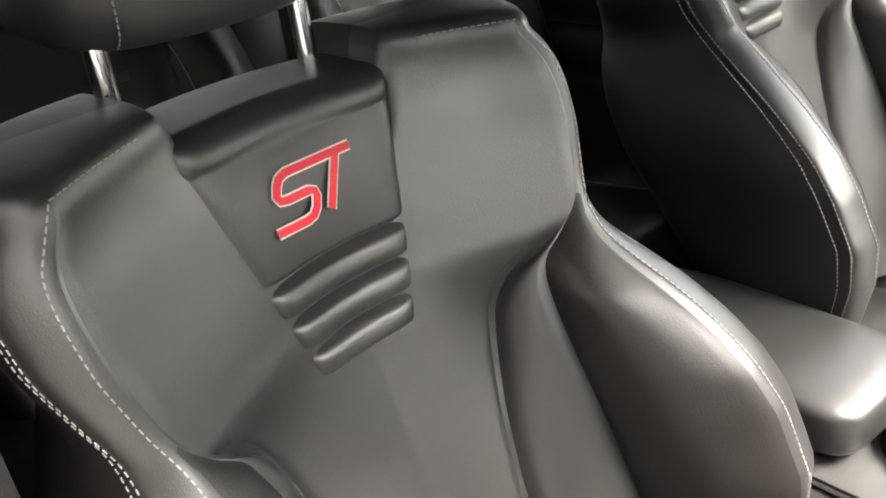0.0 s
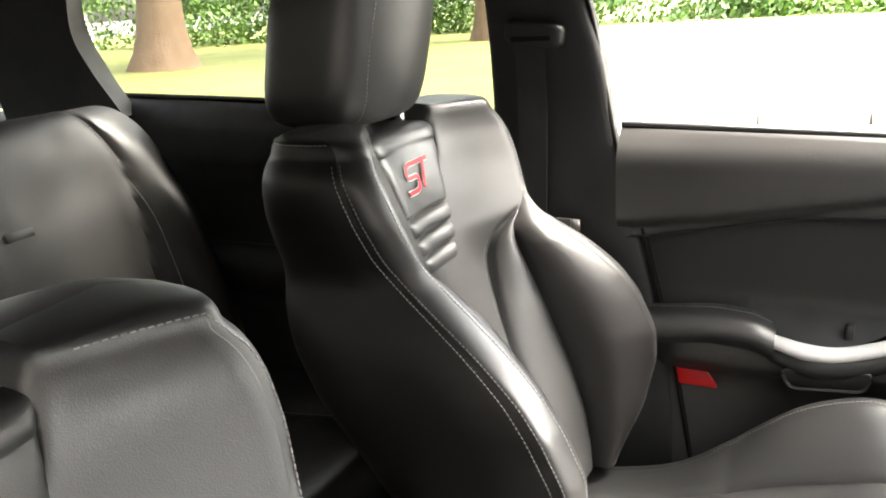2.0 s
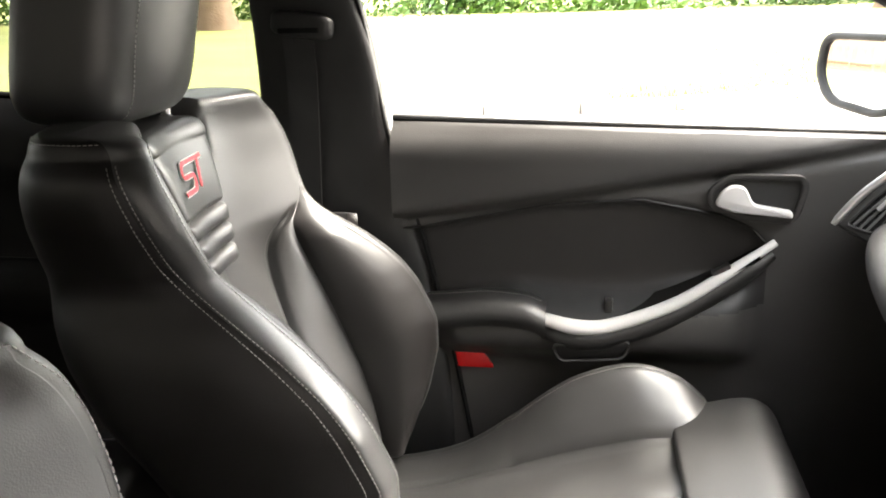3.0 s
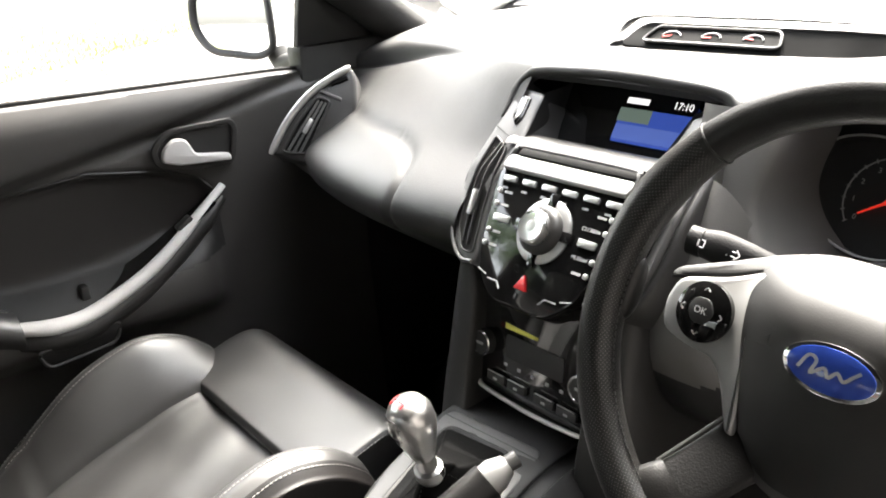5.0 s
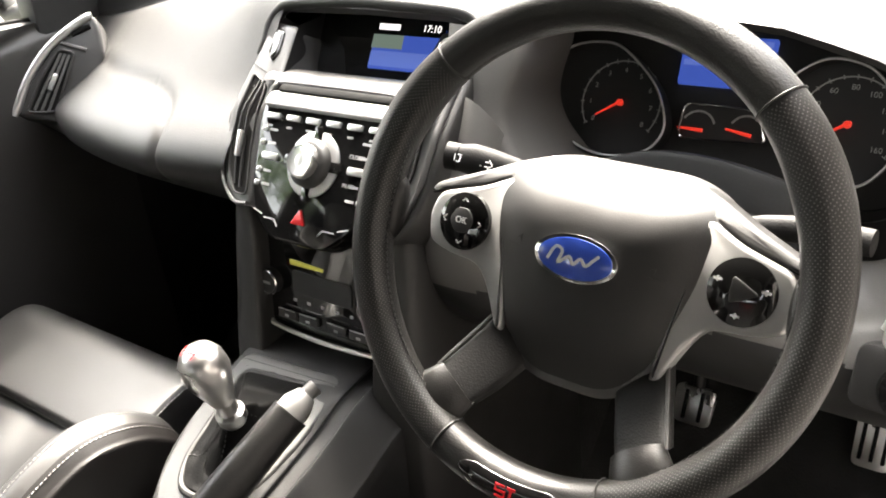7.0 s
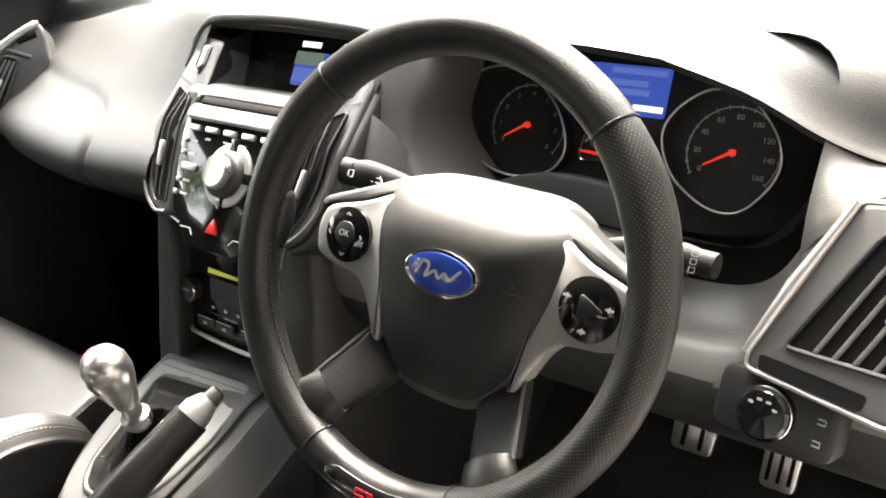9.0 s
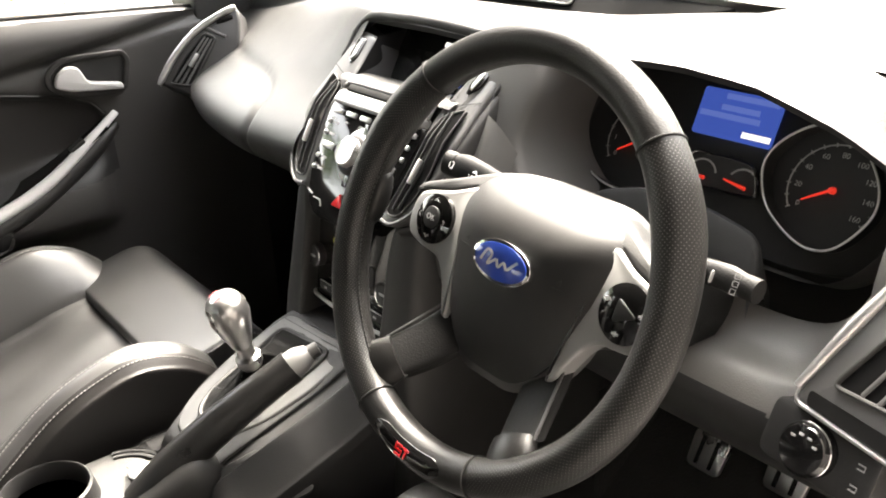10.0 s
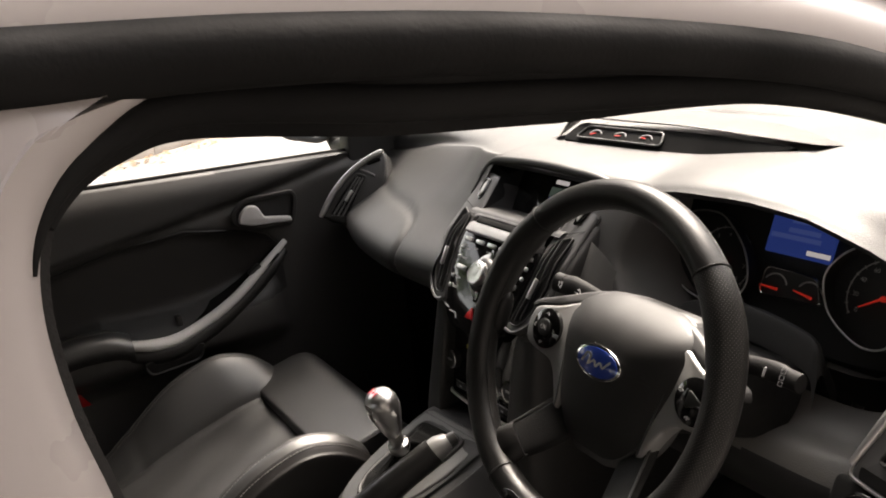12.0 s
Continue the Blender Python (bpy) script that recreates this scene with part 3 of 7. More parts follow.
passenger_seat = build_seat("black leather sports seat, headrest pushed down, beside the closed door", 4.0)
passenger_seat.location = SEAT_O + Vector((-0.378, 0.03, 0.018))
for ob in passenger_seat.children:
    if ob.name.startswith("headrest"):
        ob.location.z -= 0.008
turn = Matrix.Rotation(radians(-2.0), 4, "X")
driver_seat = copy_thing(passenger_seat, Matrix.Translation(SEAT_O + Vector((0.403, 0.168, -0.030))) @ Matrix.Rotation(radians(3.0), 4, "Z") @ turn)
tagged(driver_seat, "black leather sports seat with raised headrest and red emblem")
for ob in driver_seat.children:
    if ob.name.startswith("headrest"):
        ob.location += Vector((0.022, -0.012, 0.036))
    if ob.name.startswith("post_collar"):
        ob.location += Vector((0.022, -0.012, 0.0))
    if ob.name.startswith(("seat_cushion", "cushion_", "thigh_roll")) or ob.name.startswith("stitching") and max(v.co.z for v in ob.data.vertices) < 0.69:
        ob.location.y -= 0.12

# ---------------------------------------------------------------- steering wheel
TILT = 23.0
WHEEL_C = Vector((0.374, -0.014, 0.964))
wheel_m = frame_at(WHEEL_C, (1, 0, 0), (0, math.sin(radians(TILT)), math.cos(radians(TILT)))) @ pose(0, 0, 0, 0, 0, -2)
wheel = thing("steering_wheel", (0, 0, 0), "black leather three-spoke steering wheel with satin silver spokes", "steering wheel")
wheel.matrix_world = wheel_m


def rim_arc(a0, a1, n, r=0.1715, tube_r=0.016):
    """Angles in degrees from the top, to the right."""
    pts, tap = [], []
    for a in np.linspace(a0, a1, n):
        q = radians(a)
        swell = 1 + 0.10 * math.exp(-((abs(((a + 180) % 360) - 180) - 62) / 14) ** 2)
        pts.append((r * math.sin(q), r * math.cos(q), 0))
        tap.append(swell)
    return tube(pts, tube_r, 20, up=(0, 0, 1), flat=1.12, taper=tap)


part("rim_top", rim_arc(-44, 44, 40), RIM_TOP, wheel, "smooth leather rim section")
part("rim_grip", rim_arc(44.3, 157, 46), RIM_PERF, wheel, "perforated leather grip")
part("rim_grip", rim_arc(-157, -44.3, 46), RIM_PERF, wheel, "perforated leather grip")


def perforations(a0, a1):
    """Rows of pinholes in the grip leather."""
    bm = bmesh.new()
    for i, a in enumerate(np.arange(a0, a1, 0.62)):
        for b in np.arange(-112, 113, 11.0):
            q, k = radians(a), radians(b + (5.5 if i % 2 else 0))
            r = 0.016 * (1 + 0.10 * math.exp(-((abs(a) - 62) / 14) ** 2))
            t, up = Vector((math.sin(q), math.cos(q), 0)), Vector((0, 0, 1))
            n = (t * math.sin(k) * 1.12 + up * math.cos(k)).normalized()
            c = t * 0.1715 + t * (r * math.sin(k)) + up * (r * 1.12 * math.cos(k)) + n * 0.00008
            e = n.cross(Vector((math.cos(q), -math.sin(q), 0))).normalized() * 0.00052
            f = n.cross(e).normalized() * 0.00052
            bm.faces.new([bm.verts.new(c + v) for v in (e, f, -e, -f)])
    return bm


for span in ((45.5, 155.8), (-155.8, -45.5)):
    tagged(part("perforation", perforations(*span), PERF_DOT, wheel, "fine pinholes in the leather", smooth=False), kind="stuff")
part("rim_bottom", rim_arc(157.3, 202.7, 24), RIM_TOP, wheel, "smooth leather rim section")
for a in (-44.15, 44.15, 157.15, -157.15):
    q = radians(a)
    c, t = Vector((math.sin(q), math.cos(q), 0)) * 0.1715, Vector((math.sin(q), math.cos(q), 0))
    part("rim_seam", tube([c + t * (0.0168 * math.cos(k)) + Vector((0, 0, 0.0188)) * math.sin(k) for k in np.linspace(0, 6.283, 24, endpoint=False)], 0.0008, 5, closed=True), DARK, wheel)
inner = [(0.1552 * math.sin(radians(a)), 0.1552 * math.cos(radians(a)), 0.003) for a in np.linspace(52, 148, 60)]
part("stitching", stitches(inner, 0.003, 0.002), GUNMETAL, wheel)
part("stitching", stitches([(-x, y, z) for x, y, z in inner], 0.003, 0.002), GUNMETAL, wheel)
# hub
hub_out = rounded([(-0.048, 0.067), (0.048, 0.067), (0.086, 0.050), (0.082, 0.0), (0.066, -0.062), (0.036, -0.098), (-0.036, -0.098), (-0.066, -0.062), (-0.082, 0.0), (-0.086, 0.050)], 0.03, 6)


def dome(outline, height, z0, rings=10, flat=2.6, base=0.03):
    bm = bmesh.new()
    n = len(outline)
    loops = [[bm.verts.new((x, y, z0 - base)) for x, y in outline]]
    cx, cy = np.mean(outline, axis=0)
    for r in np.linspace(1, 0.06, rings):
        loops.append([bm.verts.new((cx + (x - cx) * r, cy + (y - cy) * r, z0 + height * (1 - r**flat))) for x, y in outline])
    for a, b in zip(loops, loops[1:]):
        for k in range(n):
            bm.faces.new((a[k], a[(k + 1) % n], b[(k + 1) % n], b[k]))
    bm.faces.new(loops[-1])
    bm.faces.new(loops[0][::-1])
    return bm


HUB_Z = -0.045
def rolled(bm):
    """Bends the upper part of a wheel piece away from the driver."""
    for v in bm.verts:
        v.co.z -= 8.5 * max(0.0, v.co.y - 0.012) ** 2
    return bm


hub = part("hub", rolled(dome([(x, y * 1.05 if y > 0 else y) for x, y in hub_out], 0.020, HUB_Z, rings=16, base=0.035)), HUB_SKIN, wheel, "grained black airbag cover")
surround = [(x * 1.065, y * (1.08 if y < 0 else 1.05)) for x, y in hub_out]
part("hub_surround", rolled(dome(surround, 0.006, HUB_Z - 0.005, rings=12, flat=6, base=0.03)), GUNMETAL, wheel, "dark grey bowl round the cover")
badge = thing("badge")
badge.parent = wheel
badge.matrix_local = pose(-0.002, -0.003, HUB_Z + 0.0235)
oval = [(0.031 * math.cos(a), 0.0158 * math.sin(a)) for a in np.linspace(0, 6.2832, 48, endpoint=False)]
part("badge_ring", slab([(x * 1.08, y * 1.12) for x, y in oval], 0.009, 0.001), CHROME, badge, "chrome ring")
part("badge_face", slab([(x * 0.96, y * 0.95) for x, y in oval], 0.003, 0.0005), BLUE, badge, "blue oval", at=(0, 0, 0.001))
swash = [(-0.021, -0.004), (-0.016, 0.006), (-0.010, 0.004), (-0.012, -0.005), (-0.004, 0.001), (0.0, -0.004), (0.005, 0.001), (0.010, -0.003), (0.015, 0.002), (0.019, 0.006)]
part("badge_mark", stroke([tuple(q) for q in spline(np.array(swash), 40)], 0.0022, 0.0006), SATIN, badge, "silver flourish", smooth=False, at=(0, 0, 0.0012))
for sgn in (-1, 1):
    part("horn_mark", join(stroke([(-0.010, 0), (0.010, 0)], 0.0009, 0.0004), stroke([(-0.003, 0.005), (0.001, 0.008), (0.001, 0.003)], 0.0007, 0.0004)), DARK, wheel, smooth=False, at=pose(sgn * 0.054, -0.004, HUB_Z + 0.0135, 0, sgn * 8, 0))
# spokes with their switch pads
for sgn in (-1, 1):
    sp = [(sgn * x, y) for x, y in ((0.076, 0.046), (0.104, 0.032), (0.142, 0.021), (0.149, 0.002), (0.145, -0.021), (0.126, -0.027), (0.096, -0.030), (0.085, -0.042), (0.076, -0.060), (0.069, -0.076), (0.062, -0.078), (0.064, -0.055), (0.072, 0.0))]
    sp = sp if sgn < 0 else sp[::-1]
    spoke = part("spoke", rolled(slab(rounded(sp, 0.008, 5), 0.020, 0.004, 3)), SPOKE_SILVER, wheel, "satin silver spoke", at=(0, 0, HUB_Z + 0.003))
    cover = [(sgn * x, y) for x, y in ((0.060, 0.066), (0.082, 0.058), (0.108, 0.045), (0.150, 0.027), (0.154, 0.016), (0.142, 0.0205), (0.104, 0.0315), (0.078, 0.044), (0.050, 0.046))]
    part("spoke_cover", rolled(slab(rounded(cover if sgn < 0 else cover[::-1], 0.006, 4), 0.022, 0.004, 3)), HUB_SKIN, wheel, "charcoal upper spoke cover", at=(0, 0, HUB_Z + 0.001))
    disc = [(0.0235 * math.cos(a), 0.0235 * math.sin(a)) for a in np.linspace(0, 6.2832, 40, endpoint=False)]
    pad = part("switch_pad", dome(disc, 0.0035, 0.0015, base=0.006), PIANO, spoke, "gloss black switch cluster", at=(sgn * 0.1125, 0.001, 0.0))
    pad_in = [(0.0115 * math.cos(a) * (1.0 if sgn < 0 else 1.15), 0.0115 * math.sin(a)) for a in np.linspace(0, 6.2832, 6 if sgn < 0 else 3, endpoint=False)]
    part("centre_button", slab(rounded(pad_in, 0.004), 0.003, 0.0006), DARK, pad, at=(0, 0.001, 0.0062))
    if sgn < 0:
        lettering("OK", 0.0075, WHITE_MARK, pad, Matrix.Translation((0, 0.001, 0.0064)))
        for dx, dy, rot in ((0.0165, 0, -90), (-0.0165, 0, 90), (0, -0.0165, 180), (0, 0.0175, 0)):
            part("arrow_mark", stroke([(-0.0025, -0.001), (0, 0.0015), (0.0025, -0.001)], 0.0007, 0.0003), WHITE_MARK, pad, smooth=False, at=pose(dx, dy, 0.0046, 0, 0, rot))
    else:
        for dx, dy in ((0.0165, 0.004), (-0.0165, 0.006), (0.0, -0.016), (0.002, 0.001)):
            part("symbol_mark", join(stroke([(-0.003, 0), (0.003, 0)], 0.0016, 0.0003), stroke([(0, -0.002), (0, 0.002)], 0.0014, 0.0003)), WHITE_MARK, pad, smooth=False, at=pose(dx, dy, 0.0048))
    # thumb rest on the rim and lower spoke
    part("rim_lug", moved(pillow(0.012, 0.028, 0.012, 0.8, 18, 10), pose(sgn * 0.162, 0.002, -0.008, 0, 0, sgn * 4)), RIM_PERF, wheel)
    quad = []
    for f, (ax, ay), (bx, by), zz in ((0, (0.070, -0.060), (0.034, -0.088), -0.058), (0.35, (0.078, -0.078), (0.042, -0.104), -0.046), (0.7, (0.087, -0.097), (0.052, -0.121), -0.030), (1.0, (0.095, -0.112), (0.062, -0.134), -0.016)):
        ring = []
        for u, h in ((0, -0.010), (0.0, -0.002), (0.08, 0.004), (0.5, 0.006), (0.92, 0.004), (1.0, -0.002), (1.0, -0.010), (0.5, -0.014)):
            ring.append((sgn * (ax + (bx - ax) * u), ay + (by - ay) * u, zz + h))
        quad.append(ring)
    spoke = part("lower_spoke", net_bm(net(np.array(quad), 14, 40, closed=True), closed=True), LOWER_SPOKE, wheel, "dark lower spoke")
    ridge = [(sgn * (0.071 + 0.024 * f), -0.061 - 0.050 * f, -0.053 + 0.040 * f) for f in np.linspace(0, 1, 8)]
    part("spoke_facing", tube(ridge, 0.0015, 8, flat=0.7, up=(0, 0, 1)), GUNMETAL, spoke, "grey spoke edge")
    lug = spline(np.array([(sgn * 0.076, -0.121, -0.016), (sgn * 0.083, -0.131, -0.009), (sgn * 0.094, -0.147, -0.002)]), 10)
    part("rim_lug", tube([tuple(q) for q in lug], 0.0215, 18, flat=0.52, up=(0, 0, 1), taper=np.linspace(0.98, 1.25, 10)), RIM_PERF, wheel)
    part("rim_seam", tube([(sgn * (0.0765 + 0.020 * math.cos(k) * 0.83), -0.1215 + 0.020 * math.cos(k) * 0.56, -0.016 + 0.0115 * math.sin(k)) for k in np.linspace(0, 6.283, 24, endpoint=False)], 0.0007, 5, closed=True), GREY_MARK, wheel)
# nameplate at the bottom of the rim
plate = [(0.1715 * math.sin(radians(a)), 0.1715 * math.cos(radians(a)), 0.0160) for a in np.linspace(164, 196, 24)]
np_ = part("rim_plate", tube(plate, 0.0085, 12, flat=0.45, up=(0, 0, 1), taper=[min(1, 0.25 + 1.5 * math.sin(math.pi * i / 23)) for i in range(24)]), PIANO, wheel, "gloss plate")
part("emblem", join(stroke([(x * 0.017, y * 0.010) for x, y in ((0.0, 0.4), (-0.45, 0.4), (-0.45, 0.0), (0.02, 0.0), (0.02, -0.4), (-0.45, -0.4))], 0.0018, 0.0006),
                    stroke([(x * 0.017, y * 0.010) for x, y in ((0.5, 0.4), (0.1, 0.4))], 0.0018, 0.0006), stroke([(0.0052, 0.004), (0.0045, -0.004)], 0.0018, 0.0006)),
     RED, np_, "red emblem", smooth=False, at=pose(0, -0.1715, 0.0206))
# column, shroud and stalks
part("steering_column", tube([(0, 0, -0.06), (0, -0.004, -0.12), (0, -0.006, -0.36)], 0.045, 24, taper=[0.85, 1.05, 1.0]), CONSOLE_SKIN, wheel, "charcoal column shroud")
part("column_shroud", dome(rounded([(-0.075, 0.045), (0.075, 0.045), (0.082, 0.0), (0.065, -0.055), (-0.065, -0.055), (-0.082, 0.0)], 0.025), 0.006, -0.10, base=0.16), LOWER_SPOKE, wheel, "charcoal column shroud")
for sgn in (-1, 1):
    st = [(sgn * 0.055, 0.030, -0.115), (sgn * 0.10, 0.042, -0.108), (sgn * 0.140, 0.048, -0.100), (sgn * 0.167, 0.048, -0.096)]
    stalk = part("stalk", tube([tuple(q) for q in spline(np.array(st), 16)], 0.0140 if sgn < 0 else 0.0105, 16, flat=0.72, up=(0, 0, 1), taper=np.interp(range(16), [0, 5, 12, 15], [0.55, 0.9, 1.0, 0.82])), LOWER_SPOKE, wheel, "black control stalk")
    part("stalk_tip", tube([(sgn * 0.164, 0.048, -0.0965), (sgn * 0.176, 0.048, -0.0945)], 0.0125 if sgn < 0 else 0.0095, 16, flat=0.8), LOWER_SPOKE, stalk)
    if sgn < 0:
        for d in (-1, 1):
            part("arrow_mark", stroke([(d * 0.002, 0.002), (d * 0.006, 0.002), (d * 0.006, 0.004), (d * 0.0105, 0), (d * 0.006, -0.004), (d * 0.006, -0.002), (d * 0.002, -0.002)], 0.0009, 0.0003), WHITE_MARK, stalk, smooth=False, at=pose(-0.135, 0.047, -0.0905, -6, -12, 0))
        part("lamp_mark", join(stroke([(-0.003, -0.003), (-0.003, 0.003)], 0.0009, 0.0003), stroke([(0, -0.003), (0.004, -0.003), (0.004, 0.003), (0, 0.003)], 0.0009, 0.0003)), WHITE_MARK, stalk, smooth=False, at=pose(-0.160, 0.048, -0.0855, -6, -12, 0))
    else:
        for i in range(3):
            part("wiper_mark", stroke([(-0.002, -0.002), (0.002, -0.002), (0.002, 0.002), (-0.002, 0.002), (-0.002, -0.002)], 0.0006, 0.0003), GREY_MARK, stalk, smooth=False, at=pose(0.162, 0.042 + 0.006 * i, -0.0845, -6, 12, 0))
        part("slider", rbox(0.002, 0.010, 0.003, 0.001), GREY_MARK, stalk, at=(0.140, 0.046, -0.089))

# ---------------------------------------------------------------- dashboard
dash = thing("dashboard", (0, 0.5, 0.6), "dark grey soft-touch dashboard with centre stack and round dials", "dashboard")
DO = Vector((0, -0.5, -0.6))
# top pad: front edge by place across the car
EDGE = np.array([(-0.70, 0.335, 1.000), (-0.62, 0.335, 1.010), (-0.45, 0.315, 1.040), (-0.25, 0.275, 1.062), (-0.16, 0.240, 1.066), (0.0, 0.232, 1.070), (0.12, 0.236, 1.066),
                 (0.19, 0.245, 1.062), (0.26, 0.245, 1.072), (0.36, 0.245, 1.0755), (0.44, 0.245, 1.069), (0.52, 0.247, 1.045), (0.57, 0.252, 1.018), (0.61, 0.264, 0.998), (0.70, 0.305, 0.985)])


def top_row(x):
    ey, ez = np.interp(x, EDGE[:, 0], EDGE[:, 1]), np.interp(x, EDGE[:, 0], EDGE[:, 2])
    hump = 0.022 * math.exp(-((x - 0.40) / 0.19) ** 2)
    side = max(0.0, abs(x) - 0.5) ** 2
    return [(x, 0.98 - 7.5 * side, 1.085 - 1.2 * side), (x, 0.78 - 4 * side, 1.094 - 1.2 * side), (x, 0.62, 1.094 + 0.3 * hump - side * 0.9), (x, 0.48, 1.093 + 0.75 * hump - side * 0.9),
            (x, ey * 0.45 + 0.40 * 0.55, 0.35 * ez + 0.65 * (1.092 + hump) - side * 0.6), (x, ey + 0.022, ez + 0.010), (x, ey, ez)]


FASCIA = np.array([  # across, then upper face, belly, lower lip, under: y and z of each
    (-0.70, 0.270, 0.955, 0.205, 0.920, 0.200, 0.890, 0.220, 0.852, 0.34, 0.76),
    (-0.60, 0.252, 0.958, 0.182, 0.920, 0.176, 0.888, 0.200, 0.850, 0.33, 0.76),
    (-0.55, 0.236, 0.964, 0.162, 0.921, 0.155, 0.886, 0.186, 0.848, 0.32, 0.76),
    (-0.50, 0.222, 0.968, 0.147, 0.922, 0.139, 0.885, 0.176, 0.846, 0.31, 0.76),
    (-0.42, 0.206, 0.973, 0.129, 0.922, 0.121, 0.883, 0.164, 0.843, 0.30, 0.76),
    (-0.30, 0.190, 0.980, 0.112, 0.924, 0.104, 0.882, 0.154, 0.842, 0.28, 0.76),
    (-0.13, 0.180, 0.985, 0.114, 0.930, 0.108, 0.892, 0.154, 0.848, 0.26, 0.76)])
xs = np.linspace(-0.70, -0.13, 12)
rows = []
for x in xs:
    f = [np.interp(x, FASCIA[:, 0], FASCIA[:, i]) for i in range(1, 11)]
    rows.append(top_row(x) + [(x, f[i], f[i + 1]) for i in range(0, 10, 2)])
pn = net(np.array(rows), 110, 150)
nn = net_normals(pn)
if (nn[:, 80:120, 1]).mean() > 0:
    nn = -nn
# a shallow raised panel line on the passenger side
gx, gz = pn[:, :, 0], pn[:, :, 2]
crease = spline(np.array([(-0.54, 0.972), (-0.44, 0.970), (-0.34, 0.969), (-0.285, 0.960), (-0.264, 0.938), (-0.262, 0.905), (-0.268, 0.870)]), 60)
near_line = np.sqrt(((gx[:, :, None] - crease[None, None, :, 0]) ** 2 + (gz[:, :, None] - crease[None, None, :, 1]) ** 2)).min(axis=2)
pn = pn - nn * (0.0050 * np.exp(-(near_line / 0.006) ** 2) * (pn[:, :, 1] < 0.26))[:, :, None]
part("passenger_fascia", net_bm(pn, keep=pn[:, :, 2] > 0.872), SOFT, dash, at=DO)
part("glovebox_lid", net_bm(pn, keep=pn[:, :, 2] <= 0.872), HARD, dash, "black glovebox lid under the fascia", at=DO)
xs = np.linspace(-0.128, 0.70, 22)
tn = net(np.array([top_row(x) for x in xs]), 100, 44)
part("dash_top", net_bm(tn), SOFT, dash, at=DO)
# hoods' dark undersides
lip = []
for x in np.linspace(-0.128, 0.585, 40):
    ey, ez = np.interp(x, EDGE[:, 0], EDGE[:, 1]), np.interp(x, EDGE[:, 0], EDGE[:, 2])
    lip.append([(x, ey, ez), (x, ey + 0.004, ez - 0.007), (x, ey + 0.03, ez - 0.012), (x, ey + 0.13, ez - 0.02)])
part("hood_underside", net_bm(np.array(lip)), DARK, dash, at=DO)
# driver's lower fascia
low = []
for x, y0, z0 in ((0.13, 0.20, 1.00), (0.18, 0.190, 0.985), (0.24, 0.245, 0.872), (0.37, 0.255, 0.866), (0.53, 0.250, 0.872), (0.592, 0.218, 0.955), (0.64, 0.225, 0.99), (0.70, 0.26, 0.985)):
    if x in (0.13, 0.18):
        low.append([(x, y0, z0), (x, 0.165, 0.94), (x, 0.135, 0.88), (x, 0.130, 0.82), (x, 0.16, 0.76), (x, 0.24, 0.70)])
    else:
        low.append([(x, y0, z0), (x, y0 - 0.03, z0 - 0.025 if z0 < 0.9 else z0 - 0.06), (x, 0.185, 0.835 if z0 < 0.9 else 0.87), (x, 0.165, 0.80), (x, 0.19, 0.75), (x, 0.27, 0.69)])
low = net(np.array(low), 60, 60)
part("driver_fascia", net_bm(low, keep=low[:, :, 2] >= 0.815), DASH_LIT, dash, at=DO)
# same fascia below this height, coloured black as footwell shade
part("knee_panel", net_bm(low, keep=low[:, :, 2] < 0.815), DARK, dash, "lower fascia blackened for footwell shade", at=DO)

# cheek beside the cluster, window light put into its paler grey
ck = []
for x in (0.577, 0.592, 0.615, 0.65, 0.70):
    ey, ez = np.interp(x, EDGE[:, 0], EDGE[:, 1]), np.interp(x, EDGE[:, 0], EDGE[:, 2])
    by, bz = np.interp(x, [0.577, 0.595, 0.65, 0.70], [0.225, 0.213, 0.222, 0.258]), np.interp(x, [0.577, 0.595, 0.65, 0.70], [0.92, 0.955, 0.98, 0.975])
    ck.append([(x, ey + 0.002, ez - 0.002), (x, ey * 0.6 + by * 0.4 - 0.010, ez * 0.6 + bz * 0.4), (x, ey * 0.25 + by * 0.75 - 0.010, ez * 0.25 + bz * 0.75), (x, by - 0.004, bz)])
part("cluster_cheek", net_bm(net(np.array(ck), 24, 16)), DASH_LIT, dash, at=DO)
ck = []
for z, xb, y in ((1.062, 0.196, 0.232), (1.030, 0.200, 0.222), (0.995, 0.192, 0.212), (0.970, 0.192, 0.204), (0.945, 0.204, 0.198), (0.920, 0.226, 0.196), (0.896, 0.250, 0.198), (0.875, 0.270, 0.202)):
    ck.append([(0.118, y - 0.006, z), (0.135, y - 0.010, z), (xb * 0.5 + 0.066, y - 0.010, z), (xb - 0.010, y - 0.006, z), (xb - 0.002, y, z), (xb + 0.001, y + 0.012, z), (xb + 0.002, y + 0.05, z), (xb + 0.003, y + 0.11, z)])
part("cluster_cheek", net_bm(net(np.array(ck), 40, 40)), DASH_LIT, dash, at=DO)

# ---- instrument cluster
cl_m = frame_at(Vector((0.362, 0.325, 0.970)) + DO, (1, 0, 0), (0, 0.40, 0.917))
cluster = thing("instrument_cluster")
cluster.parent = dash
cluster.matrix_local = cl_m
part("dial_panel", slab(rounded([(-0.215, 0.085), (0.215, 0.085), (0.205, -0.06), (0.13, -0.085), (-0.13, -0.085), (-0.205, -0.06)], 0.04, 6), 0.02, 0.002), DARK, cluster, "black dial panel", at=(0, 0, -0.012))
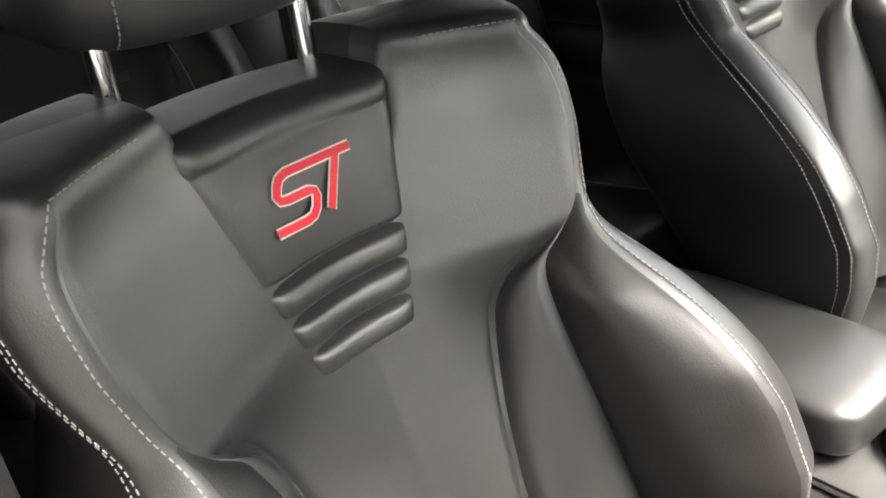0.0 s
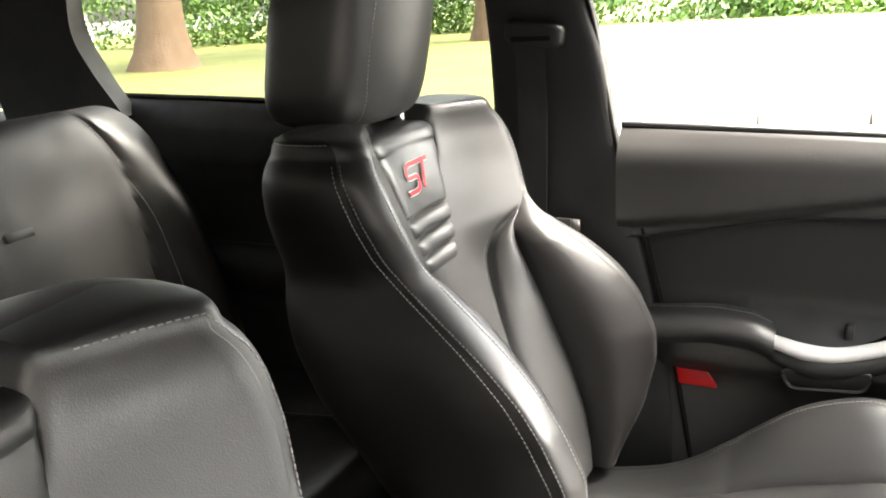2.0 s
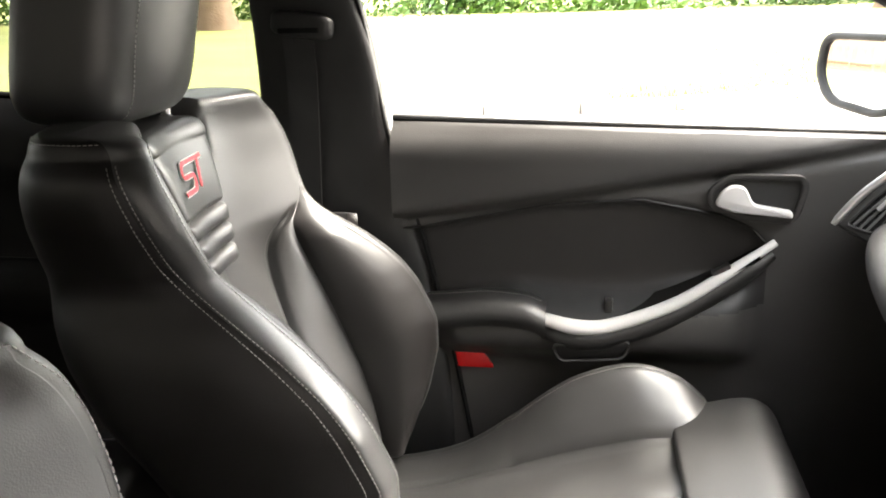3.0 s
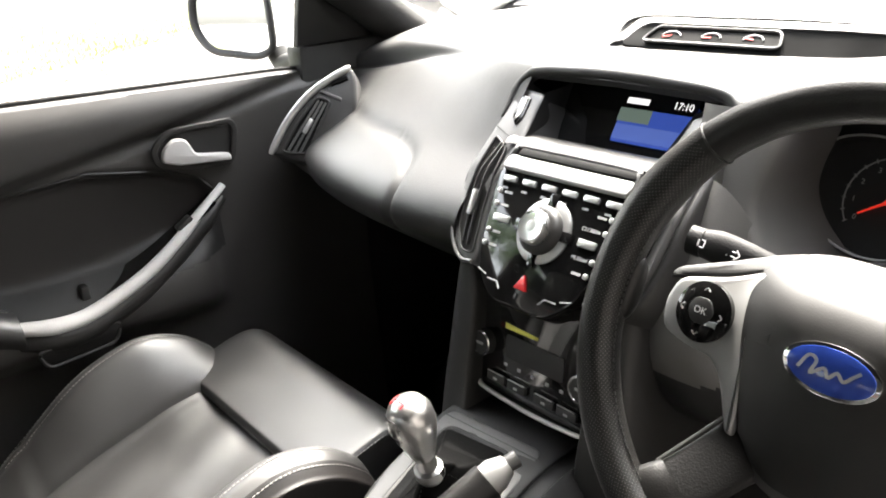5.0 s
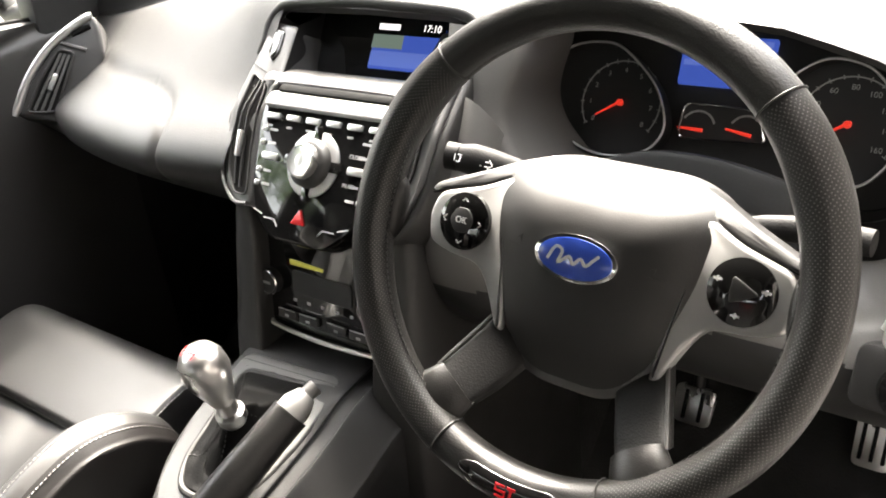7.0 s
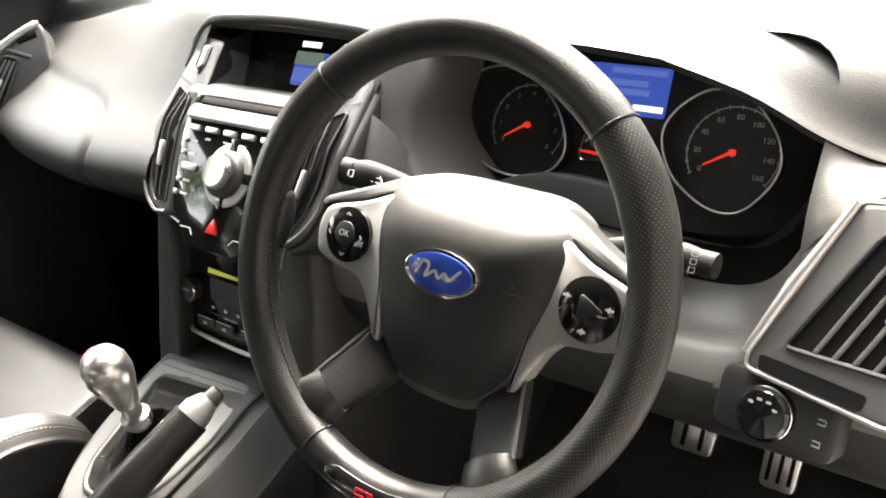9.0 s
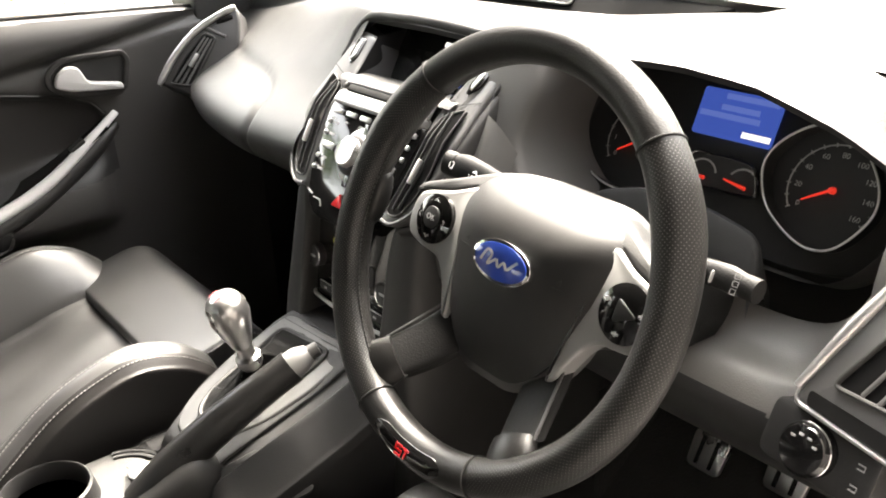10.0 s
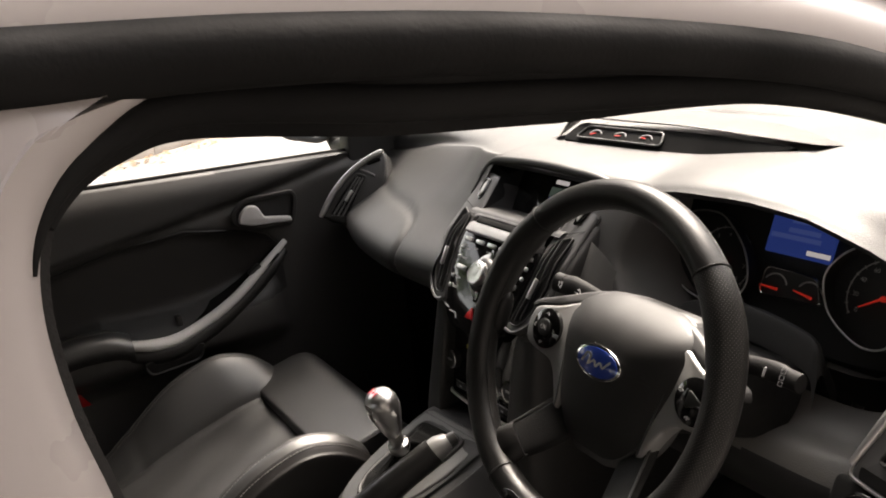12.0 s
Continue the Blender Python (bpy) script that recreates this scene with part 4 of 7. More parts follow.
# dark walls of the binnacle
wall_o = rounded([(-0.186, 0.10), (0.205, 0.10), (0.208, -0.03), (0.17, -0.090), (-0.15, -0.090), (-0.190, -0.03)], 0.05, 7)
wn_ = [[(x, y, -0.02) for x, y in wall_o], [(x * 1.01, y * 1.0, 0.02) for x, y in wall_o], [(x * 1.03, y, 0.055) for x, y in wall_o]]
part("binnacle", net_bm(np.array(wn_), closed=True), HARD, cluster, "dark binnacle wall")


def gauge(x, y, r, needle, outline, numbers, start, sweep, ticks):
    g = thing("gauge")
    g.parent = cluster
    g.matrix_local = Matrix.Translation((x, y, -0.008))
    ring = [(px - x, py - y) for px, py in spline(np.array(outline), 72, True)]
    part("gauge_ring", tube([(px, py, 0.022) for px, py in ring], 0.0013, 10, closed=True), SATIN, g, "thin satin silver ring")
    part("gauge_wall", net_bm(np.array([[(px, py, 0.022) for px, py in ring], [(px * 0.985, py * 0.985, 0.0) for px, py in ring]]), closed=True), DARK, g)
    part("gauge_face", slab([(px * 0.99, py * 0.99) for px, py in ring], 0.002, 0), DIAL_FACE, g, "dark dial face")
    arc = [(1.0 * r * math.cos(radians(a)), 1.0 * r * math.sin(radians(a))) for a in np.linspace(start, start - sweep, 50)]
    part("scale_band", stroke(arc, r * 0.030, 0.0006), GREY_MARK, g, "grey scale band", smooth=False, at=(0, 0, 0.0005))
    for i in range(ticks + 1):
        a = radians(start - sweep * i / ticks)
        part("tick", stroke([(0.95 * r * math.cos(a), 0.95 * r * math.sin(a)), (1.05 * r * math.cos(a), 1.05 * r * math.sin(a))], 0.0009, 0.0010), GREY_MARK, g, smooth=False, at=(0, 0, 0.0006))
    for i, n in enumerate(numbers):
        a = radians(start - sweep * i / (len(numbers) - 1))
        lettering(n, r * 0.17, GREY_MARK, g, Matrix.Translation((0.78 * r * math.cos(a), 0.78 * r * math.sin(a), 0.0012)))
    a = radians(needle)
    part("needle", tube([(-0.10 * r * math.cos(a), -0.10 * r * math.sin(a), 0.006), (0.66 * r * math.cos(a), 0.66 * r * math.sin(a), 0.005)], 0.0013, 8, taper=[1.3, 0.7]), RED_LIT, g, "red needle")
    part("needle_hub", lathe([(0.0034, 0.001), (0.0034, 0.005), (0.0025, 0.0065), (0.001, 0.007)], 20), RED_LIT, g)
    return g


L_RING = ((-0.182, -0.012), (-0.180, 0.026), (-0.160, 0.047), (-0.128, 0.054), (-0.100, 0.048), (-0.062, 0.016), (-0.045, -0.018), (-0.048, -0.040), (-0.066, -0.055), (-0.109, -0.062), (-0.152, -0.047))
R_RING = ((0.056, 0.004), (0.066, 0.030), (0.091, 0.050), (0.116, 0.052), (0.140, 0.042), (0.165, 0.012), (0.170, -0.018), (0.150, -0.052), (0.126, -0.061), (0.098, -0.052), (0.070, -0.030))
gauge(-0.104, -0.005, 0.044, 212, L_RING, ["0", "1", "2", "3", "4", "5", "6", "7", "8"], 214, 250, 16)
gauge(0.120, -0.003, 0.044, 212, R_RING, ["0", "20", "40", "60", "80", "100", "120", "140", "160"], 214, 250, 16)
ledge = spline(np.array([(-0.125, -0.105, 0.055), (-0.105, -0.084, 0.058), (-0.080, -0.066, 0.060), (-0.035, -0.052, 0.060), (0.015, -0.050, 0.060), (0.070, -0.057, 0.060), (0.100, -0.068, 0.058), (0.112, -0.100, 0.055)]), 40)
# ledge takes black to carry the shadow between dials and hub
part("cluster_ledge", net_bm(np.array([[tuple(q + np.array((0, dy, dz))) for q in ledge] for dy, dz in ((-0.040, -0.050), (-0.010, -0.012), (-0.002, -0.004), (0.000, 0.000), (-0.002, 0.004), (-0.008, 0.006), (-0.040, 0.000))])), DARK, cluster, "ledge below the dials, blackened for shadow")
disp = part("display", slab(rounded([(-0.046, 0.070), (0.046, 0.070), (0.046, 0.020), (-0.046, 0.020)], 0.003), 0.003, 0), SCREEN, cluster, "lit blue trip screen", at=(0, 0, -0.006))
for i, (w, y) in enumerate(((0.060, 0.064), (0.044, 0.052), (0.070, 0.043))):
    part("display_band", slab([(-w / 2, 0.003), (w / 2, 0.003), (w / 2, -0.003), (-w / 2, -0.003)], 0.0005, 0), SCREEN_PALE, disp, at=(0.012 - 0.01 * i, y, 0.0006))
part("display_band", slab([(-0.016, 0.003), (0.016, 0.003), (0.016, -0.003), (-0.016, -0.003)], 0.0005, 0), SCREEN_TEXT, disp, at=(0.028, 0.028, 0.0006))
small = thing("fuel_and_temperature_gauge")
small.parent = cluster
small.matrix_local = Matrix.Translation((0.008, -0.014, -0.004))
sm_out = rounded([(-0.040, 0.016), (0.032, 0.015), (0.046, -0.016), (-0.042, -0.020)], 0.010, 6)
part("gauge_ring", tube([(x, y, 0.004) for x, y in sm_out], 0.0013, 8, closed=True), CHROME, small, "thin chrome frame")
part("gauge_face", slab(sm_out, 0.003, 0), DIAL_FACE, small)
for sgn, nd in ((-1, 178), (1, 168)):
    part("scale_band", stroke([(sgn * 0.024 + 0.017 * math.cos(radians(a)), -0.008 + 0.017 * math.sin(radians(a))) for a in np.linspace(20, 150, 18)], 0.002, 0.0006), GREY_MARK, small, smooth=False, at=(0, 0, 0.0005))
    a = radians(nd)
    part("needle", tube([(sgn * 0.024 + 0.006, -0.010, 0.003), (sgn * 0.024 + 0.020 * math.cos(a), -0.010 + 0.020 * math.sin(a), 0.003)], 0.0014, 8, taper=[1.4, 0.7]), RED_LIT, small, "red needle")

# ---- centre stack
ST_O, ST_UP = Vector((0, 0.118, 0.930)), Vector((0, 0.53, 0.848))
st_m = frame_at(ST_O + DO, (1, 0, 0), ST_UP)
stack = thing("centre_stack")
stack.parent = dash
stack.matrix_local = st_m
def leaned(bm):
    for v in bm.verts:
        v.co.z -= 0.28 * max(0.0, v.co.y - 0.05)
    return bm


# silver-grey surround either side, with an air vent in each
for sgn in (-1, 1):
    loop = [(sgn * x, y) for x, y in ((0.102, 0.158), (0.140, 0.163), (0.148, 0.150), (0.147, 0.103), (0.148, 0.046), (0.144, 0.0), (0.127, -0.044), (0.104, -0.060), (0.080, -0.059), (0.084, -0.030), (0.091, 0.010), (0.095, 0.050), (0.091, 0.074), (0.094, 0.100), (0.101, 0.130))]
    part("vent_surround", leaned(slab(rounded(loop if sgn < 0 else loop[::-1], 0.010, 5), 0.06, 0.005, 3)), STACK_GREY, stack, "silver-grey vent surround", at=(0, 0, -0.003))
    rim_line = spline(np.array([(sgn * x, y, -0.001) for x, y in ((0.143, 0.010), (0.139, -0.018), (0.125, -0.042), (0.104, -0.0575), (0.084, -0.057))]), 30)
    part("vent_trim", tube([tuple(q) for q in rim_line], 0.0024, 8, taper=np.interp(range(30), [0, 12, 29], [0.2, 0.8, 1.1])), STACK_GREY, stack, "satin grey edge")
    vent = [(sgn * x, y) for x, y in ((0.134, 0.094), (0.107, 0.080), (0.102, 0.050), (0.098, 0.006), (0.088, -0.048), (0.108, -0.048), (0.124, -0.024), (0.132, 0.010), (0.132, 0.046))]
    vp = thing("air_vent")
    vp.parent = stack
    vp.matrix_local = Matrix.Translation((0, 0, 0.002))
    # flat black plate, painted shade instead of a deep opening
    part("vent_opening", leaned(slab(rounded(vent[::-1] if sgn < 0 else vent, 0.007, 4), 0.004, 0)), PIT_SHADE, vp, "black plate for the shade in the vent", at=(0, 0, -0.0035))
    part("vent_lip", leaned(tube([(x, y, -0.003) for x, y in rounded(vent, 0.007, 4)], 0.0012, 6, closed=True)), DARK, vp)
    for f in (0.33, 0.67):
        sl = [(sgn * (0.107 + 0.016 * f), 0.084 + 0.004 * f, -0.003), (sgn * (0.101 + 0.030 * f), 0.030, -0.0005), (sgn * (0.091 + 0.026 * f), -0.044 + 0.010 * f, -0.002)]
        part("slat", leaned(tube([tuple(q) for q in spline(np.array(sl), 14)], 0.0013, 6, flat=1.6)), DARK, vp)
    part("vent_tab", rbox(0.005, 0.030, 0.006, 0.0015), SATIN, vp, "silver slider tab", at=pose(sgn * 0.113, 0.008, 0.002, 0, 0, sgn * -6))
    # corner insert with a small bright wedge above the vent
    wedge = [(sgn * x, y) for x, y in ((0.118, 0.150), (0.134, 0.152), (0.128, 0.122), (0.116, 0.110), (0.112, 0.124))]
    part("upper_insert", leaned(slab(rounded(wedge[::-1] if sgn < 0 else wedge, 0.004), 0.004, 0.001)), PIANO, stack, "gloss black corner wedge", at=(0, 0, -0.0005))
    part("insert_blade", leaned(slab(rounded([(sgn * 0.121, 0.148), (sgn * 0.126, 0.140), (sgn * 0.121, 0.116), (sgn * 0.116, 0.124)][::-sgn], 0.002), 0.003, 0.0008)), SATIN, stack, "bright blade", at=(0, 0, 0.0012))
    part("insert_joint", leaned(stroke([(sgn * 0.093, 0.088), (sgn * 0.145, 0.106)], 0.0012, 0.0004)), DARK, stack, smooth=False, at=(0, 0, -0.0026))
    # soft rim that flows down from the hood round the surround
    base = ((0.150, 0.184, -0.041), (0.149, 0.160, -0.038), (0.148, 0.103, -0.021), (0.148, 0.046, -0.006), (0.144, 0.0, -0.006), (0.127, -0.045, -0.008), (0.103, -0.062, -0.009))
    flow = [[(sgn * (x + dx), y - dy, h + dh) for dx, dy, dh in ((-0.003, -0.002, -0.008), (0.0, 0.0, -0.003), (0.004, 0.001, -0.003), (0.008, 0.003, -0.008), (0.011, 0.006, -0.03), (0.012, 0.008, -0.08))] for x, y, h in base]
    part("stack_rim", net_bm(net(np.array(flow), 40, 24)), SOFT, stack, "soft grey rim round the stack")
# radio panel
radio = part("radio_panel", slab(rounded([(-0.092, 0.060), (0.092, 0.060), (0.094, 0.040), (0.083, -0.030), (0.068, -0.066), (0.040, -0.088), (-0.040, -0.088), (-0.068, -0.066), (-0.083, -0.030), (-0.094, 0.040)], 0.014, 6), 0.03, 0.003), PIANO, stack, "gloss black radio panel", at=(0, 0, -0.001))
band = part("silver_panel", slab(rounded([(-0.087, 0.010), (0.087, 0.010), (0.090, 0.002), (0.088, -0.009), (-0.088, -0.009), (-0.090, 0.002)], 0.004), 0.012, 0.002), SPOKE_SILVER, radio, "satin silver strip", at=pose(0, 0.0655, 0.002, -24, 0, 0))
# solid black bar, the slot's inner shade as colour
part("cd_slot", rbox(0.166, 0.010, 0.006, 0.002), PIT_SHADE, radio, "compact disc slot", at=pose(0.006, 0.0785, -0.0045, -24, 0, 0))
shelf_lip = spline(np.array([(-0.090, 0.068, -0.003), (-0.087, 0.080, -0.005), (-0.078, 0.0855, -0.008), (0.0, 0.0865, -0.009), (0.078, 0.0855, -0.008), (0.087, 0.080, -0.005), (0.090, 0.068, -0.003)]), 50)
part("slot_brow", tube([tuple(q) for q in shelf_lip], 0.0032, 8, taper=np.interp(range(50), [0, 8, 41, 49], [0.6, 1.0, 1.0, 0.6])), STACK_GREY, radio, "grey brow over the slot")
for i in range(6):
    x = -0.071 + 0.0298 * i
    part("button", rbox(0.020, 0.0065, 0.004, 0.0015), SATIN, radio, "silver push button", at=(x, 0.0455, 0.002))
    part("button_mark", slab([(-0.004, 0.0012), (0.004, 0.0012), (0.004, -0.0012), (-0.004, -0.0012)], 0.0004, 0), GREY_MARK, radio, at=(x - 0.005, 0.0345, 0.0006))
for y, mark in ((0.030, None), (0.015, None), (-0.016, None), (-0.031, None)):
    for sgn in (-1, 1):
        x = sgn * (0.078 + 0.10 * y)
        part("button", lathe([(0.0032, 0.0), (0.0032, 0.0022), (0.002, 0.003)], 12), SATIN, radio, at=(x, y, 0.0))
        part("button_mark", slab([(-0.006, 0.0014), (0.006, 0.0014), (0.006, -0.0014), (-0.006, -0.0014)], 0.0004, 0), GREY_MARK, radio, at=(x - sgn * 0.013, y, 0.0006))
for sgn in (-1, 1):
    part("button", rbox(0.024, 0.0085, 0.004, 0.002), SATIN, radio, "silver push button", at=(sgn * 0.063, 0.000, 0.002))
    part("button_mark", join(stroke([(sgn * 0.052, -0.067), (sgn * 0.036, -0.067), (sgn * 0.030, -0.074)], 0.0014, 0.0004), stroke([(sgn * 0.070, -0.060), (sgn * 0.056, -0.064)], 0.0014, 0.0004)), GREY_MARK, radio, smooth=False, at=(0, 0, 0.0004))
lettering("MUTE", 0.0062, GREY_MARK, radio, Matrix.Translation((0.056, -0.016, 0.0007)))
lettering("CLOCK", 0.0062, GREY_MARK, radio, Matrix.Translation((0.059, 0.015, 0.0007)))
knob = thing("volume_knob")
knob.parent = radio
knob.matrix_local = Matrix.Translation((0.002, 0.0, 0))
part("knob_plate", lathe([(0.036, 0.0), (0.036, 0.002), (0.034, 0.0035), (0.02, 0.0035)], 48), SATIN, knob, "silver rocker ring")
for i in range(4):
    part("rocker_gap", rbox(0.016, 0.012, 0.006, 0.001), PIANO, knob, at=pose(0, 0, 0, 0, 0, 90 * i + 0) @ pose(0.033, 0, 0.001))
part("knob_base", lathe([(0.027, 0.002), (0.0265, 0.010), (0.023, 0.014), (0.018, 0.015)], 48), HARD, knob, "black knob body")
part("knob_rim", lathe([(0.019, 0.012), (0.0185, 0.022), (0.0165, 0.024), (0.014, 0.0235)], 48), ALLOY, knob, "polished rim")
part("knob_cap", lathe([(0.0145, 0.018), (0.0140, 0.0225), (0.009, 0.0228), (0.006, 0.0235), (0.001, 0.0238)], 40), SATIN, knob, "silver cap")
part("hazard_switch", slab(rounded([(-0.0095, -0.007), (0.0095, -0.007), (0, 0.0105)], 0.002), 0.004, 0.001), RED, radio, "red triangular hazard switch", at=(0, -0.060, 0.003))
# screen in its hooded recess
part("screen_shelf", net_bm(net(np.array([[(x, 0.087, -0.008), (x, 0.096, -0.014), (x, 0.108, -0.036), (x, 0.118, -0.075)] for x in (-0.112, -0.06, 0.0, 0.06, 0.112)]), 20, 16)), HARD, stack, "sloping shelf")
for sgn in (-1, 1):
    cheek = [[(0.091, 0.078, -0.012), (0.097, 0.100, -0.042), (0.103, 0.112, -0.078)], [(0.095, 0.112, -0.022), (0.100, 0.130, -0.047), (0.105, 0.150, -0.078)], [(0.103, 0.160, -0.034), (0.105, 0.172, -0.052), (0.107, 0.192, -0.078)]]
    part("screen_cheek", net_bm(net(np.array([[(sgn * x, y, z) for x, y, z in row] for row in cheek]), 12, 12)), HARD, stack)
rim_path = [(0.151, 0.120, -0.026), (0.152, 0.145, -0.034), (0.150, 0.164, -0.037), (0.140, 0.177, -0.036), (0.118, 0.184, -0.032), (0.05, 0.187, -0.028), (0.0, 0.188, -0.028)]
hoop = [(-x, y, z) for x, y, z in rim_path] + [(x, y, z) for x, y, z in rim_path[-2::-1]]
part("hood_rim", tube([tuple(q) for q in spline(np.array(hoop), 80)], 0.0075, 12, flat=1.2, taper=np.interp(range(80), [0, 10, 69, 79], [0.2, 1, 1, 0.2])), DARK, stack, "dark rim of the screen hood")
part("screen_bezel", slab([(-0.112, 0.195), (0.112, 0.195), (0.112, 0.100), (-0.112, 0.100)], 0.01, 0), PIANO, stack, "gloss black screen bezel", at=(0, 0, -0.076))
scr = part("screen", slab([(-0.020, 0.178), (0.077, 0.178), (0.077, 0.128), (-0.020, 0.128)], 0.002, 0), SCREEN, stack, "lit blue information screen", at=(0, 0, -0.0735))
part("screen_band", slab([(-0.020, 0.009), (0.077, 0.009), (0.077, -0.009), (-0.020, -0.009)], 0.0005, 0), SCREEN_PALE, scr, at=(0, 0.140, 0.0006))
part("screen_tab", slab([(-0.022, 0.008), (0.022, 0.008), (0.022, -0.008), (-0.022, -0.008)], 0.0005, 0), SCREEN_GREEN, scr, at=(0.001, 0.160, 0.0009))
part("screen_top", slab([(-0.050, 0.010), (0.050, 0.010), (0.050, -0.010), (-0.050, -0.010)], 0.0005, 0), PIANO, scr, at=(0.0285, 0.178, 0.001))
lettering("17:10", 0.0115, SCREEN_TEXT, scr, Matrix.Translation((0.060, 0.177, 0.0016)))
part("screen_date", slab([(-0.015, 0.0035), (0.015, 0.0035), (0.015, -0.0035), (-0.015, -0.0035)], 0.0004, 0), SCREEN_TEXT, scr, at=(0.0, 0.177, 0.0014))

# ---- climate panel and the legs beside it
cm = frame_at(Vector((-0.004, 0.106, 0.782)) + DO, (1, 0, 0), (0, 0.14, 0.99))
clim = thing("climate_panel")
clim.parent = dash
clim.matrix_local = cm
part("panel_face", slab(rounded([(-0.100, 0.085), (0.100, 0.085), (0.092, -0.052), (0.075, -0.064), (-0.075, -0.064), (-0.092, -0.052)], 0.014), 0.03, 0.004), PIANO, clim, "gloss black climate panel")
part("display", slab(rounded([(-0.045, 0.010), (0.045, 0.010), (0.045, -0.018), (-0.045, -0.018)], 0.004), 0.003, 0), DARK, clim, "dark display window", at=(0, 0.004, 0.0016))
part("sticker", slab([(-0.026, 0.0038), (0.026, 0.0018), (0.026, -0.002), (-0.026, -0.0030)], 0.0006, 0), YELLOW, clim, "yellow strip", at=(-0.022, 0.023, 0.0012))
for sgn in (-1, 1):
    k = thing("temperature_knob")
    k.parent = clim
    k.matrix_local = Matrix.Translation((sgn * 0.078, -0.006, 0))
    part("knob_body", lathe([(0.0155, 0.0), (0.015, 0.010), (0.013, 0.012), (0.002, 0.012)], 32), DARK, k)
    part("knob_ring", tube([(0.0145 * math.cos(a), 0.0145 * math.sin(a), 0.0115) for a in np.linspace(0, 6.283, 36, endpoint=False)], 0.0016, 6, closed=True), CHROME, k, "chrome ring")
    part("knob_print", slab([(-0.006, 0.0016), (0.006, 0.0016), (0.006, -0.0016), (-0.006, -0.0016)], 0.0004, 0), GREY_MARK, k, at=(0, 0, 0.0126))
    for i in range(2):
        part("button", rbox(0.030, 0.011, 0.005, 0.002), DARK, clim, at=(sgn * (0.022 + 0.034 * i), -0.045, 0.0015))
        part("button_edge", rbox(0.026, 0.0009, 0.001, 0), SATIN, clim, at=(sgn * (0.022 + 0.034 * i), -0.0385, 0.0042))
        part("button_mark", slab([(-0.003, 0.0014), (0.003, 0.0014), (0.003, -0.0014), (-0.003, -0.0014)], 0.0004, 0), GREY_MARK, clim, at=(sgn * (0.022 + 0.034 * i), -0.046, 0.0045))
for i in range(5):
    part("button_mark", slab([(-0.0025, 0.0018), (0.0025, 0.0018), (0.0025, -0.0018), (-0.0025, -0.0018)], 0.0004, 0), GREY_MARK, clim, at=(-0.044 + 0.022 * i, -0.024, 0.0006))
lip_line = [(-0.090, -0.046, 0.002), (-0.084, -0.058, 0.003), (-0.070, -0.063, 0.004), (0, -0.066, 0.005), (0.070, -0.063, 0.004), (0.084, -0.058, 0.003), (0.090, -0.046, 0.002)]
part("silver_lip", tube([tuple(q) for q in spline(np.array(lip_line), 40)], 0.0028, 8), SATIN, clim, "satin silver lower edge")
for sgn in (-1, 1):
    leg = []
    for z, y, x0, x1 in ((0.92, 0.150, 0.118, 0.140), (0.88, 0.105, 0.098, 0.132), (0.83, 0.092, 0.088, 0.134), (0.76, 0.080, 0.088, 0.138), (0.70, 0.070, 0.086, 0.142), (0.62, 0.065, 0.084, 0.150), (0.45, 0.052, 0.08, 0.156), (0.30, 0.060, 0.08, 0.160)):
        leg.append([(sgn * x0, y + 0.05, z), (sgn * x0, y + 0.006, z), (sgn * (x0 + 0.010), y, z), (sgn * (x1 - 0.014), y + 0.004, z), (sgn * x1, y + 0.022, z), (sgn * (x1 + 0.004), y + 0.10, z), (sgn * x1, 0.42, z)])
    part("stack_leg", net_bm(net(np.array(leg), 44, 40)), HARD, dash, "charcoal side of the stack", at=DO)

# ---- pod with three small gauges on the top
pod_m = frame_at(Vector((0.022, 0.372, 1.100)) + DO, (1, 0.05, 0), (0, 0.80, 0.60))
pod = thing("gauge_pod")
pod.parent = dash
pod.matrix_local = pod_m
pod_out = rounded([(-0.122, -0.018), (0.20, -0.020), (0.30, 0.016), (0.14, 0.024), (-0.105, 0.024)], 0.016, 6)
# recess and face coloured black for the shade under the hood
part("pod_recess", slab(pod_out, 0.02, 0.002), PIT_SHADE, pod, "gauge recess blackened for its shade", at=(0, 0, -0.002))
fr = rounded([(-0.088, -0.012), (0.088, -0.012), (0.080, 0.013), (-0.076, 0.013)], 0.008, 5)
part("pod_frame", tube([(x, y, 0.002) for x, y in fr], 0.0018, 8, closed=True), GREY_SATIN, pod, "chrome frame")
part("pod_face", slab(fr, 0.003, 0), PIT_SHADE, pod, at=(0, 0, 0.0004))
for i in range(3):
    g = thing("small_gauge")
    g.parent = pod
    g.matrix_local = Matrix.Translation((-0.052 + 0.052 * i, 0.0, 0.001))
    part("gauge_ring", tube([(0.0125 * math.cos(a), 0.0095 * math.sin(a) - 0.003, 0) for a in np.linspace(0.3, 2.9, 20)], 0.0012, 6), GREY_MARK, g)
    part("needle", stroke([(0.0, 0.0), (-0.011, -0.003 + 0.002 * i)], 0.0016, 0.0006), RED_LIT, g, smooth=False)
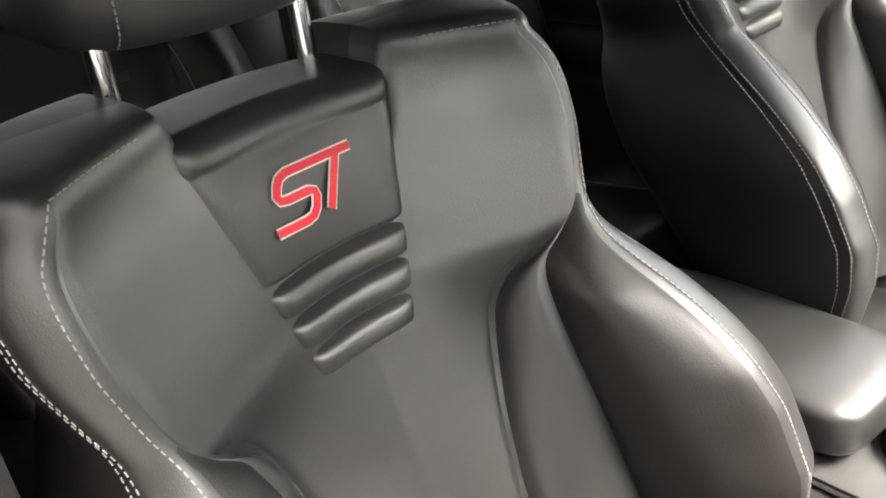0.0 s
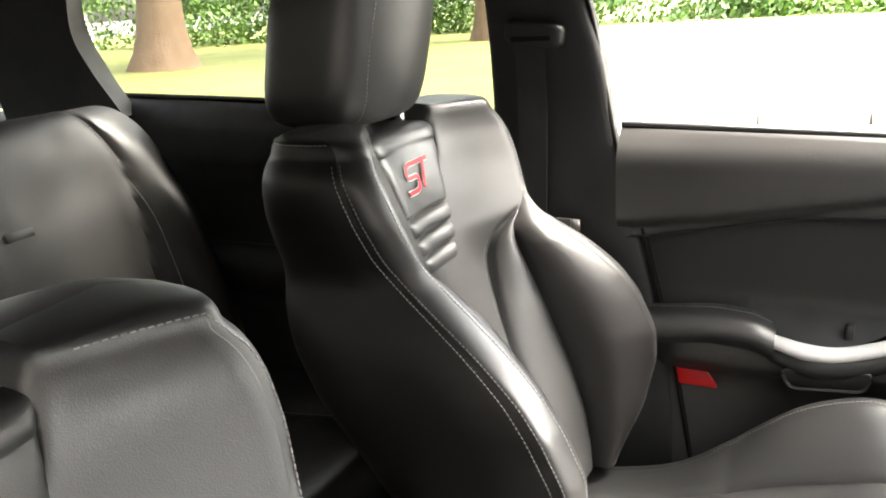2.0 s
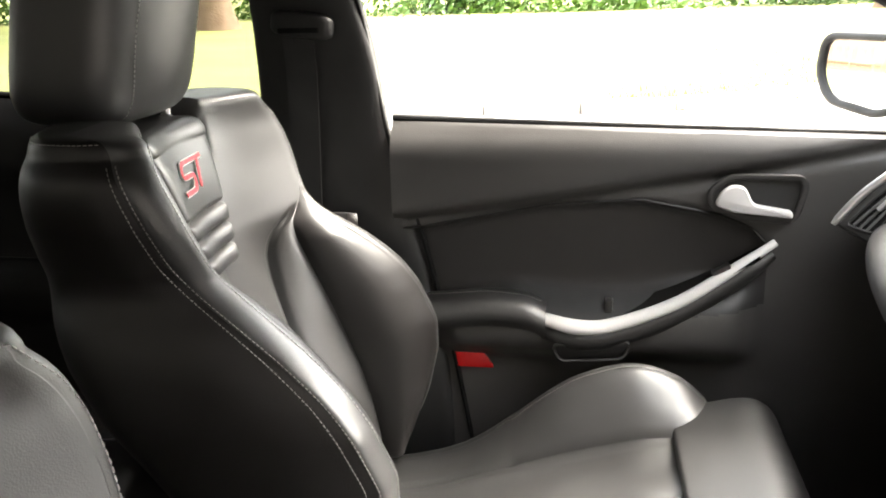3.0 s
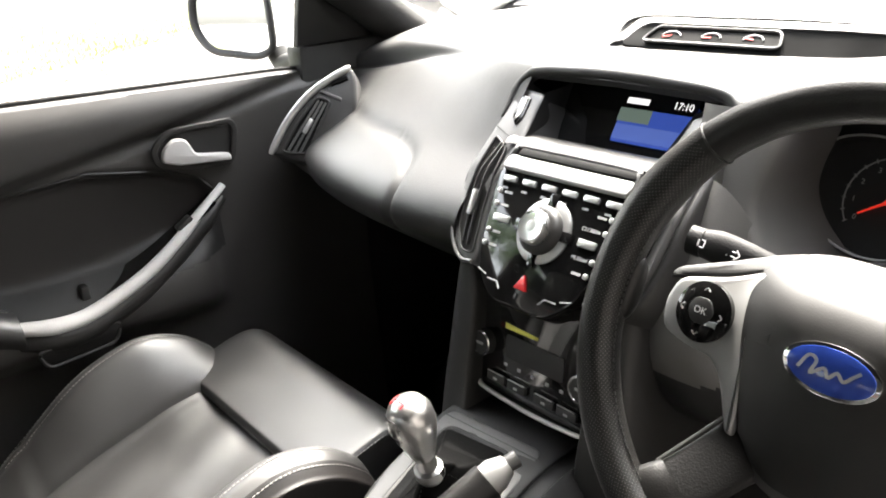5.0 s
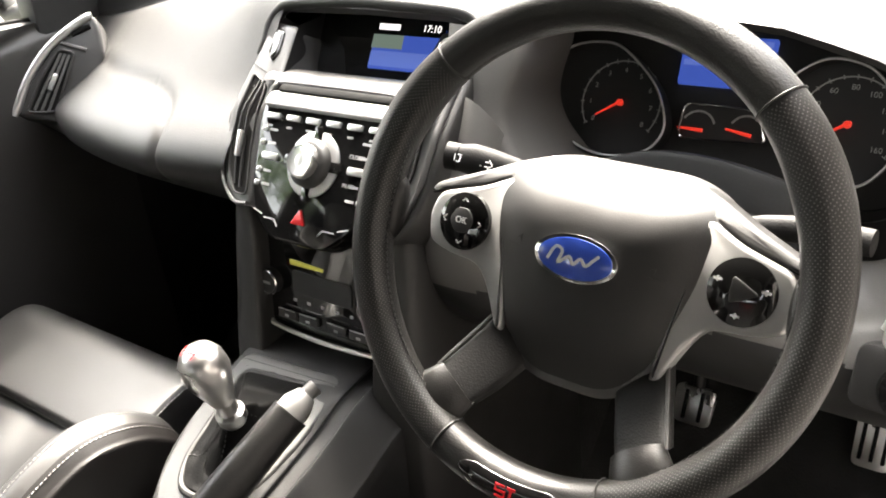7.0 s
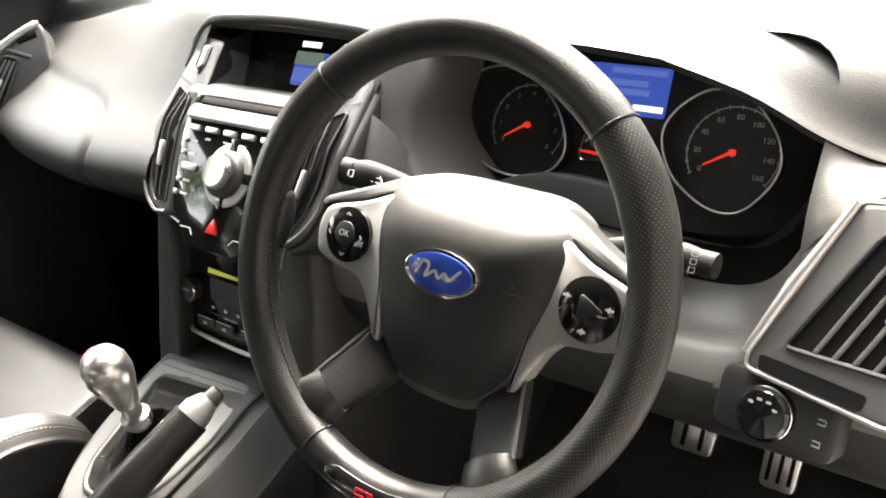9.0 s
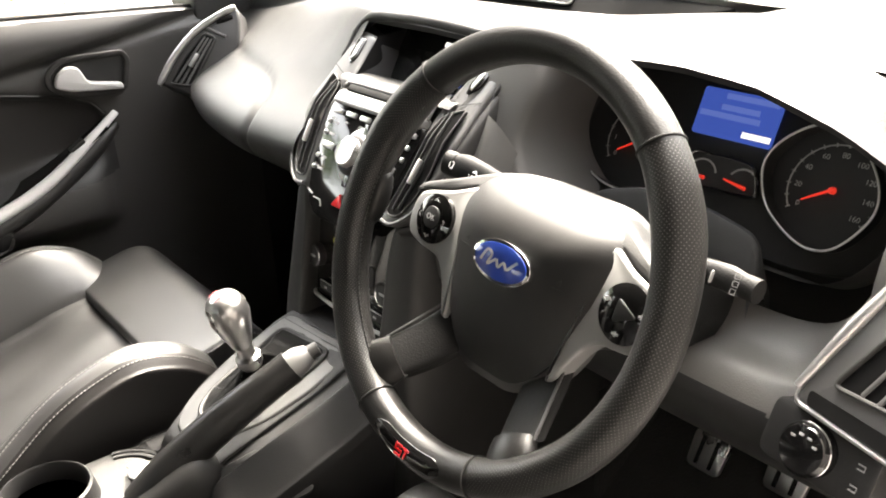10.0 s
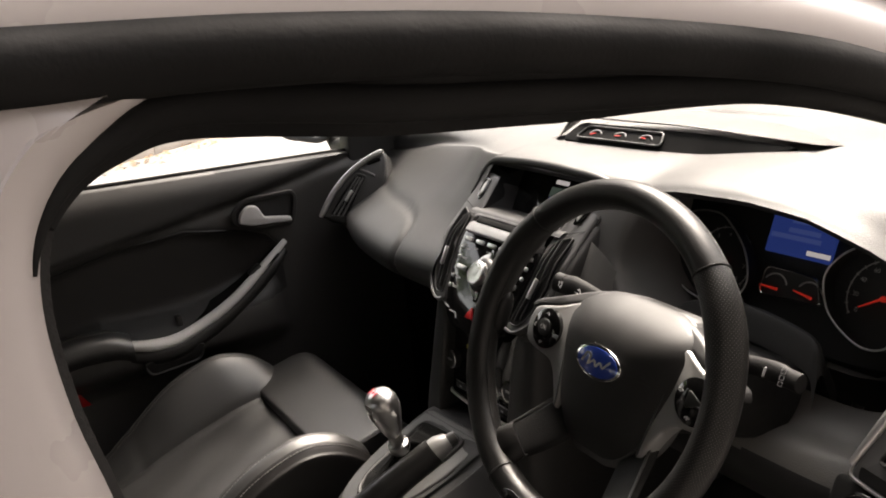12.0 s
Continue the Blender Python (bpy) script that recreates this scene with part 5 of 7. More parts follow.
hood = [[(x, y, 0.0) for x, y in ((-0.128, -0.016), (-0.112, 0.026), (0.0, 0.030), (0.14, 0.030), (0.31, 0.022))],
        [(x, y, z) for x, y, z in ((-0.134, -0.016, -0.004), (-0.118, 0.030, 0.001), (0.0, 0.035, 0.002), (0.14, 0.034, 0.001), (0.32, 0.023, -0.002))],
        [(x, y, z) for x, y, z in ((-0.15, -0.014, -0.012), (-0.135, 0.10, -0.050), (0.0, 0.13, -0.075), (0.16, 0.12, -0.075), (0.34, 0.05, -0.03))]]
part("pod_hood", net_bm(net(np.array(hood), 14, 40)), SOFT, pod, "soft-touch hood over the small gauges")


# ---- end vents
def end_vent(m, out, inn, slats, left_edge, name_label, skin, rimmed):
    v = thing("end_vent")
    v.parent = dash
    v.matrix_local = m
    out = rounded(out, 0.012, 6)
    part("vent_frame", slab(out, 0.05, 0.006, 3), skin, v, name_label)
    if rimmed:
        part("vent_trim", tube([(x, y, -0.003) for x, y in out], 0.0026, 8, closed=True), SATIN, v, "satin silver edge")
    part("vent_edge", tube([(x, y, 0.0) for x, y in left_edge], 0.0062, 10, taper=[0.6] + [1.0] * (len(left_edge) - 2) + [0.6]), SATIN, v, "broad satin silver edge")
    hole = rounded(inn, 0.008, 5)
    # shade inside the vent, put on as a black plate
    part("vent_opening", slab(hole, 0.002, 0), PIT_SHADE, v, "black plate for the shade in the vent", at=(0, 0, 0.0012))
    part("vent_lip", tube([(x, y, 0.002) for x, y in hole], 0.0022, 8, closed=True), HARD, v)
    for a, b in slats:
        part("slat", tube([(a[0], a[1], 0.002), ((a[0] + b[0]) / 2, (a[1] + b[1]) / 2, 0.003), (b[0], b[1], 0.002)], 0.0021, 8, flat=0.8), STACK_GREY, v)
    a, b = slats[len(slats) // 2]
    c = Vector((*a, 0.005)).lerp(Vector((*b, 0.005)), 0.5)
    d = (Vector(b) - Vector(a)).normalized()
    part("vent_tab", rbox(0.007, 0.026, 0.007, 0.002), SATIN, v, "silver slider tab", at=Matrix.Translation(c) @ Matrix.Rotation(math.atan2(-d.x, d.y), 4, "Z"))
    return v


left_out = [(-0.006, 0.0), (0.078, 0.042), (0.064, 0.105), (0.046, 0.152), (0.016, 0.182), (-0.003, 0.192), (-0.014, 0.160), (-0.023, 0.115), (-0.021, 0.065)]
left_in = [(-0.010, 0.119), (0.011, 0.128), (0.041, 0.040), (0.008, 0.015), (-0.005, 0.066)]
left_slats = [((-0.004 + 0.0055 * i, 0.116 + 0.0025 * i), (0.014 + 0.0085 * i, 0.024 + 0.005 * i)) for i in range(3)]
left_curve = [tuple(q) for q in spline(np.array([(-0.004, 0.0), (-0.020, 0.055), (-0.0235, 0.110), (-0.015, 0.155), (-0.003, 0.190)]), 24)]
lv = end_vent(frame_at(Vector((-0.613, 0.126, 0.909)) + DO, (0.703, 0.334, -0.628), (0.24, 0.72, 0.652)), left_out, left_in, left_slats, left_curve, "grey passenger end vent frame", SOFT, False)
part("upper_slot", tube([(-0.008, 0.148, 0.001), (0.006, 0.174, 0.001)], 0.0040, 6, flat=0.5), PIT_SHADE, lv)
part("vent_bar", tube([(-0.014, 0.128, 0.001), (0.022, 0.141, 0.001)], 0.0030, 6, flat=0.6), STACK_GREY, lv)
w, h = 0.115, 0.150
right_out = [(-w * 0.46, h * 0.5), (w * 0.60, h * 0.62), (w * 0.60, -h * 0.52), (-w * 0.48, -h * 0.5), (-w * 0.52, -h * 0.38)]
right_in = [(-w * 0.16, h * 0.38), (w * 0.48, h * 0.42), (w * 0.44, -h * 0.28), (-w * 0.30, -h * 0.32)]
right_slats = [((x * w, h * 0.37), ((x - 0.09) * w, -h * 0.29)) for x in (0.0, 0.13, 0.26, 0.39)]
lean_r = lambda pts: [(x + 0.28 * (y + h * 0.4), y) for x, y in pts]
right_out, right_in, right_slats = lean_r(right_out), lean_r(right_in), [tuple(lean_r(q)) for q in right_slats]
rv = end_vent(frame_at(Vector((0.622, 0.172, 0.918)) + DO, (0.95, -0.30, 0.05), (0.25, 0.38, 0.89)), right_out, right_in, right_slats, lean_r([(-w * 0.44, h * 0.5), (-w * 0.50, 0.0), (-w * 0.52, -h * 0.42)]), "grey driver end vent frame", STACK_GREY, True)
part("lower_slot", slab(rounded([(-w * 0.42, -h * 0.40), (w * 0.35, -h * 0.40), (w * 0.33, -h * 0.49), (-w * 0.40, -h * 0.48)], 0.004), 0.002, 0), PIT_SHADE, rv, at=(0, 0, 0.0012))
# light switch under the driver's vent
ls = thing("light_switch")
ls.parent = dash
ls.matrix_local = frame_at(Vector((0.585, 0.148, 0.818)) + DO, (0.98, -0.15, 0.0), (0, 0.35, 0.93))
part("switch_plate", slab(rounded([(-0.045, 0.028), (0.055, 0.028), (0.055, -0.026), (-0.045, -0.026)], 0.012), 0.03, 0.004), DARK, ls)
part("switch_knob", lathe([(0.0225, 0.0), (0.022, 0.012), (0.019, 0.016), (0.004, 0.017)], 36), PIANO, ls, "round gloss black headlamp switch")
part("switch_ring", tube([(0.0215 * math.cos(a), 0.0215 * math.sin(a), 0.010) for a in np.linspace(0, 6.283, 40, endpoint=False)], 0.0012, 6, closed=True), CHROME, ls, "thin chrome ring")
for i in range(4):
    a = radians(140 - 35 * i)
    part("symbol_mark", stroke([(-0.002, 0), (0.002, 0)], 0.002, 0.0003), GREY_MARK, ls, smooth=False, at=pose(0.0125 * math.cos(a), 0.0125 * math.sin(a), 0.0172))
for y in (0.008, -0.010):
    part("symbol_mark", stroke([(-0.003, -0.002), (0.003, -0.002), (0.003, 0.002), (-0.003, 0.002)], 0.0012, 0.0003), GREY_MARK, ls, smooth=False, at=pose(0.041, y, 0.0006))
# deep body of the dashboard behind all of it
for core in (rbox(0.30, 0.45, 0.30, 0.02, 2, (-0.40, 0.62, 0.86)), rbox(0.5, 0.40, 0.24, 0.02, 2, (0.40, 0.66, 0.86)), rbox(0.20, 0.45, 0.5, 0.02, 2, (0, 0.5, 0.72))):
    part("dash_core", core, DARK, dash, at=DO)

# ---------------------------------------------------------------- floor and centre console
bm = bmesh.new()
fl = np.array([[(x, y, 0.285 + (0.0 if abs(x) > 0.13 else 0.10)) for x in np.linspace(-0.72, 0.72, 41)] for y in np.linspace(-1.75, 0.62, 60)])
for row in fl:
    for q in row:
        if q[1] > 0.42:
            q[2] += 0.75 * (q[1] - 0.42)
        q[2] += 0.003 * noise.noise(Vector(q) * 30)
whole("floor", net_bm(fl), CARPET, "black carpeted car floor", "floor", "structure")
whole("bulkhead", moved(rbox(1.44, 0.03, 0.75, 0.005), Matrix.Translation((0, 0.66, 0.72))), DARK, "black panel under the dashboard", "wall", "structure")

console = thing("centre_console", (0, -0.1, 0.30), "charcoal centre console with silver-grey gear surround", "console")
CO = Vector((0, 0.1, -0.30))
secs = []
FLOOR_Z = 0.585
for y, zt, w in ((0.20, 0.700, 0.118), (0.07, 0.694, 0.110), (0.0, 0.672, 0.106), (-0.05, 0.658, 0.098), (-0.09, 0.647, 0.084), (-0.125, 0.636, 0.064), (-0.146, 0.629, 0.052), (-0.156, 0.618, 0.050), (-0.160, 0.600, 0.060), (-0.168, 0.586, 0.095),
                 (-0.20, FLOOR_Z, 0.108), (-0.30, FLOOR_Z, 0.108), (-0.45, FLOOR_Z, 0.108), (-0.72, FLOOR_Z, 0.108)):
    step = max(zt - 0.10, min(zt - 0.004, FLOOR_Z)) if y < 0.05 else zt - 0.10
    left = [(w * 0.6, zt), (w - 0.005, zt - 0.001), (w, min(zt - 0.003, zt * 0.9 + step * 0.1)), (w + 0.003, zt * 0.4 + step * 0.6), (max(w + 0.004, 0.085), step), (max(w + 0.005, 0.112), step - 0.004), (0.118, step - 0.03), (0.146, 0.30)]
    right = [(0, zt), (0.054, zt), (0.058, zt - 0.006), (0.076, zt - 0.007), (0.081, zt - 0.001), (0.087, zt - 0.003), (0.118, zt - 0.032), (0.125, zt - 0.044), (0.128, zt - 0.10), (0.14, 0.30)]
    secs.append([(-x, y, z) for x, z in left[::-1]] + [(x, y, z) for x, z in right])
part("console_body", net_bm(net(np.array(secs), 110, 110)), CONSOLE_SKIN, console, at=CO)
# gear surround
gm = frame_at(Vector((-0.012, -0.028, 0.668)) + CO, (1, 0, 0), (0, 0.955, 0.27))
sur = part("gear_surround", slab(rounded([(-0.092, 0.094), (0.056, 0.106), (0.066, 0.02), (0.062, -0.04), (0.034, -0.115), (-0.030, -0.118), (-0.058, -0.088), (-0.086, -0.01)], 0.018, 6), 0.03, 0.004, 3), GREY_SATIN, console, "silver-grey gear surround", at=gm)
bt = rounded([(-0.070, 0.069), (0.030, 0.079), (0.037, 0.03), (0.033, -0.04), (0.014, -0.088), (-0.022, -0.088), (-0.044, -0.056), (-0.056, 0.0)], 0.016, 6)
part("boot_ring", tube([(x, y, 0.001) for x, y in bt], 0.004, 8, closed=True), DARK, sur)
# black sheet as the shade inside the gaiter opening
part("boot_well", slab(bt, 0.004, 0), PIT_SHADE, sur, at=(0, 0, 0.0015))
part("trim_seam", stroke([(-0.088, 0.082), (0.058, 0.092)], 0.0012, 0.0004), DARK, sur, smooth=False, at=(0, 0, 0.0002))

gear = thing("gear_lever", (0, -0.04, 0.66), "polished alloy gear knob on a stitched leather gaiter", "gear lever")
GO = Vector((0, 0.04, -0.66))
# creased gaiter
rings = []
base = [Vector((-0.012 + x * 0.96, -0.028 + y * 0.92, 0.672 + y * 0.262)) for x, y in bt]
tip = Vector((0.002, -0.052, 0.722))
nb = len(base)
for f in np.linspace(0, 1, 16):
    ring = []
    for i, b in enumerate(base):
        a = 2 * math.pi * i / nb
        e = f**0.8
        neck = tip + Vector((0.012 * math.cos(a - 2.4), 0.012 * math.sin(a - 2.4), 0)) * 0 + (b - tip).normalized() * 0.013
        q = b.lerp(neck, e)
        q.z = b.z + (neck.z - b.z) * f**1.7
        q += (b - tip).normalized() * 0.006 * math.sin(f * 15 + 2 * math.sin(a * 2)) * math.sin(math.pi * f) + Vector((0, 0, 0.004 * noise.noise(q * 45)))
        ring.append(q + GO)
    rings.append(ring)
gaiter = part("gaiter", net_bm(np.array(rings), closed=True), GAITER, gear, "creased black leather gaiter")
for i in (2, 14, 26, 38):
    part("stitching", stitches([Vector(rings[k][i % nb]) + Vector((0, 0, 0.001)) for k in range(16)], 0.003, 0.0025, 0.0006), DARK, gear)
lever_m = Matrix.Translation(Vector((0.004, -0.054, 0.712)) + GO) @ pose(0, 0, 0, 16, 4, 0)
part("collar", lathe([(0.0125, -0.006), (0.0155, 0.0), (0.0155, 0.010), (0.011, 0.013), (0.010, 0.030), (0.009, 0.032)], 32), ALLOY, gear, "polished alloy collar", at=lever_m)
part("knob", lathe([(0.009, 0.026), (0.0125, 0.030), (0.0165, 0.044), (0.0215, 0.062), (0.0245, 0.076), (0.0235, 0.090), (0.0185, 0.100), (0.010, 0.1045), (0.001, 0.1055)], 40), ALLOY, gear, "polished alloy knob", at=lever_m)
part("shift_pattern", join(*[stroke([(x, -0.006), (x, 0.006)], 0.0011, 0.0004) for x in (-0.008, 0, 0.008)], stroke([(-0.008, 0), (0.008, 0)], 0.0011, 0.0004)), RED, gear, "red shift pattern", smooth=False, at=lever_m @ pose(-0.004, -0.004, 0.1052, 10, -6, 0))

brake = thing("handbrake", (0.06, -0.15, 0.60), "black leather handbrake lever with silver button end, lowered", "handbrake")
HO = Vector((-0.06, 0.15, -0.60))
hb = np.array([(0.030, -0.205, 0.600), (0.040, -0.175, 0.640), (0.050, -0.135, 0.672), (0.062, -0.085, 0.703), (0.072, -0.045, 0.726)])
part("grip", tube([Vector(q) + HO for q in spline(np.vstack([hb, (0.0745, -0.036, 0.7315)]), 24)], 0.0190, 20, flat=1.15, taper=np.interp(range(24), [0, 6, 16, 23], [1.5, 1.1, 0.95, 0.95])), RIM_TOP, brake, "stitched leather grip")
part("stitching", stitches([Vector(q) + HO + Vector((-0.002, -0.006, 0.0195)) for q in spline(hb, 24)[5:]], 0.0035, 0.002), GUNMETAL, brake)
part("end_cap", tube([Vector(q) + HO for q in ((0.0735, -0.040, 0.7295), (0.077, -0.028, 0.737), (0.080, -0.016, 0.743))], 0.0165, 20, flat=1.10, taper=[1.0, 0.95, 0.62]), SPOKE_SILVER, brake, "silver end cap")
part("release_button", tube([Vector(q) + HO for q in ((0.080, -0.018, 0.743), (0.084, -0.006, 0.748))], 0.0085, 16), GUNMETAL, brake, "release button")
part("lever_base", moved(pillow(0.036, 0.060, 0.040, 0.6, 20, 12), Matrix.Translation(Vector((0.040, -0.180, 0.605)) + HO) @ pose(0, 0, 0, 35, 0, -10)), DARK, brake, "black lever base")
# tray behind the lever
part("coin_tray", slab(rounded([(-0.038, 0.05), (0.038, 0.05), (0.034, -0.05), (-0.034, -0.05)], 0.012), 0.01, 0.003), DARK, console, at=frame_at(Vector((0.098, -0.100, 0.617)) + CO, (1, 0, -0.8), (0, 0.98, 0.2)))

part("console_tray", slab(rounded([(-0.104, 0.155), (-0.02, 0.165), (0.05, 0.160), (0.055, -0.10), (-0.106, -0.10)], 0.02), 0.006, 0.002), SOFT, console, "grey floor of the console", at=Vector((0, -0.335, FLOOR_Z + 0.004)) + CO)
cup = thing("cup_holder")
cup.parent = console
cup.matrix_local = Matrix.Translation(Vector((-0.056, -0.292, FLOOR_Z + 0.004)) + CO)
part("cup_wall", lathe([(0.044, 0.001), (0.046, 0.022), (0.048, 0.025), (0.051, 0.023), (0.056, 0.0), (0.056, -0.003)], 40), CONSOLE_SKIN, cup, "dark rounded cup rim")
part("cup_bottom", lathe([(0.001, 0.001), (0.0445, 0.001), (0.0445, -0.001)], 40), PIT_SHADE, cup)
sockp = thing("power_socket")
sockp.parent = console
sockp.matrix_local = Matrix.Translation(Vector((-0.026, -0.192, FLOOR_Z + 0.005)) + CO)
part("socket_ring", lathe([(0.0155, -0.004), (0.0155, 0.010), (0.0175, 0.0115), (0.0175, 0.013), (0.016, 0.014)], 30), DARK, sockp, "black socket neck")
part("socket_cap", lathe([(0.0165, 0.012), (0.0170, 0.014), (0.0155, 0.0155), (0.002, 0.0150)], 30), SPOKE_SILVER, sockp, "satin grey cap")
part("cap_tab", rbox(0.016, 0.010, 0.004, 0.0015), SPOKE_SILVER, sockp, at=pose(-0.020, -0.004, 0.010, 0, 0, 20))
for r, mat_, thick in ((0.062, DARK, 0.0032), (0.070, CONSOLE_SKIN, 0.0036)):
    arc = [(-0.030 + r * math.cos(a), -0.212 + 0.82 * r * math.sin(a), FLOOR_Z + 0.0045) for a in np.linspace(-0.5, 3.0, 30)]
    part("console_trim", tube([Vector(q) + CO for q in arc], thick, 8), mat_, console, "dark moulded rib")
part("console_lid", moved(pillow(0.090, 0.17, 0.035, 0.35, 28, 12), Matrix.Translation(Vector((-0.045, -0.51, 0.630)) + CO)), LEATHER, console, "leather armrest lid")

# ---------------------------------------------------------------- pedals and mat
def pedal(name, c, w, h, tilt, ribs, label):
    t = thing(name, c, label, "pedal", "pedals")
    m = frame_at((0, 0, 0), (1, 0, 0), (0, math.sin(radians(tilt)), math.cos(radians(tilt))))
    part("pad", slab(rounded([(-w / 2, h / 2), (w / 2, h / 2), (w / 2 * 0.9, -h / 2), (-w / 2 * 0.9, -h / 2)], 0.010), 0.008, 0.002), ALLOY, t, "brushed alloy pad", at=m)
    for i in range(ribs):
        x = (i - (ribs - 1) / 2) * w / (ribs + 0.6)
        part("rubber_rib", rbox(w * 0.10, h * 0.78, 0.004, 0.0015), RUBBER, t, "black rubber rib", at=m @ Matrix.Translation((x, 0, 0.001)))
    part("arm", tube([(0, 0.012, 0.0), (0, 0.06, 0.10), (0, 0.12, 0.26)], 0.009, 10), DARK, t)
    return t


pedal("accelerator_pedal", (0.532, 0.505, 0.500), 0.050, 0.085, 28, 3, "brushed alloy accelerator pedal with rubber ribs")
pedal("brake_pedal", (0.415, 0.500, 0.498), 0.062, 0.055, 28, 2, "brushed alloy brake pedal")
pedal("clutch_pedal", (0.300, 0.490, 0.475), 0.058, 0.055, 28, 2, "brushed alloy clutch pedal")
mat = thing("floor_mat", (0.40, 0.40, 0.30), "black ribbed rubber heel mat on the carpet", "mat")
part("mat_sheet", slab(rounded([(-0.16, 0.14), (0.16, 0.14), (0.16, -0.35), (-0.16, -0.35)], 0.03), 0.008, 0.002), RIBBED, mat, at=(0, 0, 0.0))
for i in range(14):
    part("rib", rbox(0.20, 0.007, 0.004, 0.0015), RIBBED, mat, at=(0.03, 0.12 - 0.014 * i, 0.002))

# ---------------------------------------------------------------- passenger's front door
door = thing("car_door", (-0.70, -0.1, 0.32), "closed front door with dark trim and silver pull", "car door")
FO = Vector((0.70, 0.1, -0.32))


def bump(v, lo, hi, soft):
    s = lambda t: 1 / (1 + math.exp(-t))
    return s((v - lo) / soft) * s((hi - v) / soft)


def insert_top(y):
    return np.interp(y, [-0.54, -0.49, -0.28, -0.14, -0.02, 0.03, 0.055, 0.06], [0.862, 0.868, 0.908, 0.920, 0.898, 0.878, 0.850, 0.83])


def insert_low(y):
    return np.interp(y, [-0.54, -0.47, -0.33, -0.26, -0.14, 0.0, 0.055], [0.74, 0.745, 0.775, 0.765, 0.765, 0.80, 0.835])


def upper_line(y):
    return np.interp(y, [-0.54, -0.40, -0.2, 0.0, 0.24, 0.32], [0.880, 0.898, 0.930, 0.965, 1.012, 1.025])


def door_x(y, z):
    x = -0.695
    x -= 0.030 * max(0, (z - 0.98) / 0.06) ** 2 * (z > 0.98)
    x -= 0.016 * bump(z, upper_line(y) - 0.009, upper_line(y) + 0.006, 0.005)
    x += 0.012 * bump(z, upper_line(y), 1.06, 0.006)
    inside = bump(z, insert_low(y) + 0.0, insert_top(y), 0.004) * bump(y, -0.60, 0.056, 0.004)
    x -= 0.014 * inside
    x += 0.045 * bump(z, 0.665, 0.752 + 0.10 * max(0, y + 0.2) * 1.0, 0.010) * bump(y, -0.46, 0.03, 0.012)
    x -= 0.012 * bump(z, 0.35, 0.650, 0.008) * bump(y, -0.60, -0.24, 0.01)
    x += 0.02 * max(0, (0.62 - z) / 0.3)
    return x


ys = np.linspace(-0.540, 0.345, 170)


def belt(y):
    return np.interp(y, [-0.54, -0.18, 0.24, 0.345], [1.043, 1.031, 1.019, 1.005])


dn = []
for y in ys:
    col = []
    for f in np.linspace(0, 1, 190):
        z = 0.33 + (belt(y) - 0.33) * f
        col.append((door_x(y, z), y, z))
    col.append((door_x(y, belt(y)) - 0.018, y, belt(y) + 0.004))
    col.append((-0.765, y, belt(y) + 0.002))
    dn.append(col)
dn = np.array(dn)
fz, fy = dn[:, :, 2], dn[:, :, 1]
it = np.array([[insert_top(y) for _ in range(192)] for y in ys])
il = np.array([[insert_low(y) for _ in range(192)] for y in ys])
is_insert = (fz < it) & (fz > il) & (fy < 0.052)
shelf_low = 0.728 + 0.10 * np.clip(fy + 0.2, 0, 1)
is_shelf = (fz <= il) & (fz > shelf_low) & (fy > -0.475) & (fy < 0.052)
part("armrest_shelf", net_bm(dn, keep=is_shelf), DARK, door, "black shelf behind the pull", at=FO)
part("trim_panel", net_bm(dn, keep=~is_insert & ~is_shelf), DOOR_TRIM, door, "dark grey soft-touch trim", at=FO)
part("insert_panel", net_bm(dn, keep=is_insert), LEATHER_SIDE, door, "black leather insert", at=FO)
seam = [(door_x(y, insert_top(y)) + 0.004, y, insert_top(y) + 0.002) for y in np.linspace(-0.53, 0.05, 60)]
part("insert_seam", tube([Vector(q) + FO for q in seam], 0.0022, 6), HARD, door)
part("stitching", stitches([Vector(q) + FO + Vector((0.001, 0, -0.006)) for q in seam]), DARK, door)
# armrest pad
ap = [[(-0.700, y, zt), (-0.672, y, zt + 0.004), (-0.640, y, zt - 0.006), (-0.632, y, zt - 0.026), (-0.645, y, zt - 0.048)] for y, zt in ((-0.485, 0.754), (-0.45, 0.758), (-0.38, 0.766), (-0.32, 0.762), (-0.285, 0.748))]
part("armrest", net_bm(net(np.array(ap), 24, 20)), LEATHER, door, "padded leather armrest", at=FO)
part("stitching", stitches([Vector((-0.668, y, np.interp(y, [-0.535, -0.46, -0.38, -0.32, -0.285], [0.7575, 0.7635, 0.7715, 0.767, 0.753]))) + FO for y in np.linspace(-0.48, -0.29, 30)]), STITCH, door)
# silver pull
pl = spline(np.array([(-0.650, -0.290, 0.733), (-0.642, -0.235, 0.724), (-0.644, -0.177, 0.730), (-0.655, -0.08, 0.767), (-0.670, 0.014, 0.828), (-0.682, 0.064, 0.862)]), 50)
part("pull_handle", tube([Vector(q) + FO for q in pl], 0.0125, 14, flat=0.70, up=(0.75, 0, 0.66), taper=np.interp(range(50), [0, 8, 30, 49], [0.85, 1.05, 0.85, 0.5])), PULL_SILVER, door, "satin silver pull")
pb = [Vector((q[0] - 0.010, q[1], q[2] - 0.024)) + FO for q in pl]
part("pull_underside", tube(pb, 0.020, 12, flat=1.2, up=(0.75, 0, 0.66), taper=np.interp(range(50), [0, 10, 40, 49], [0.7, 1.0, 0.8, 0.4])), HARD, door)
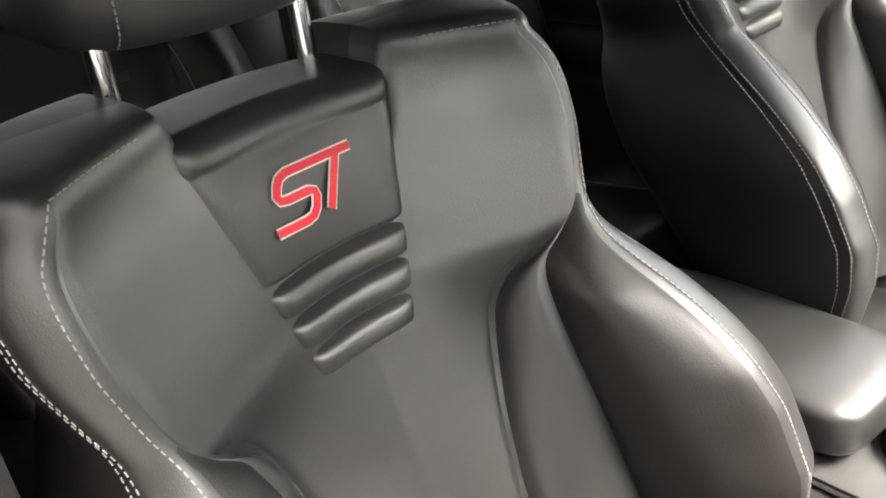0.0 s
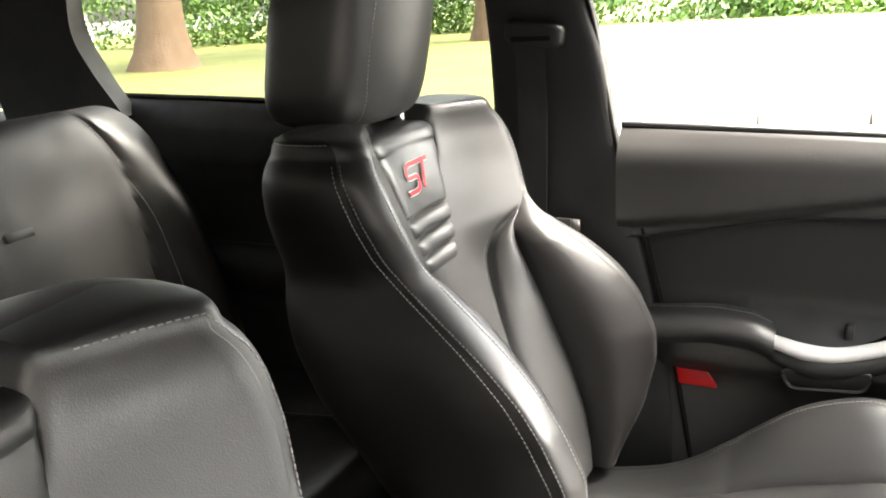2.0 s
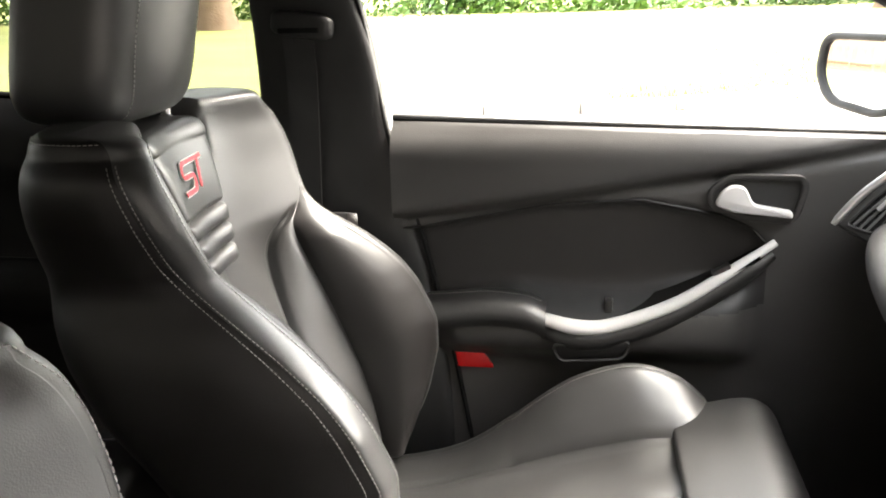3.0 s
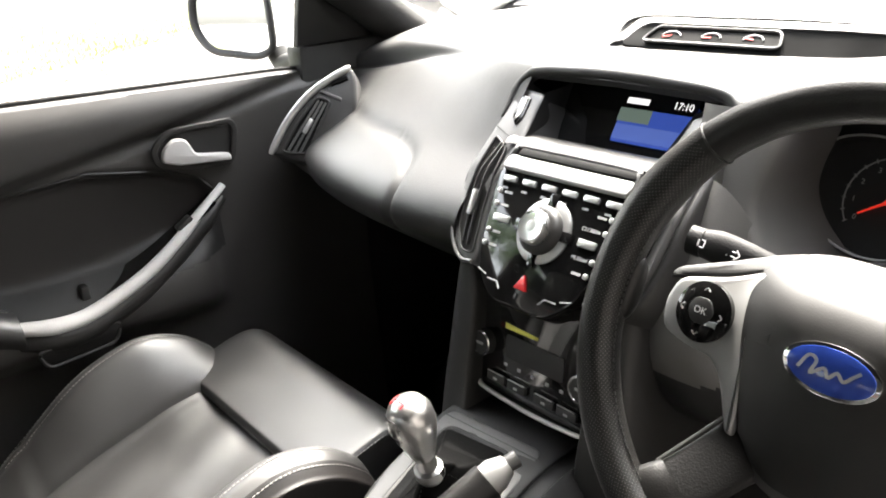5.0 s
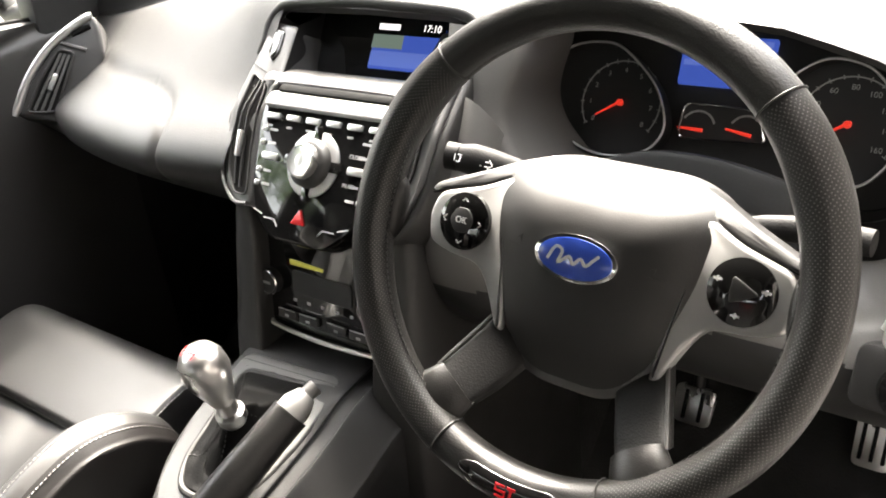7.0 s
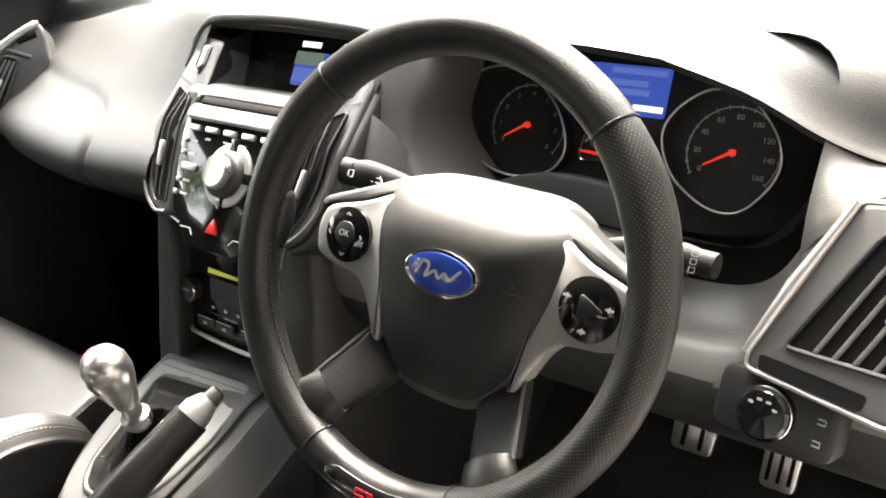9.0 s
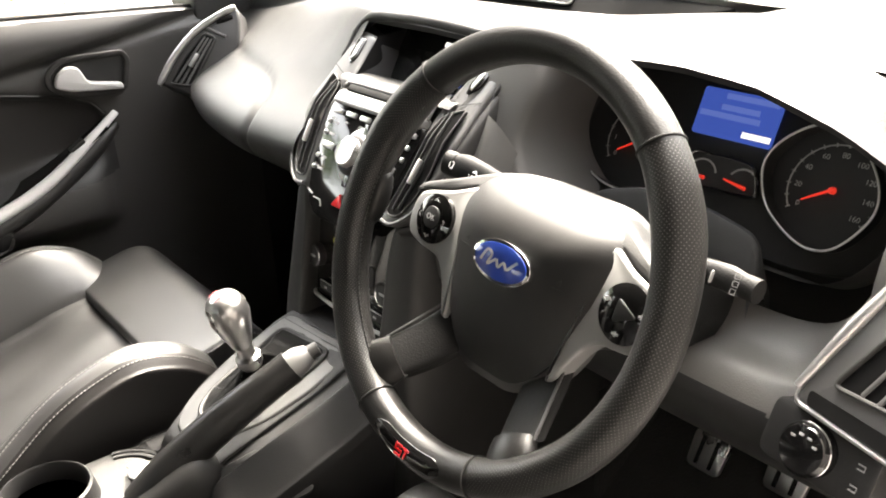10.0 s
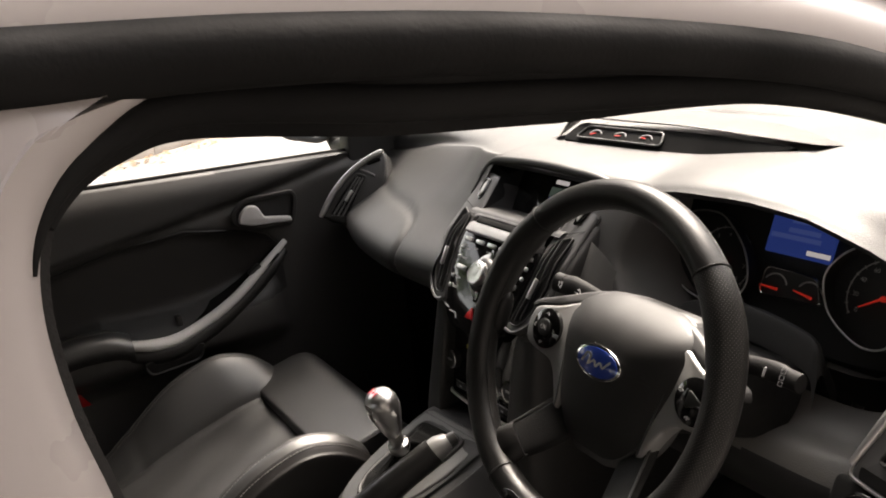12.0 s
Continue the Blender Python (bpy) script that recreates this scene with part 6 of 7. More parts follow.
# switch well behind the pull
well = [[Vector((-0.690 + 0.030 * f, y, z0 + 0.004 - 0.012 * f)) + FO for f in (0, 0.5, 1.0)] for y, z0 in ((-0.27, 0.738), (-0.2, 0.742), (-0.1, 0.772), (-0.02, 0.812), (0.04, 0.848))]
part("switch_well", net_bm(net(np.array(well), 30, 8)), PIANO, door, "gloss black switch strip")
part("window_switch", rbox(0.018, 0.030, 0.010, 0.003), HARD, door, "window switch", at=Matrix.Translation(Vector((-0.672, -0.015, 0.818)) + FO) @ pose(0, 0, 0, 32, 0, 0))
part("divider", rbox(0.022, 0.012, 0.022, 0.003), HARD, door, at=Matrix.Translation(Vector((-0.672, -0.185, 0.752)) + FO))
# pocket below the pull
pk = rounded([(-0.275, 0.692), (-0.150, 0.704), (-0.160, 0.672), (-0.262, 0.664)], 0.012)
part("grab_pocket", moved(slab([(y + 0.21, z - 0.68) for y, z in pk], 0.01, 0.002), frame_at(Vector((-0.642, -0.21, 0.680)) + FO, (0, 1, 0), (0.2, 0, 1))), DARK, door, "dark grab pocket")
part("pocket_rim", tube([Vector((-0.640, y, z)) + FO for y, z in pk], 0.003, 6, closed=True), HARD, door)
# inner handle in its recess
hz = thing("door_handle")
hz.parent = door
hz.matrix_local = frame_at(Vector((-0.684, 0.026, 0.930)) + FO, (0, 1, 0), (0, 0, 1))
bez = rounded([(-0.066, 0.010), (-0.040, 0.034), (0.066, 0.034), (0.074, 0.020), (0.062, -0.034), (-0.012, -0.030), (-0.062, -0.014)], 0.016, 6)
part("bezel", tube([(x, y, 0.002) for x, y in bez], 0.0052, 8, closed=True, flat=0.7, up=(0, 0, 1)), HARD, hz, "dark bezel")
part("recess", slab(bez, 0.004, 0), DARK, hz, "dark recess", at=(0, 0, -0.001))
lever_out = rounded([(-0.058, -0.010), (-0.052, 0.010), (-0.034, 0.024), (-0.014, 0.020), (-0.002, -0.006), (0.056, -0.016), (0.058, -0.028), (-0.030, -0.020)], 0.008, 5)
part("lever", slab(lever_out, 0.010, 0.004, 3), PULL_SILVER, hz, "bright silver lever", at=(0, 0, 0.014))
part("reflector", slab(rounded([(-0.035, 0.016), (0.014, 0.016), (0.034, -0.016), (-0.030, -0.016)], 0.004), 0.006, 0.001), REFLECTOR, door, "red reflector", at=frame_at(Vector((-0.697, -0.408, 0.634)) + FO, (0, 1, 0), (0, 0, 1)))
part("lower_line", tube([Vector((-0.694, -0.53, 0.664)) + FO, Vector((-0.694, -0.24, 0.660)) + FO], 0.003, 6), DARK, door)
# outer skin, window channel and glass
part("outer_skin", rbox(0.03, 0.90, 0.70, 0.01, 2, Vector((-0.80, -0.10, 0.66)) + FO), PAINT, door, "white painted skin")
part("belt_seal", tube([Vector((-0.722, y, belt(y) + 0.003)) + FO for y in np.linspace(-0.54, 0.26, 20)], 0.006, 8), RUBBER, door, "black rubber window seal")
gl = []
for f in np.linspace(0, 1, 10):
    a = Vector((-0.722 + 0.055 * f**1.5, -0.545 - 0.04 * f, 1.03 + 0.315 * f))
    b = Vector((-0.735 + 0.085 * f**1.2, 0.50 - 0.53 * f, 1.01 + 0.335 * f))
    gl.append([tuple(a.lerp(b, t)) for t in np.linspace(0, 1, 12)])
win = part("window_glass", net_bm(np.array(gl)), CLEAR, door, "clear side window", at=FO)
win.visible_shadow = False
tri = [Vector((-0.728, 0.245, 1.014)), Vector((-0.728, 0.43, 0.995)), Vector((-0.712, 0.40, 1.10)), Vector((-0.716, 0.262, 1.165))]
part("mirror_corner", moved(slab(rounded([(q.y - 0.25, q.z - 1.06) for q in (tri[0], tri[1], tri[2], tri[3])], 0.012), 0.015, 0.004), frame_at(Vector((-0.712, 0.25, 1.06)) + FO, (0, 1, 0), (0.08, 0, 1))), DARK, door, "black mirror corner")

mirror = thing("door_mirror", (-0.79, 0.26, 0.99), "white door mirror with a black base", "door mirror")
MO = Vector((0.79, -0.26, -0.99))
mm = frame_at(Vector((-0.868, 0.210, 1.098)) + MO, (0.884, 0.467, 0), (0, 0.06, 1))
mo = rounded([(-0.085, 0.056), (0.080, 0.060), (0.086, -0.048), (0.050, -0.062), (-0.055, -0.052), (-0.088, -0.01)], 0.034, 7)
part("mirror_glass", slab([(x * 0.93, y * 0.92) for x, y in mo], 0.004, 0), MIRROR, mirror, "reflecting mirror glass", at=mm)
part("mirror_rim", tube([(x, y, 0.002) for x, y in mo], 0.007, 10, closed=True), DARK, mirror, "black rim", at=mm)
part("mirror_shell", dome([(x * 1.04, y * 1.06) for x, y in mo], 0.075, 0.0, 10, 2.2, 0.0), PAINT, mirror, "white painted shell", at=mm @ pose(0, 0, -0.004, 180, 0, 0) @ Matrix.Diagonal((1, -1, 1, 1)))
part("mirror_foot", tube([Vector(q) + MO for q in ((-0.82, 0.27, 1.04), (-0.80, 0.27, 1.02), (-0.735, 0.27, 1.03))], 0.024, 12, flat=0.8), DARK, mirror, "black foot")

# ---------------------------------------------------------------- rear door
rdoor = thing("car_door", (-0.70, -1.2, 0.32), "closed rear door with plain black trim", "car door")
RO = Vector((0.70, 1.2, -0.32))
rn = []
for y in np.linspace(-1.72, -0.745, 50):
    col = []
    top = np.interp(y, [-1.72, -1.3, -0.75], [1.092, 1.080, 1.055])
    for f in np.linspace(0, 1, 60):
        z = 0.33 + (top - 0.33) * f
        x = -0.700 + 0.016 * bump(z, 0.95, 1.2, 0.006) - 0.035 * max(0, (z - top + 0.05) / 0.05) ** 2 + 0.045 * bump(z, 0.68, 0.77, 0.008) * bump(y, -1.55, -0.6, 0.02) - 0.008 * bump(z, 0.79, 0.93, 0.005)
        col.append((x, y, z))
    col.append((-0.77, y, top + 0.004))
    rn.append(col)
part("trim_panel", net_bm(np.array(rn)), DARK, rdoor, "black rear trim", at=RO)
part("trim_line", tube([Vector((-0.700, y, 0.79)) + RO for y in np.linspace(-1.6, -0.8, 12)], 0.003, 6), DARK, rdoor)
part("outer_skin", rbox(0.03, 1.0, 0.72, 0.01, 2, Vector((-0.80, -1.22, 0.68)) + RO), PAINT, rdoor, "white painted skin")
rg = []
for f in np.linspace(0, 1, 8):
    rg.append([(-0.730 + 0.06 * f**1.4, -0.745 - 0.95 * t + 0.01 * f, 1.06 + 0.03 * t + 0.27 * f) for t in np.linspace(0, 1, 10)])
win = part("window_glass", net_bm(np.array(rg)), PRIVACY, rdoor, "dark tinted side window", at=RO)
part("belt_seal", tube([Vector((-0.735, y, np.interp(y, [-1.72, -1.3, -0.75], [1.098, 1.086, 1.061]))) + RO for y in np.linspace(-1.66, -0.76, 16)], 0.006, 8), RUBBER, rdoor, "black rubber window seal")

# ---------------------------------------------------------------- body shell
def pillar(name, path, w, d, mat, label, up=(0, 1, 0)):
    return whole(name, tube([tuple(q) for q in spline(np.array(path), 24)], w, 14, flat=d / w, up=up), mat, label, "pillar", "structure")


for sgn, tag in ((-1, "left"), (1, "right")):
    # windscreen pillars
    pillar(f"a_pillar_{tag}", [(sgn * 0.735, 0.66, 0.97), (sgn * 0.715, 0.50, 1.05), (sgn * 0.695, 0.37, 1.135), (sgn * 0.675, 0.26, 1.205), (sgn * 0.63, 0.08, 1.300), (sgn * 0.585, -0.08, 1.365)] if sgn < 0 else
           [(sgn * 0.735, 0.86, 1.03), (sgn * 0.715, 0.60, 1.14), (sgn * 0.690, 0.35, 1.235), (sgn * 0.668, 0.08, 1.315), (sgn * 0.655, -0.10, 1.345)], 0.040, 0.046, CLOTH, "dark cloth-covered windscreen pillar", (1, 0, 0))
    # roof side rail
    pillar(f"roof_rail_{tag}", [(sgn * 0.63, -0.05, 1.368), (sgn * 0.635, -0.5, 1.392), (sgn * 0.63, -1.0, 1.395), (sgn * 0.60, -1.7, 1.36)], 0.045, 0.035, CLOTH, "dark roof lining edge", (0, 0, 1))
    # C pillar, flaring down to the wheel arch
    cp = [[(sgn * 0.715, -1.60, 1.06), (sgn * 0.70, -1.72, 1.06), (sgn * 0.68, -1.93, 1.05)],
          [(sgn * 0.705, -1.655, 1.15), (sgn * 0.69, -1.76, 1.15), (sgn * 0.665, -1.93, 1.15)],
          [(sgn * 0.68, -1.675, 1.25), (sgn * 0.665, -1.77, 1.26), (sgn * 0.64, -1.92, 1.26)],
          [(sgn * 0.64, -1.62, 1.37), (sgn * 0.62, -1.76, 1.37), (sgn * 0.60, -1.92, 1.36)]]
    whole(f"c_pillar_{tag}", thicken(net_bm(net(np.array(cp), 24, 16)), 0.05), DARK, "black rear pillar trim", "pillar", "structure")
    whole(f"rear_quarter_{tag}", moved(rbox(0.08, 0.75, 0.80, 0.03, 3), Matrix.Translation((sgn * 0.70, -2.02, 0.665))), DARK, "black rear quarter trim", "wall", "structure")
    whole(f"sill_{tag}", moved(rbox(0.10, 2.5, 0.12, 0.02, 3), Matrix.Translation((sgn * 0.745, -0.55, 0.31))), DARK, "black door sill", "sill", "structure")
    whole(f"under_side_{tag}", moved(rbox(0.12, 4.0, 0.14, 0.03, 3), Matrix.Translation((sgn * 0.74, -0.4, 0.19))), DARK, "dark underbody side", "underbody", "structure")

# B pillar on the passenger side with belt
bp = [[(-0.720, -0.420, 0.34), (-0.690, -0.460, 0.34), (-0.690, -0.73, 0.34), (-0.715, -0.77, 0.34)],
      [(-0.722, -0.458, 0.70), (-0.692, -0.500, 0.70), (-0.690, -0.74, 0.70), (-0.715, -0.78, 0.70)],
      [(-0.725, -0.540, 1.00), (-0.700, -0.562, 1.00), (-0.698, -0.735, 1.00), (-0.72, -0.765, 1.00)],
      [(-0.715, -0.562, 1.15), (-0.690, -0.585, 1.15), (-0.688, -0.735, 1.15), (-0.71, -0.760, 1.15)],
      [(-0.690, -0.582, 1.26), (-0.665, -0.61, 1.26), (-0.662, -0.735, 1.26), (-0.685, -0.755, 1.26)],
      [(-0.645, -0.60, 1.38), (-0.62, -0.62, 1.38), (-0.62, -0.73, 1.38), (-0.64, -0.75, 1.38)]]
whole("b_pillar_left", thicken(net_bm(net(np.array(bp), 40, 20)), 0.03), DARK, "black centre pillar trim", "pillar", "structure")
seal = [(-0.700, -0.400, 0.38), (-0.700, -0.418, 0.50), (-0.700, -0.447, 0.66), (-0.702, -0.475, 0.78), (-0.705, -0.503, 0.886), (-0.707, -0.530, 0.96), (-0.709, -0.548, 1.02), (-0.705, -0.568, 1.137), (-0.688, -0.582, 1.233), (-0.64, -0.60, 1.34)]
whole("door_seal_left", tube([tuple(q) for q in spline(np.array(seal), 50)], 0.0042, 10), RUBBER, "black rubber door seal", "seal", "structure")

belt_ob = thing("seat_belt", (-0.68, -0.68, 0.60), "black webbing belt hanging on the centre pillar", "seat belt")
BO = Vector((0.68, 0.68, -0.60))
web = [[(-0.672, -0.700, 1.190), (-0.672, -0.650, 1.188)], [(-0.672, -0.698, 1.10), (-0.672, -0.648, 1.10)], [(-0.674, -0.705, 0.90), (-0.674, -0.655, 0.90)], [(-0.676, -0.715, 0.70), (-0.676, -0.665, 0.70)], [(-0.676, -0.72, 0.60), (-0.676, -0.67, 0.60)]]
part("webbing", thicken(net_bm(net(np.array(web), 30, 6)), 0.003), BELT, belt_ob, at=BO)
part("guide", moved(pillow(0.014, 0.050, 0.020, 0.5, 20, 10), Matrix.Translation(Vector((-0.668, -0.665, 1.198)) + BO) @ pose(0, 0, 0, -8, 0, 0)), DARK, belt_ob, "black belt guide")
part("guide_slot", rbox(0.006, 0.066, 0.008, 0.002), RUBBER, belt_ob, at=Matrix.Translation(Vector((-0.655, -0.668, 1.190)) + BO))
part("tongue", rbox(0.010, 0.040, 0.028, 0.005, 2), GUNMETAL, belt_ob, "grey metal tongue", at=Matrix.Translation(Vector((-0.668, -0.618, 0.886)) + BO))
part("tongue_plate", rbox(0.004, 0.018, 0.022, 0.002, 2), CHROME, belt_ob, at=Matrix.Translation(Vector((-0.664, -0.602, 0.890)) + BO))

# ceiling and roof
cei = [[(x, y, 1.395 - 0.10 * (abs(x) / 0.62) ** 4 * 0.4 - 0.03 * abs((y + 0.9) / 1.0) ** 2) for x in np.linspace(-0.62, 0.62, 12)] for y in np.linspace(-2.0, -0.02, 14)]
whole("ceiling", net_bm(np.array(cei)), CLOTH, "charcoal cloth headlining", "ceiling", "structure")
roof = [[(x, y, 1.455 - 0.05 * (abs(x) / 0.66) ** 4 - 0.03 * abs((y + 0.9) / 1.0) ** 2) for x in np.linspace(-0.66, 0.66, 12)] for y in np.linspace(-2.1, 0.02, 14)]
whole("windscreen_header", tube([(x, 0.0 - 0.06 * (x / 0.6) ** 2, 1.366 - 0.02 * (x / 0.6) ** 2) for x in np.linspace(-0.62, 0.66, 20)], 0.05, 14, flat=0.5), CLOTH, "dark headlining edge over the windscreen", "ceiling edge", "structure")
whole("roof", net_bm(np.array(roof)), PAINT, "white painted car roof", "roof", "structure")

# windscreen, rear window and bonnet
ws = np.array([[(x * (1 - 0.14 * f), 1.02 - 1.04 * f - 0.38 * (abs(x) / 0.7) ** 2 * (1 - 0.8 * f), 1.075 + 0.300 * f - 0.02 * (abs(x) / 0.7) ** 2) for x in np.linspace(-0.72, 0.72, 14)] for f in np.linspace(0, 1, 10)])
screen = whole("windscreen", net_bm(ws), CLEAR, "clear raked windscreen", "windscreen", "structure")
screen.visible_shadow = False
whole("windscreen_band", tube([(x, 1.03 - 0.38 * (abs(x) / 0.7) ** 2, 1.082 - 0.02 * (abs(x) / 0.7) ** 2) for x in np.linspace(-0.72, 0.72, 24)], 0.010, 8), RUBBER, "black windscreen lower edge", "seal", "structure")
bon = np.array([[(x, y, 1.065 - 0.05 * (abs(x) / 0.8) ** 3 - 0.10 * ((y - 1.05) / 0.95) ** 1.5) for x in np.linspace(-0.80, 0.80, 16)] for y in np.linspace(1.05, 2.0, 12)])
whole("bonnet", net_bm(bon), PAINT, "white painted bonnet", "bonnet", "structure")
whole("car_nose", moved(rbox(1.6, 0.12, 0.75, 0.05, 3), Matrix.Translation((0, 2.03, 0.57))), PAINT, "white front end", "bumper", "structure")
for sgn, tag in ((-1, "left"), (1, "right")):
    whole(f"wing_{tag}", moved(rbox(0.06, 1.5, 0.66, 0.02, 3), Matrix.Translation((sgn * 0.81, 1.25, 0.66))), PAINT, "white front wing", "wing", "structure")
rw = np.array([[(x * (1 - 0.1 * f), -2.36 + 0.34 * f, 1.05 + 0.29 * f) for x in np.linspace(-0.64, 0.64, 8)] for f in np.linspace(0, 1, 6)])
back = whole("rear_window", net_bm(rw), PRIVACY, "tinted rear window", "window", "structure")
for sgn, tag in ((-1, "left"), (1, "right")):
    qg = whole(f"quarter_window_{tag}", net_bm(np.array([[(sgn * (0.70 - 0.06 * f), y, 1.07 + 0.26 * f) for y in (-2.33 + 0.30 * f, -2.1, -1.93)] for f in np.linspace(0, 1, 5)])), PRIVACY, "tinted quarter window", "window", "structure")
whole("tailgate", moved(rbox(1.40, 0.10, 0.78, 0.03, 3), Matrix.Translation((0, -2.38, 0.66))), DARK, "tailgate trim", "wall", "structure")
whole("tailgate_ledge", moved(rbox(1.30, 0.10, 0.030, 0.012, 3), Matrix.Translation((0, -2.30, 1.06))), PAINT, "pale ledge under the rear window", "ledge", "structure")
whole("parcel_shelf", moved(rbox(1.24, 0.62, 0.025, 0.008, 3), Matrix.Translation((0, -1.97, 1.005))), CARPET, "black parcel shelf", "shelf", "structure")
wiper = thing("rear_wiper", (-0.2, -2.30, 1.08), "black rear window wiper", "wiper")
part("arm", tube([(-0.30, 0, -0.004), (-0.05, 0, 0.022), (0.20, 0.0, 0.006)], 0.012, 8, taper=[0.4, 1.0, 0.8]), DARK, wiper)

# driver's door opening, door swung away: painted flange, drip band and rubber seal
OPEN = spline(np.array([(0.735, -0.47, 0.42), (0.742, -0.482, 0.7), (0.742, -0.492, 0.95), (0.737, -0.505, 1.15), (0.735, -0.5155, 1.222), (0.734, -0.516, 1.2603), (0.731, -0.507, 1.283), (0.726, -0.488, 1.298), (0.719, -0.455, 1.305), (0.716, -0.38, 1.2945), (0.715, -0.3, 1.287), (0.716, -0.18, 1.274), (0.718, -0.07, 1.247), (0.726, 0.1, 1.189), (0.736, 0.32, 1.115), (0.748, 0.55, 1.02), (0.755, 0.66, 0.93), (0.755, 0.68, 0.75), (0.745, 0.62, 0.45)]), 120)


def offset_line(path, out, dx):
    t = np.gradient(path, axis=0)
    n = np.stack([np.zeros(len(path)), -t[:, 2], t[:, 1]], 1)
    n /= np.linalg.norm(n, axis=1, keepdims=True)
    if n[60, 2] < 0:
        n = -n
    q = path + n * out
    q[:, 0] += dx
    return q


def strip(name, offs, mat, label, a=0, b=None, fade_in=0, fade_out=0):
    g = np.array([offset_line(OPEN, o, dx) for o, dx in offs])[:, a:b]
    n = g.shape[1]
    ramp = np.ones(n)
    if fade_in:
        ramp = np.minimum(ramp, np.arange(n) / fade_in)
    if fade_out:
        ramp = np.minimum(ramp, np.arange(n)[::-1] / fade_out)
    ramp = ramp[None, :, None] * 0.99 + 0.01
    g = g[:1] + (g - g[:1]) * ramp
    return whole(name, thicken(net_bm(g), 0.003), mat, label, "door frame", "structure")


whole("door_seal_right", tube([tuple(q) for q in offset_line(OPEN, 0.000, -0.004)[34:]], 0.0078, 12, taper=np.interp(range(86), [0, 20], [0.15, 1.0])), RUBBER, "black rubber door seal", "seal", "structure")
strip("frame_trim", [(-0.001, -0.006), (-0.010, -0.012), (-0.011, -0.025), (0.004, -0.050)], RUBBER, "dark inner frame trim", 38, 79, 16, 12)
strip("pillar_inner_trim", [(-0.002, -0.008), (0.002, -0.03), (0.010, -0.06)], CLOTH, "dark inner pillar trim", 0, 51)
strip("frame_trim_front", [(0.0, -0.004), (0.004, -0.02), (0.012, -0.045)], CLOTH, "dark inner frame trim", 66)
strip("frame_flange", [(-0.002, -0.006), (0.003, 0.001), (0.014, 0.006)], PAINT, "painted door frame flange", 0, 60, 0, 16)
strip("frame_channel", [(0.004, -0.002), (0.009, 0.002), (0.016, 0.005)], RUBBER, "dark door frame channel", 46, None, 16)
whole("frame_bead", tube([tuple(q) for q in offset_line(OPEN, 0.0115, 0.0045)[48:]], 0.0016, 8, taper=np.interp(range(72), [0, 14], [0.05, 1.0])), SEAL_GREY, "thin grey bead round the door frame", "seal", "structure")
n_b = 40
# painted centre pillar outside the seal, drip band and roof edge above
pil = np.array([[q for q in offset_line(OPEN, o, dx)[2:n_b]] for o, dx in ((0.010, 0.004), (0.020, 0.010), (0.028, 0.011))])
pil[:, :, 2] = np.minimum(pil[:, :, 2], 1.317)
whole("pillar_paint", thicken(net_bm(pil), 0.003), PAINT, "painted centre pillar face", "pillar", "structure")
pil = np.array([[q for q in offset_line(OPEN, o, dx)[2:31]] for o, dx in ((0.029, 0.013), (0.045, 0.026), (0.12, 0.030), (0.20, 0.026))])
whole("pillar_cover", thicken(net_bm(pil), 0.003), DARK, "black outer pillar cover", "pillar", "structure")
BAND = spline(np.array([(0.722, -0.95, 1.333), (0.722, -0.72, 1.328), (0.722, -0.515, 1.3225), (0.72, -0.42, 1.319), (0.718, -0.309, 1.309), (0.72, -0.18, 1.29), (0.722, -0.082, 1.266), (0.732, 0.1, 1.21), (0.744, 0.34, 1.12), (0.758, 0.6, 1.008)]), 60)
whole("drip_band", tube([tuple(q) for q in BAND], 0.0125, 12), RUBBER, "black rubber drip band", "seal", "structure")
edge = [[q + np.array((dx, 0, dz)) for q in BAND] for dx, dz in ((0.006, 0.0105), (0.004, 0.022), (-0.01, 0.040), (-0.04, 0.062), (-0.10, 0.085))]
whole("roof_edge", thicken(net_bm(np.array(edge)), 0.003), PAINT, "painted roof edge", "roof", "structure")
whole("upper_pillar_right", thicken(net_bm(np.array([[(0.71, -0.53, 0.4), (0.70, -0.72, 0.4)], [(0.71, -0.53, 1.0), (0.70, -0.74, 1.0)], [(0.69, -0.53, 1.32), (0.67, -0.74, 1.32)]])), 0.02), DARK, "black centre pillar trim", "pillar", "structure")
rs = np.array([[(0.72, y, z) for y in np.linspace(-1.75, -0.74, 6)] for z in (0.33, 1.08)])
whole("rear_wall_right", thicken(net_bm(rs), 0.05), HARD, "black rear door trim", "wall", "structure")
whole("rear_side_window_right", net_bm(np.array([[(0.73 - 0.06 * f, y, 1.08 + 0.26 * f) for y in np.linspace(-1.66, -0.75, 6)] for f in np.linspace(0, 1, 4)])), PRIVACY, "tinted rear side window", "window", "structure")

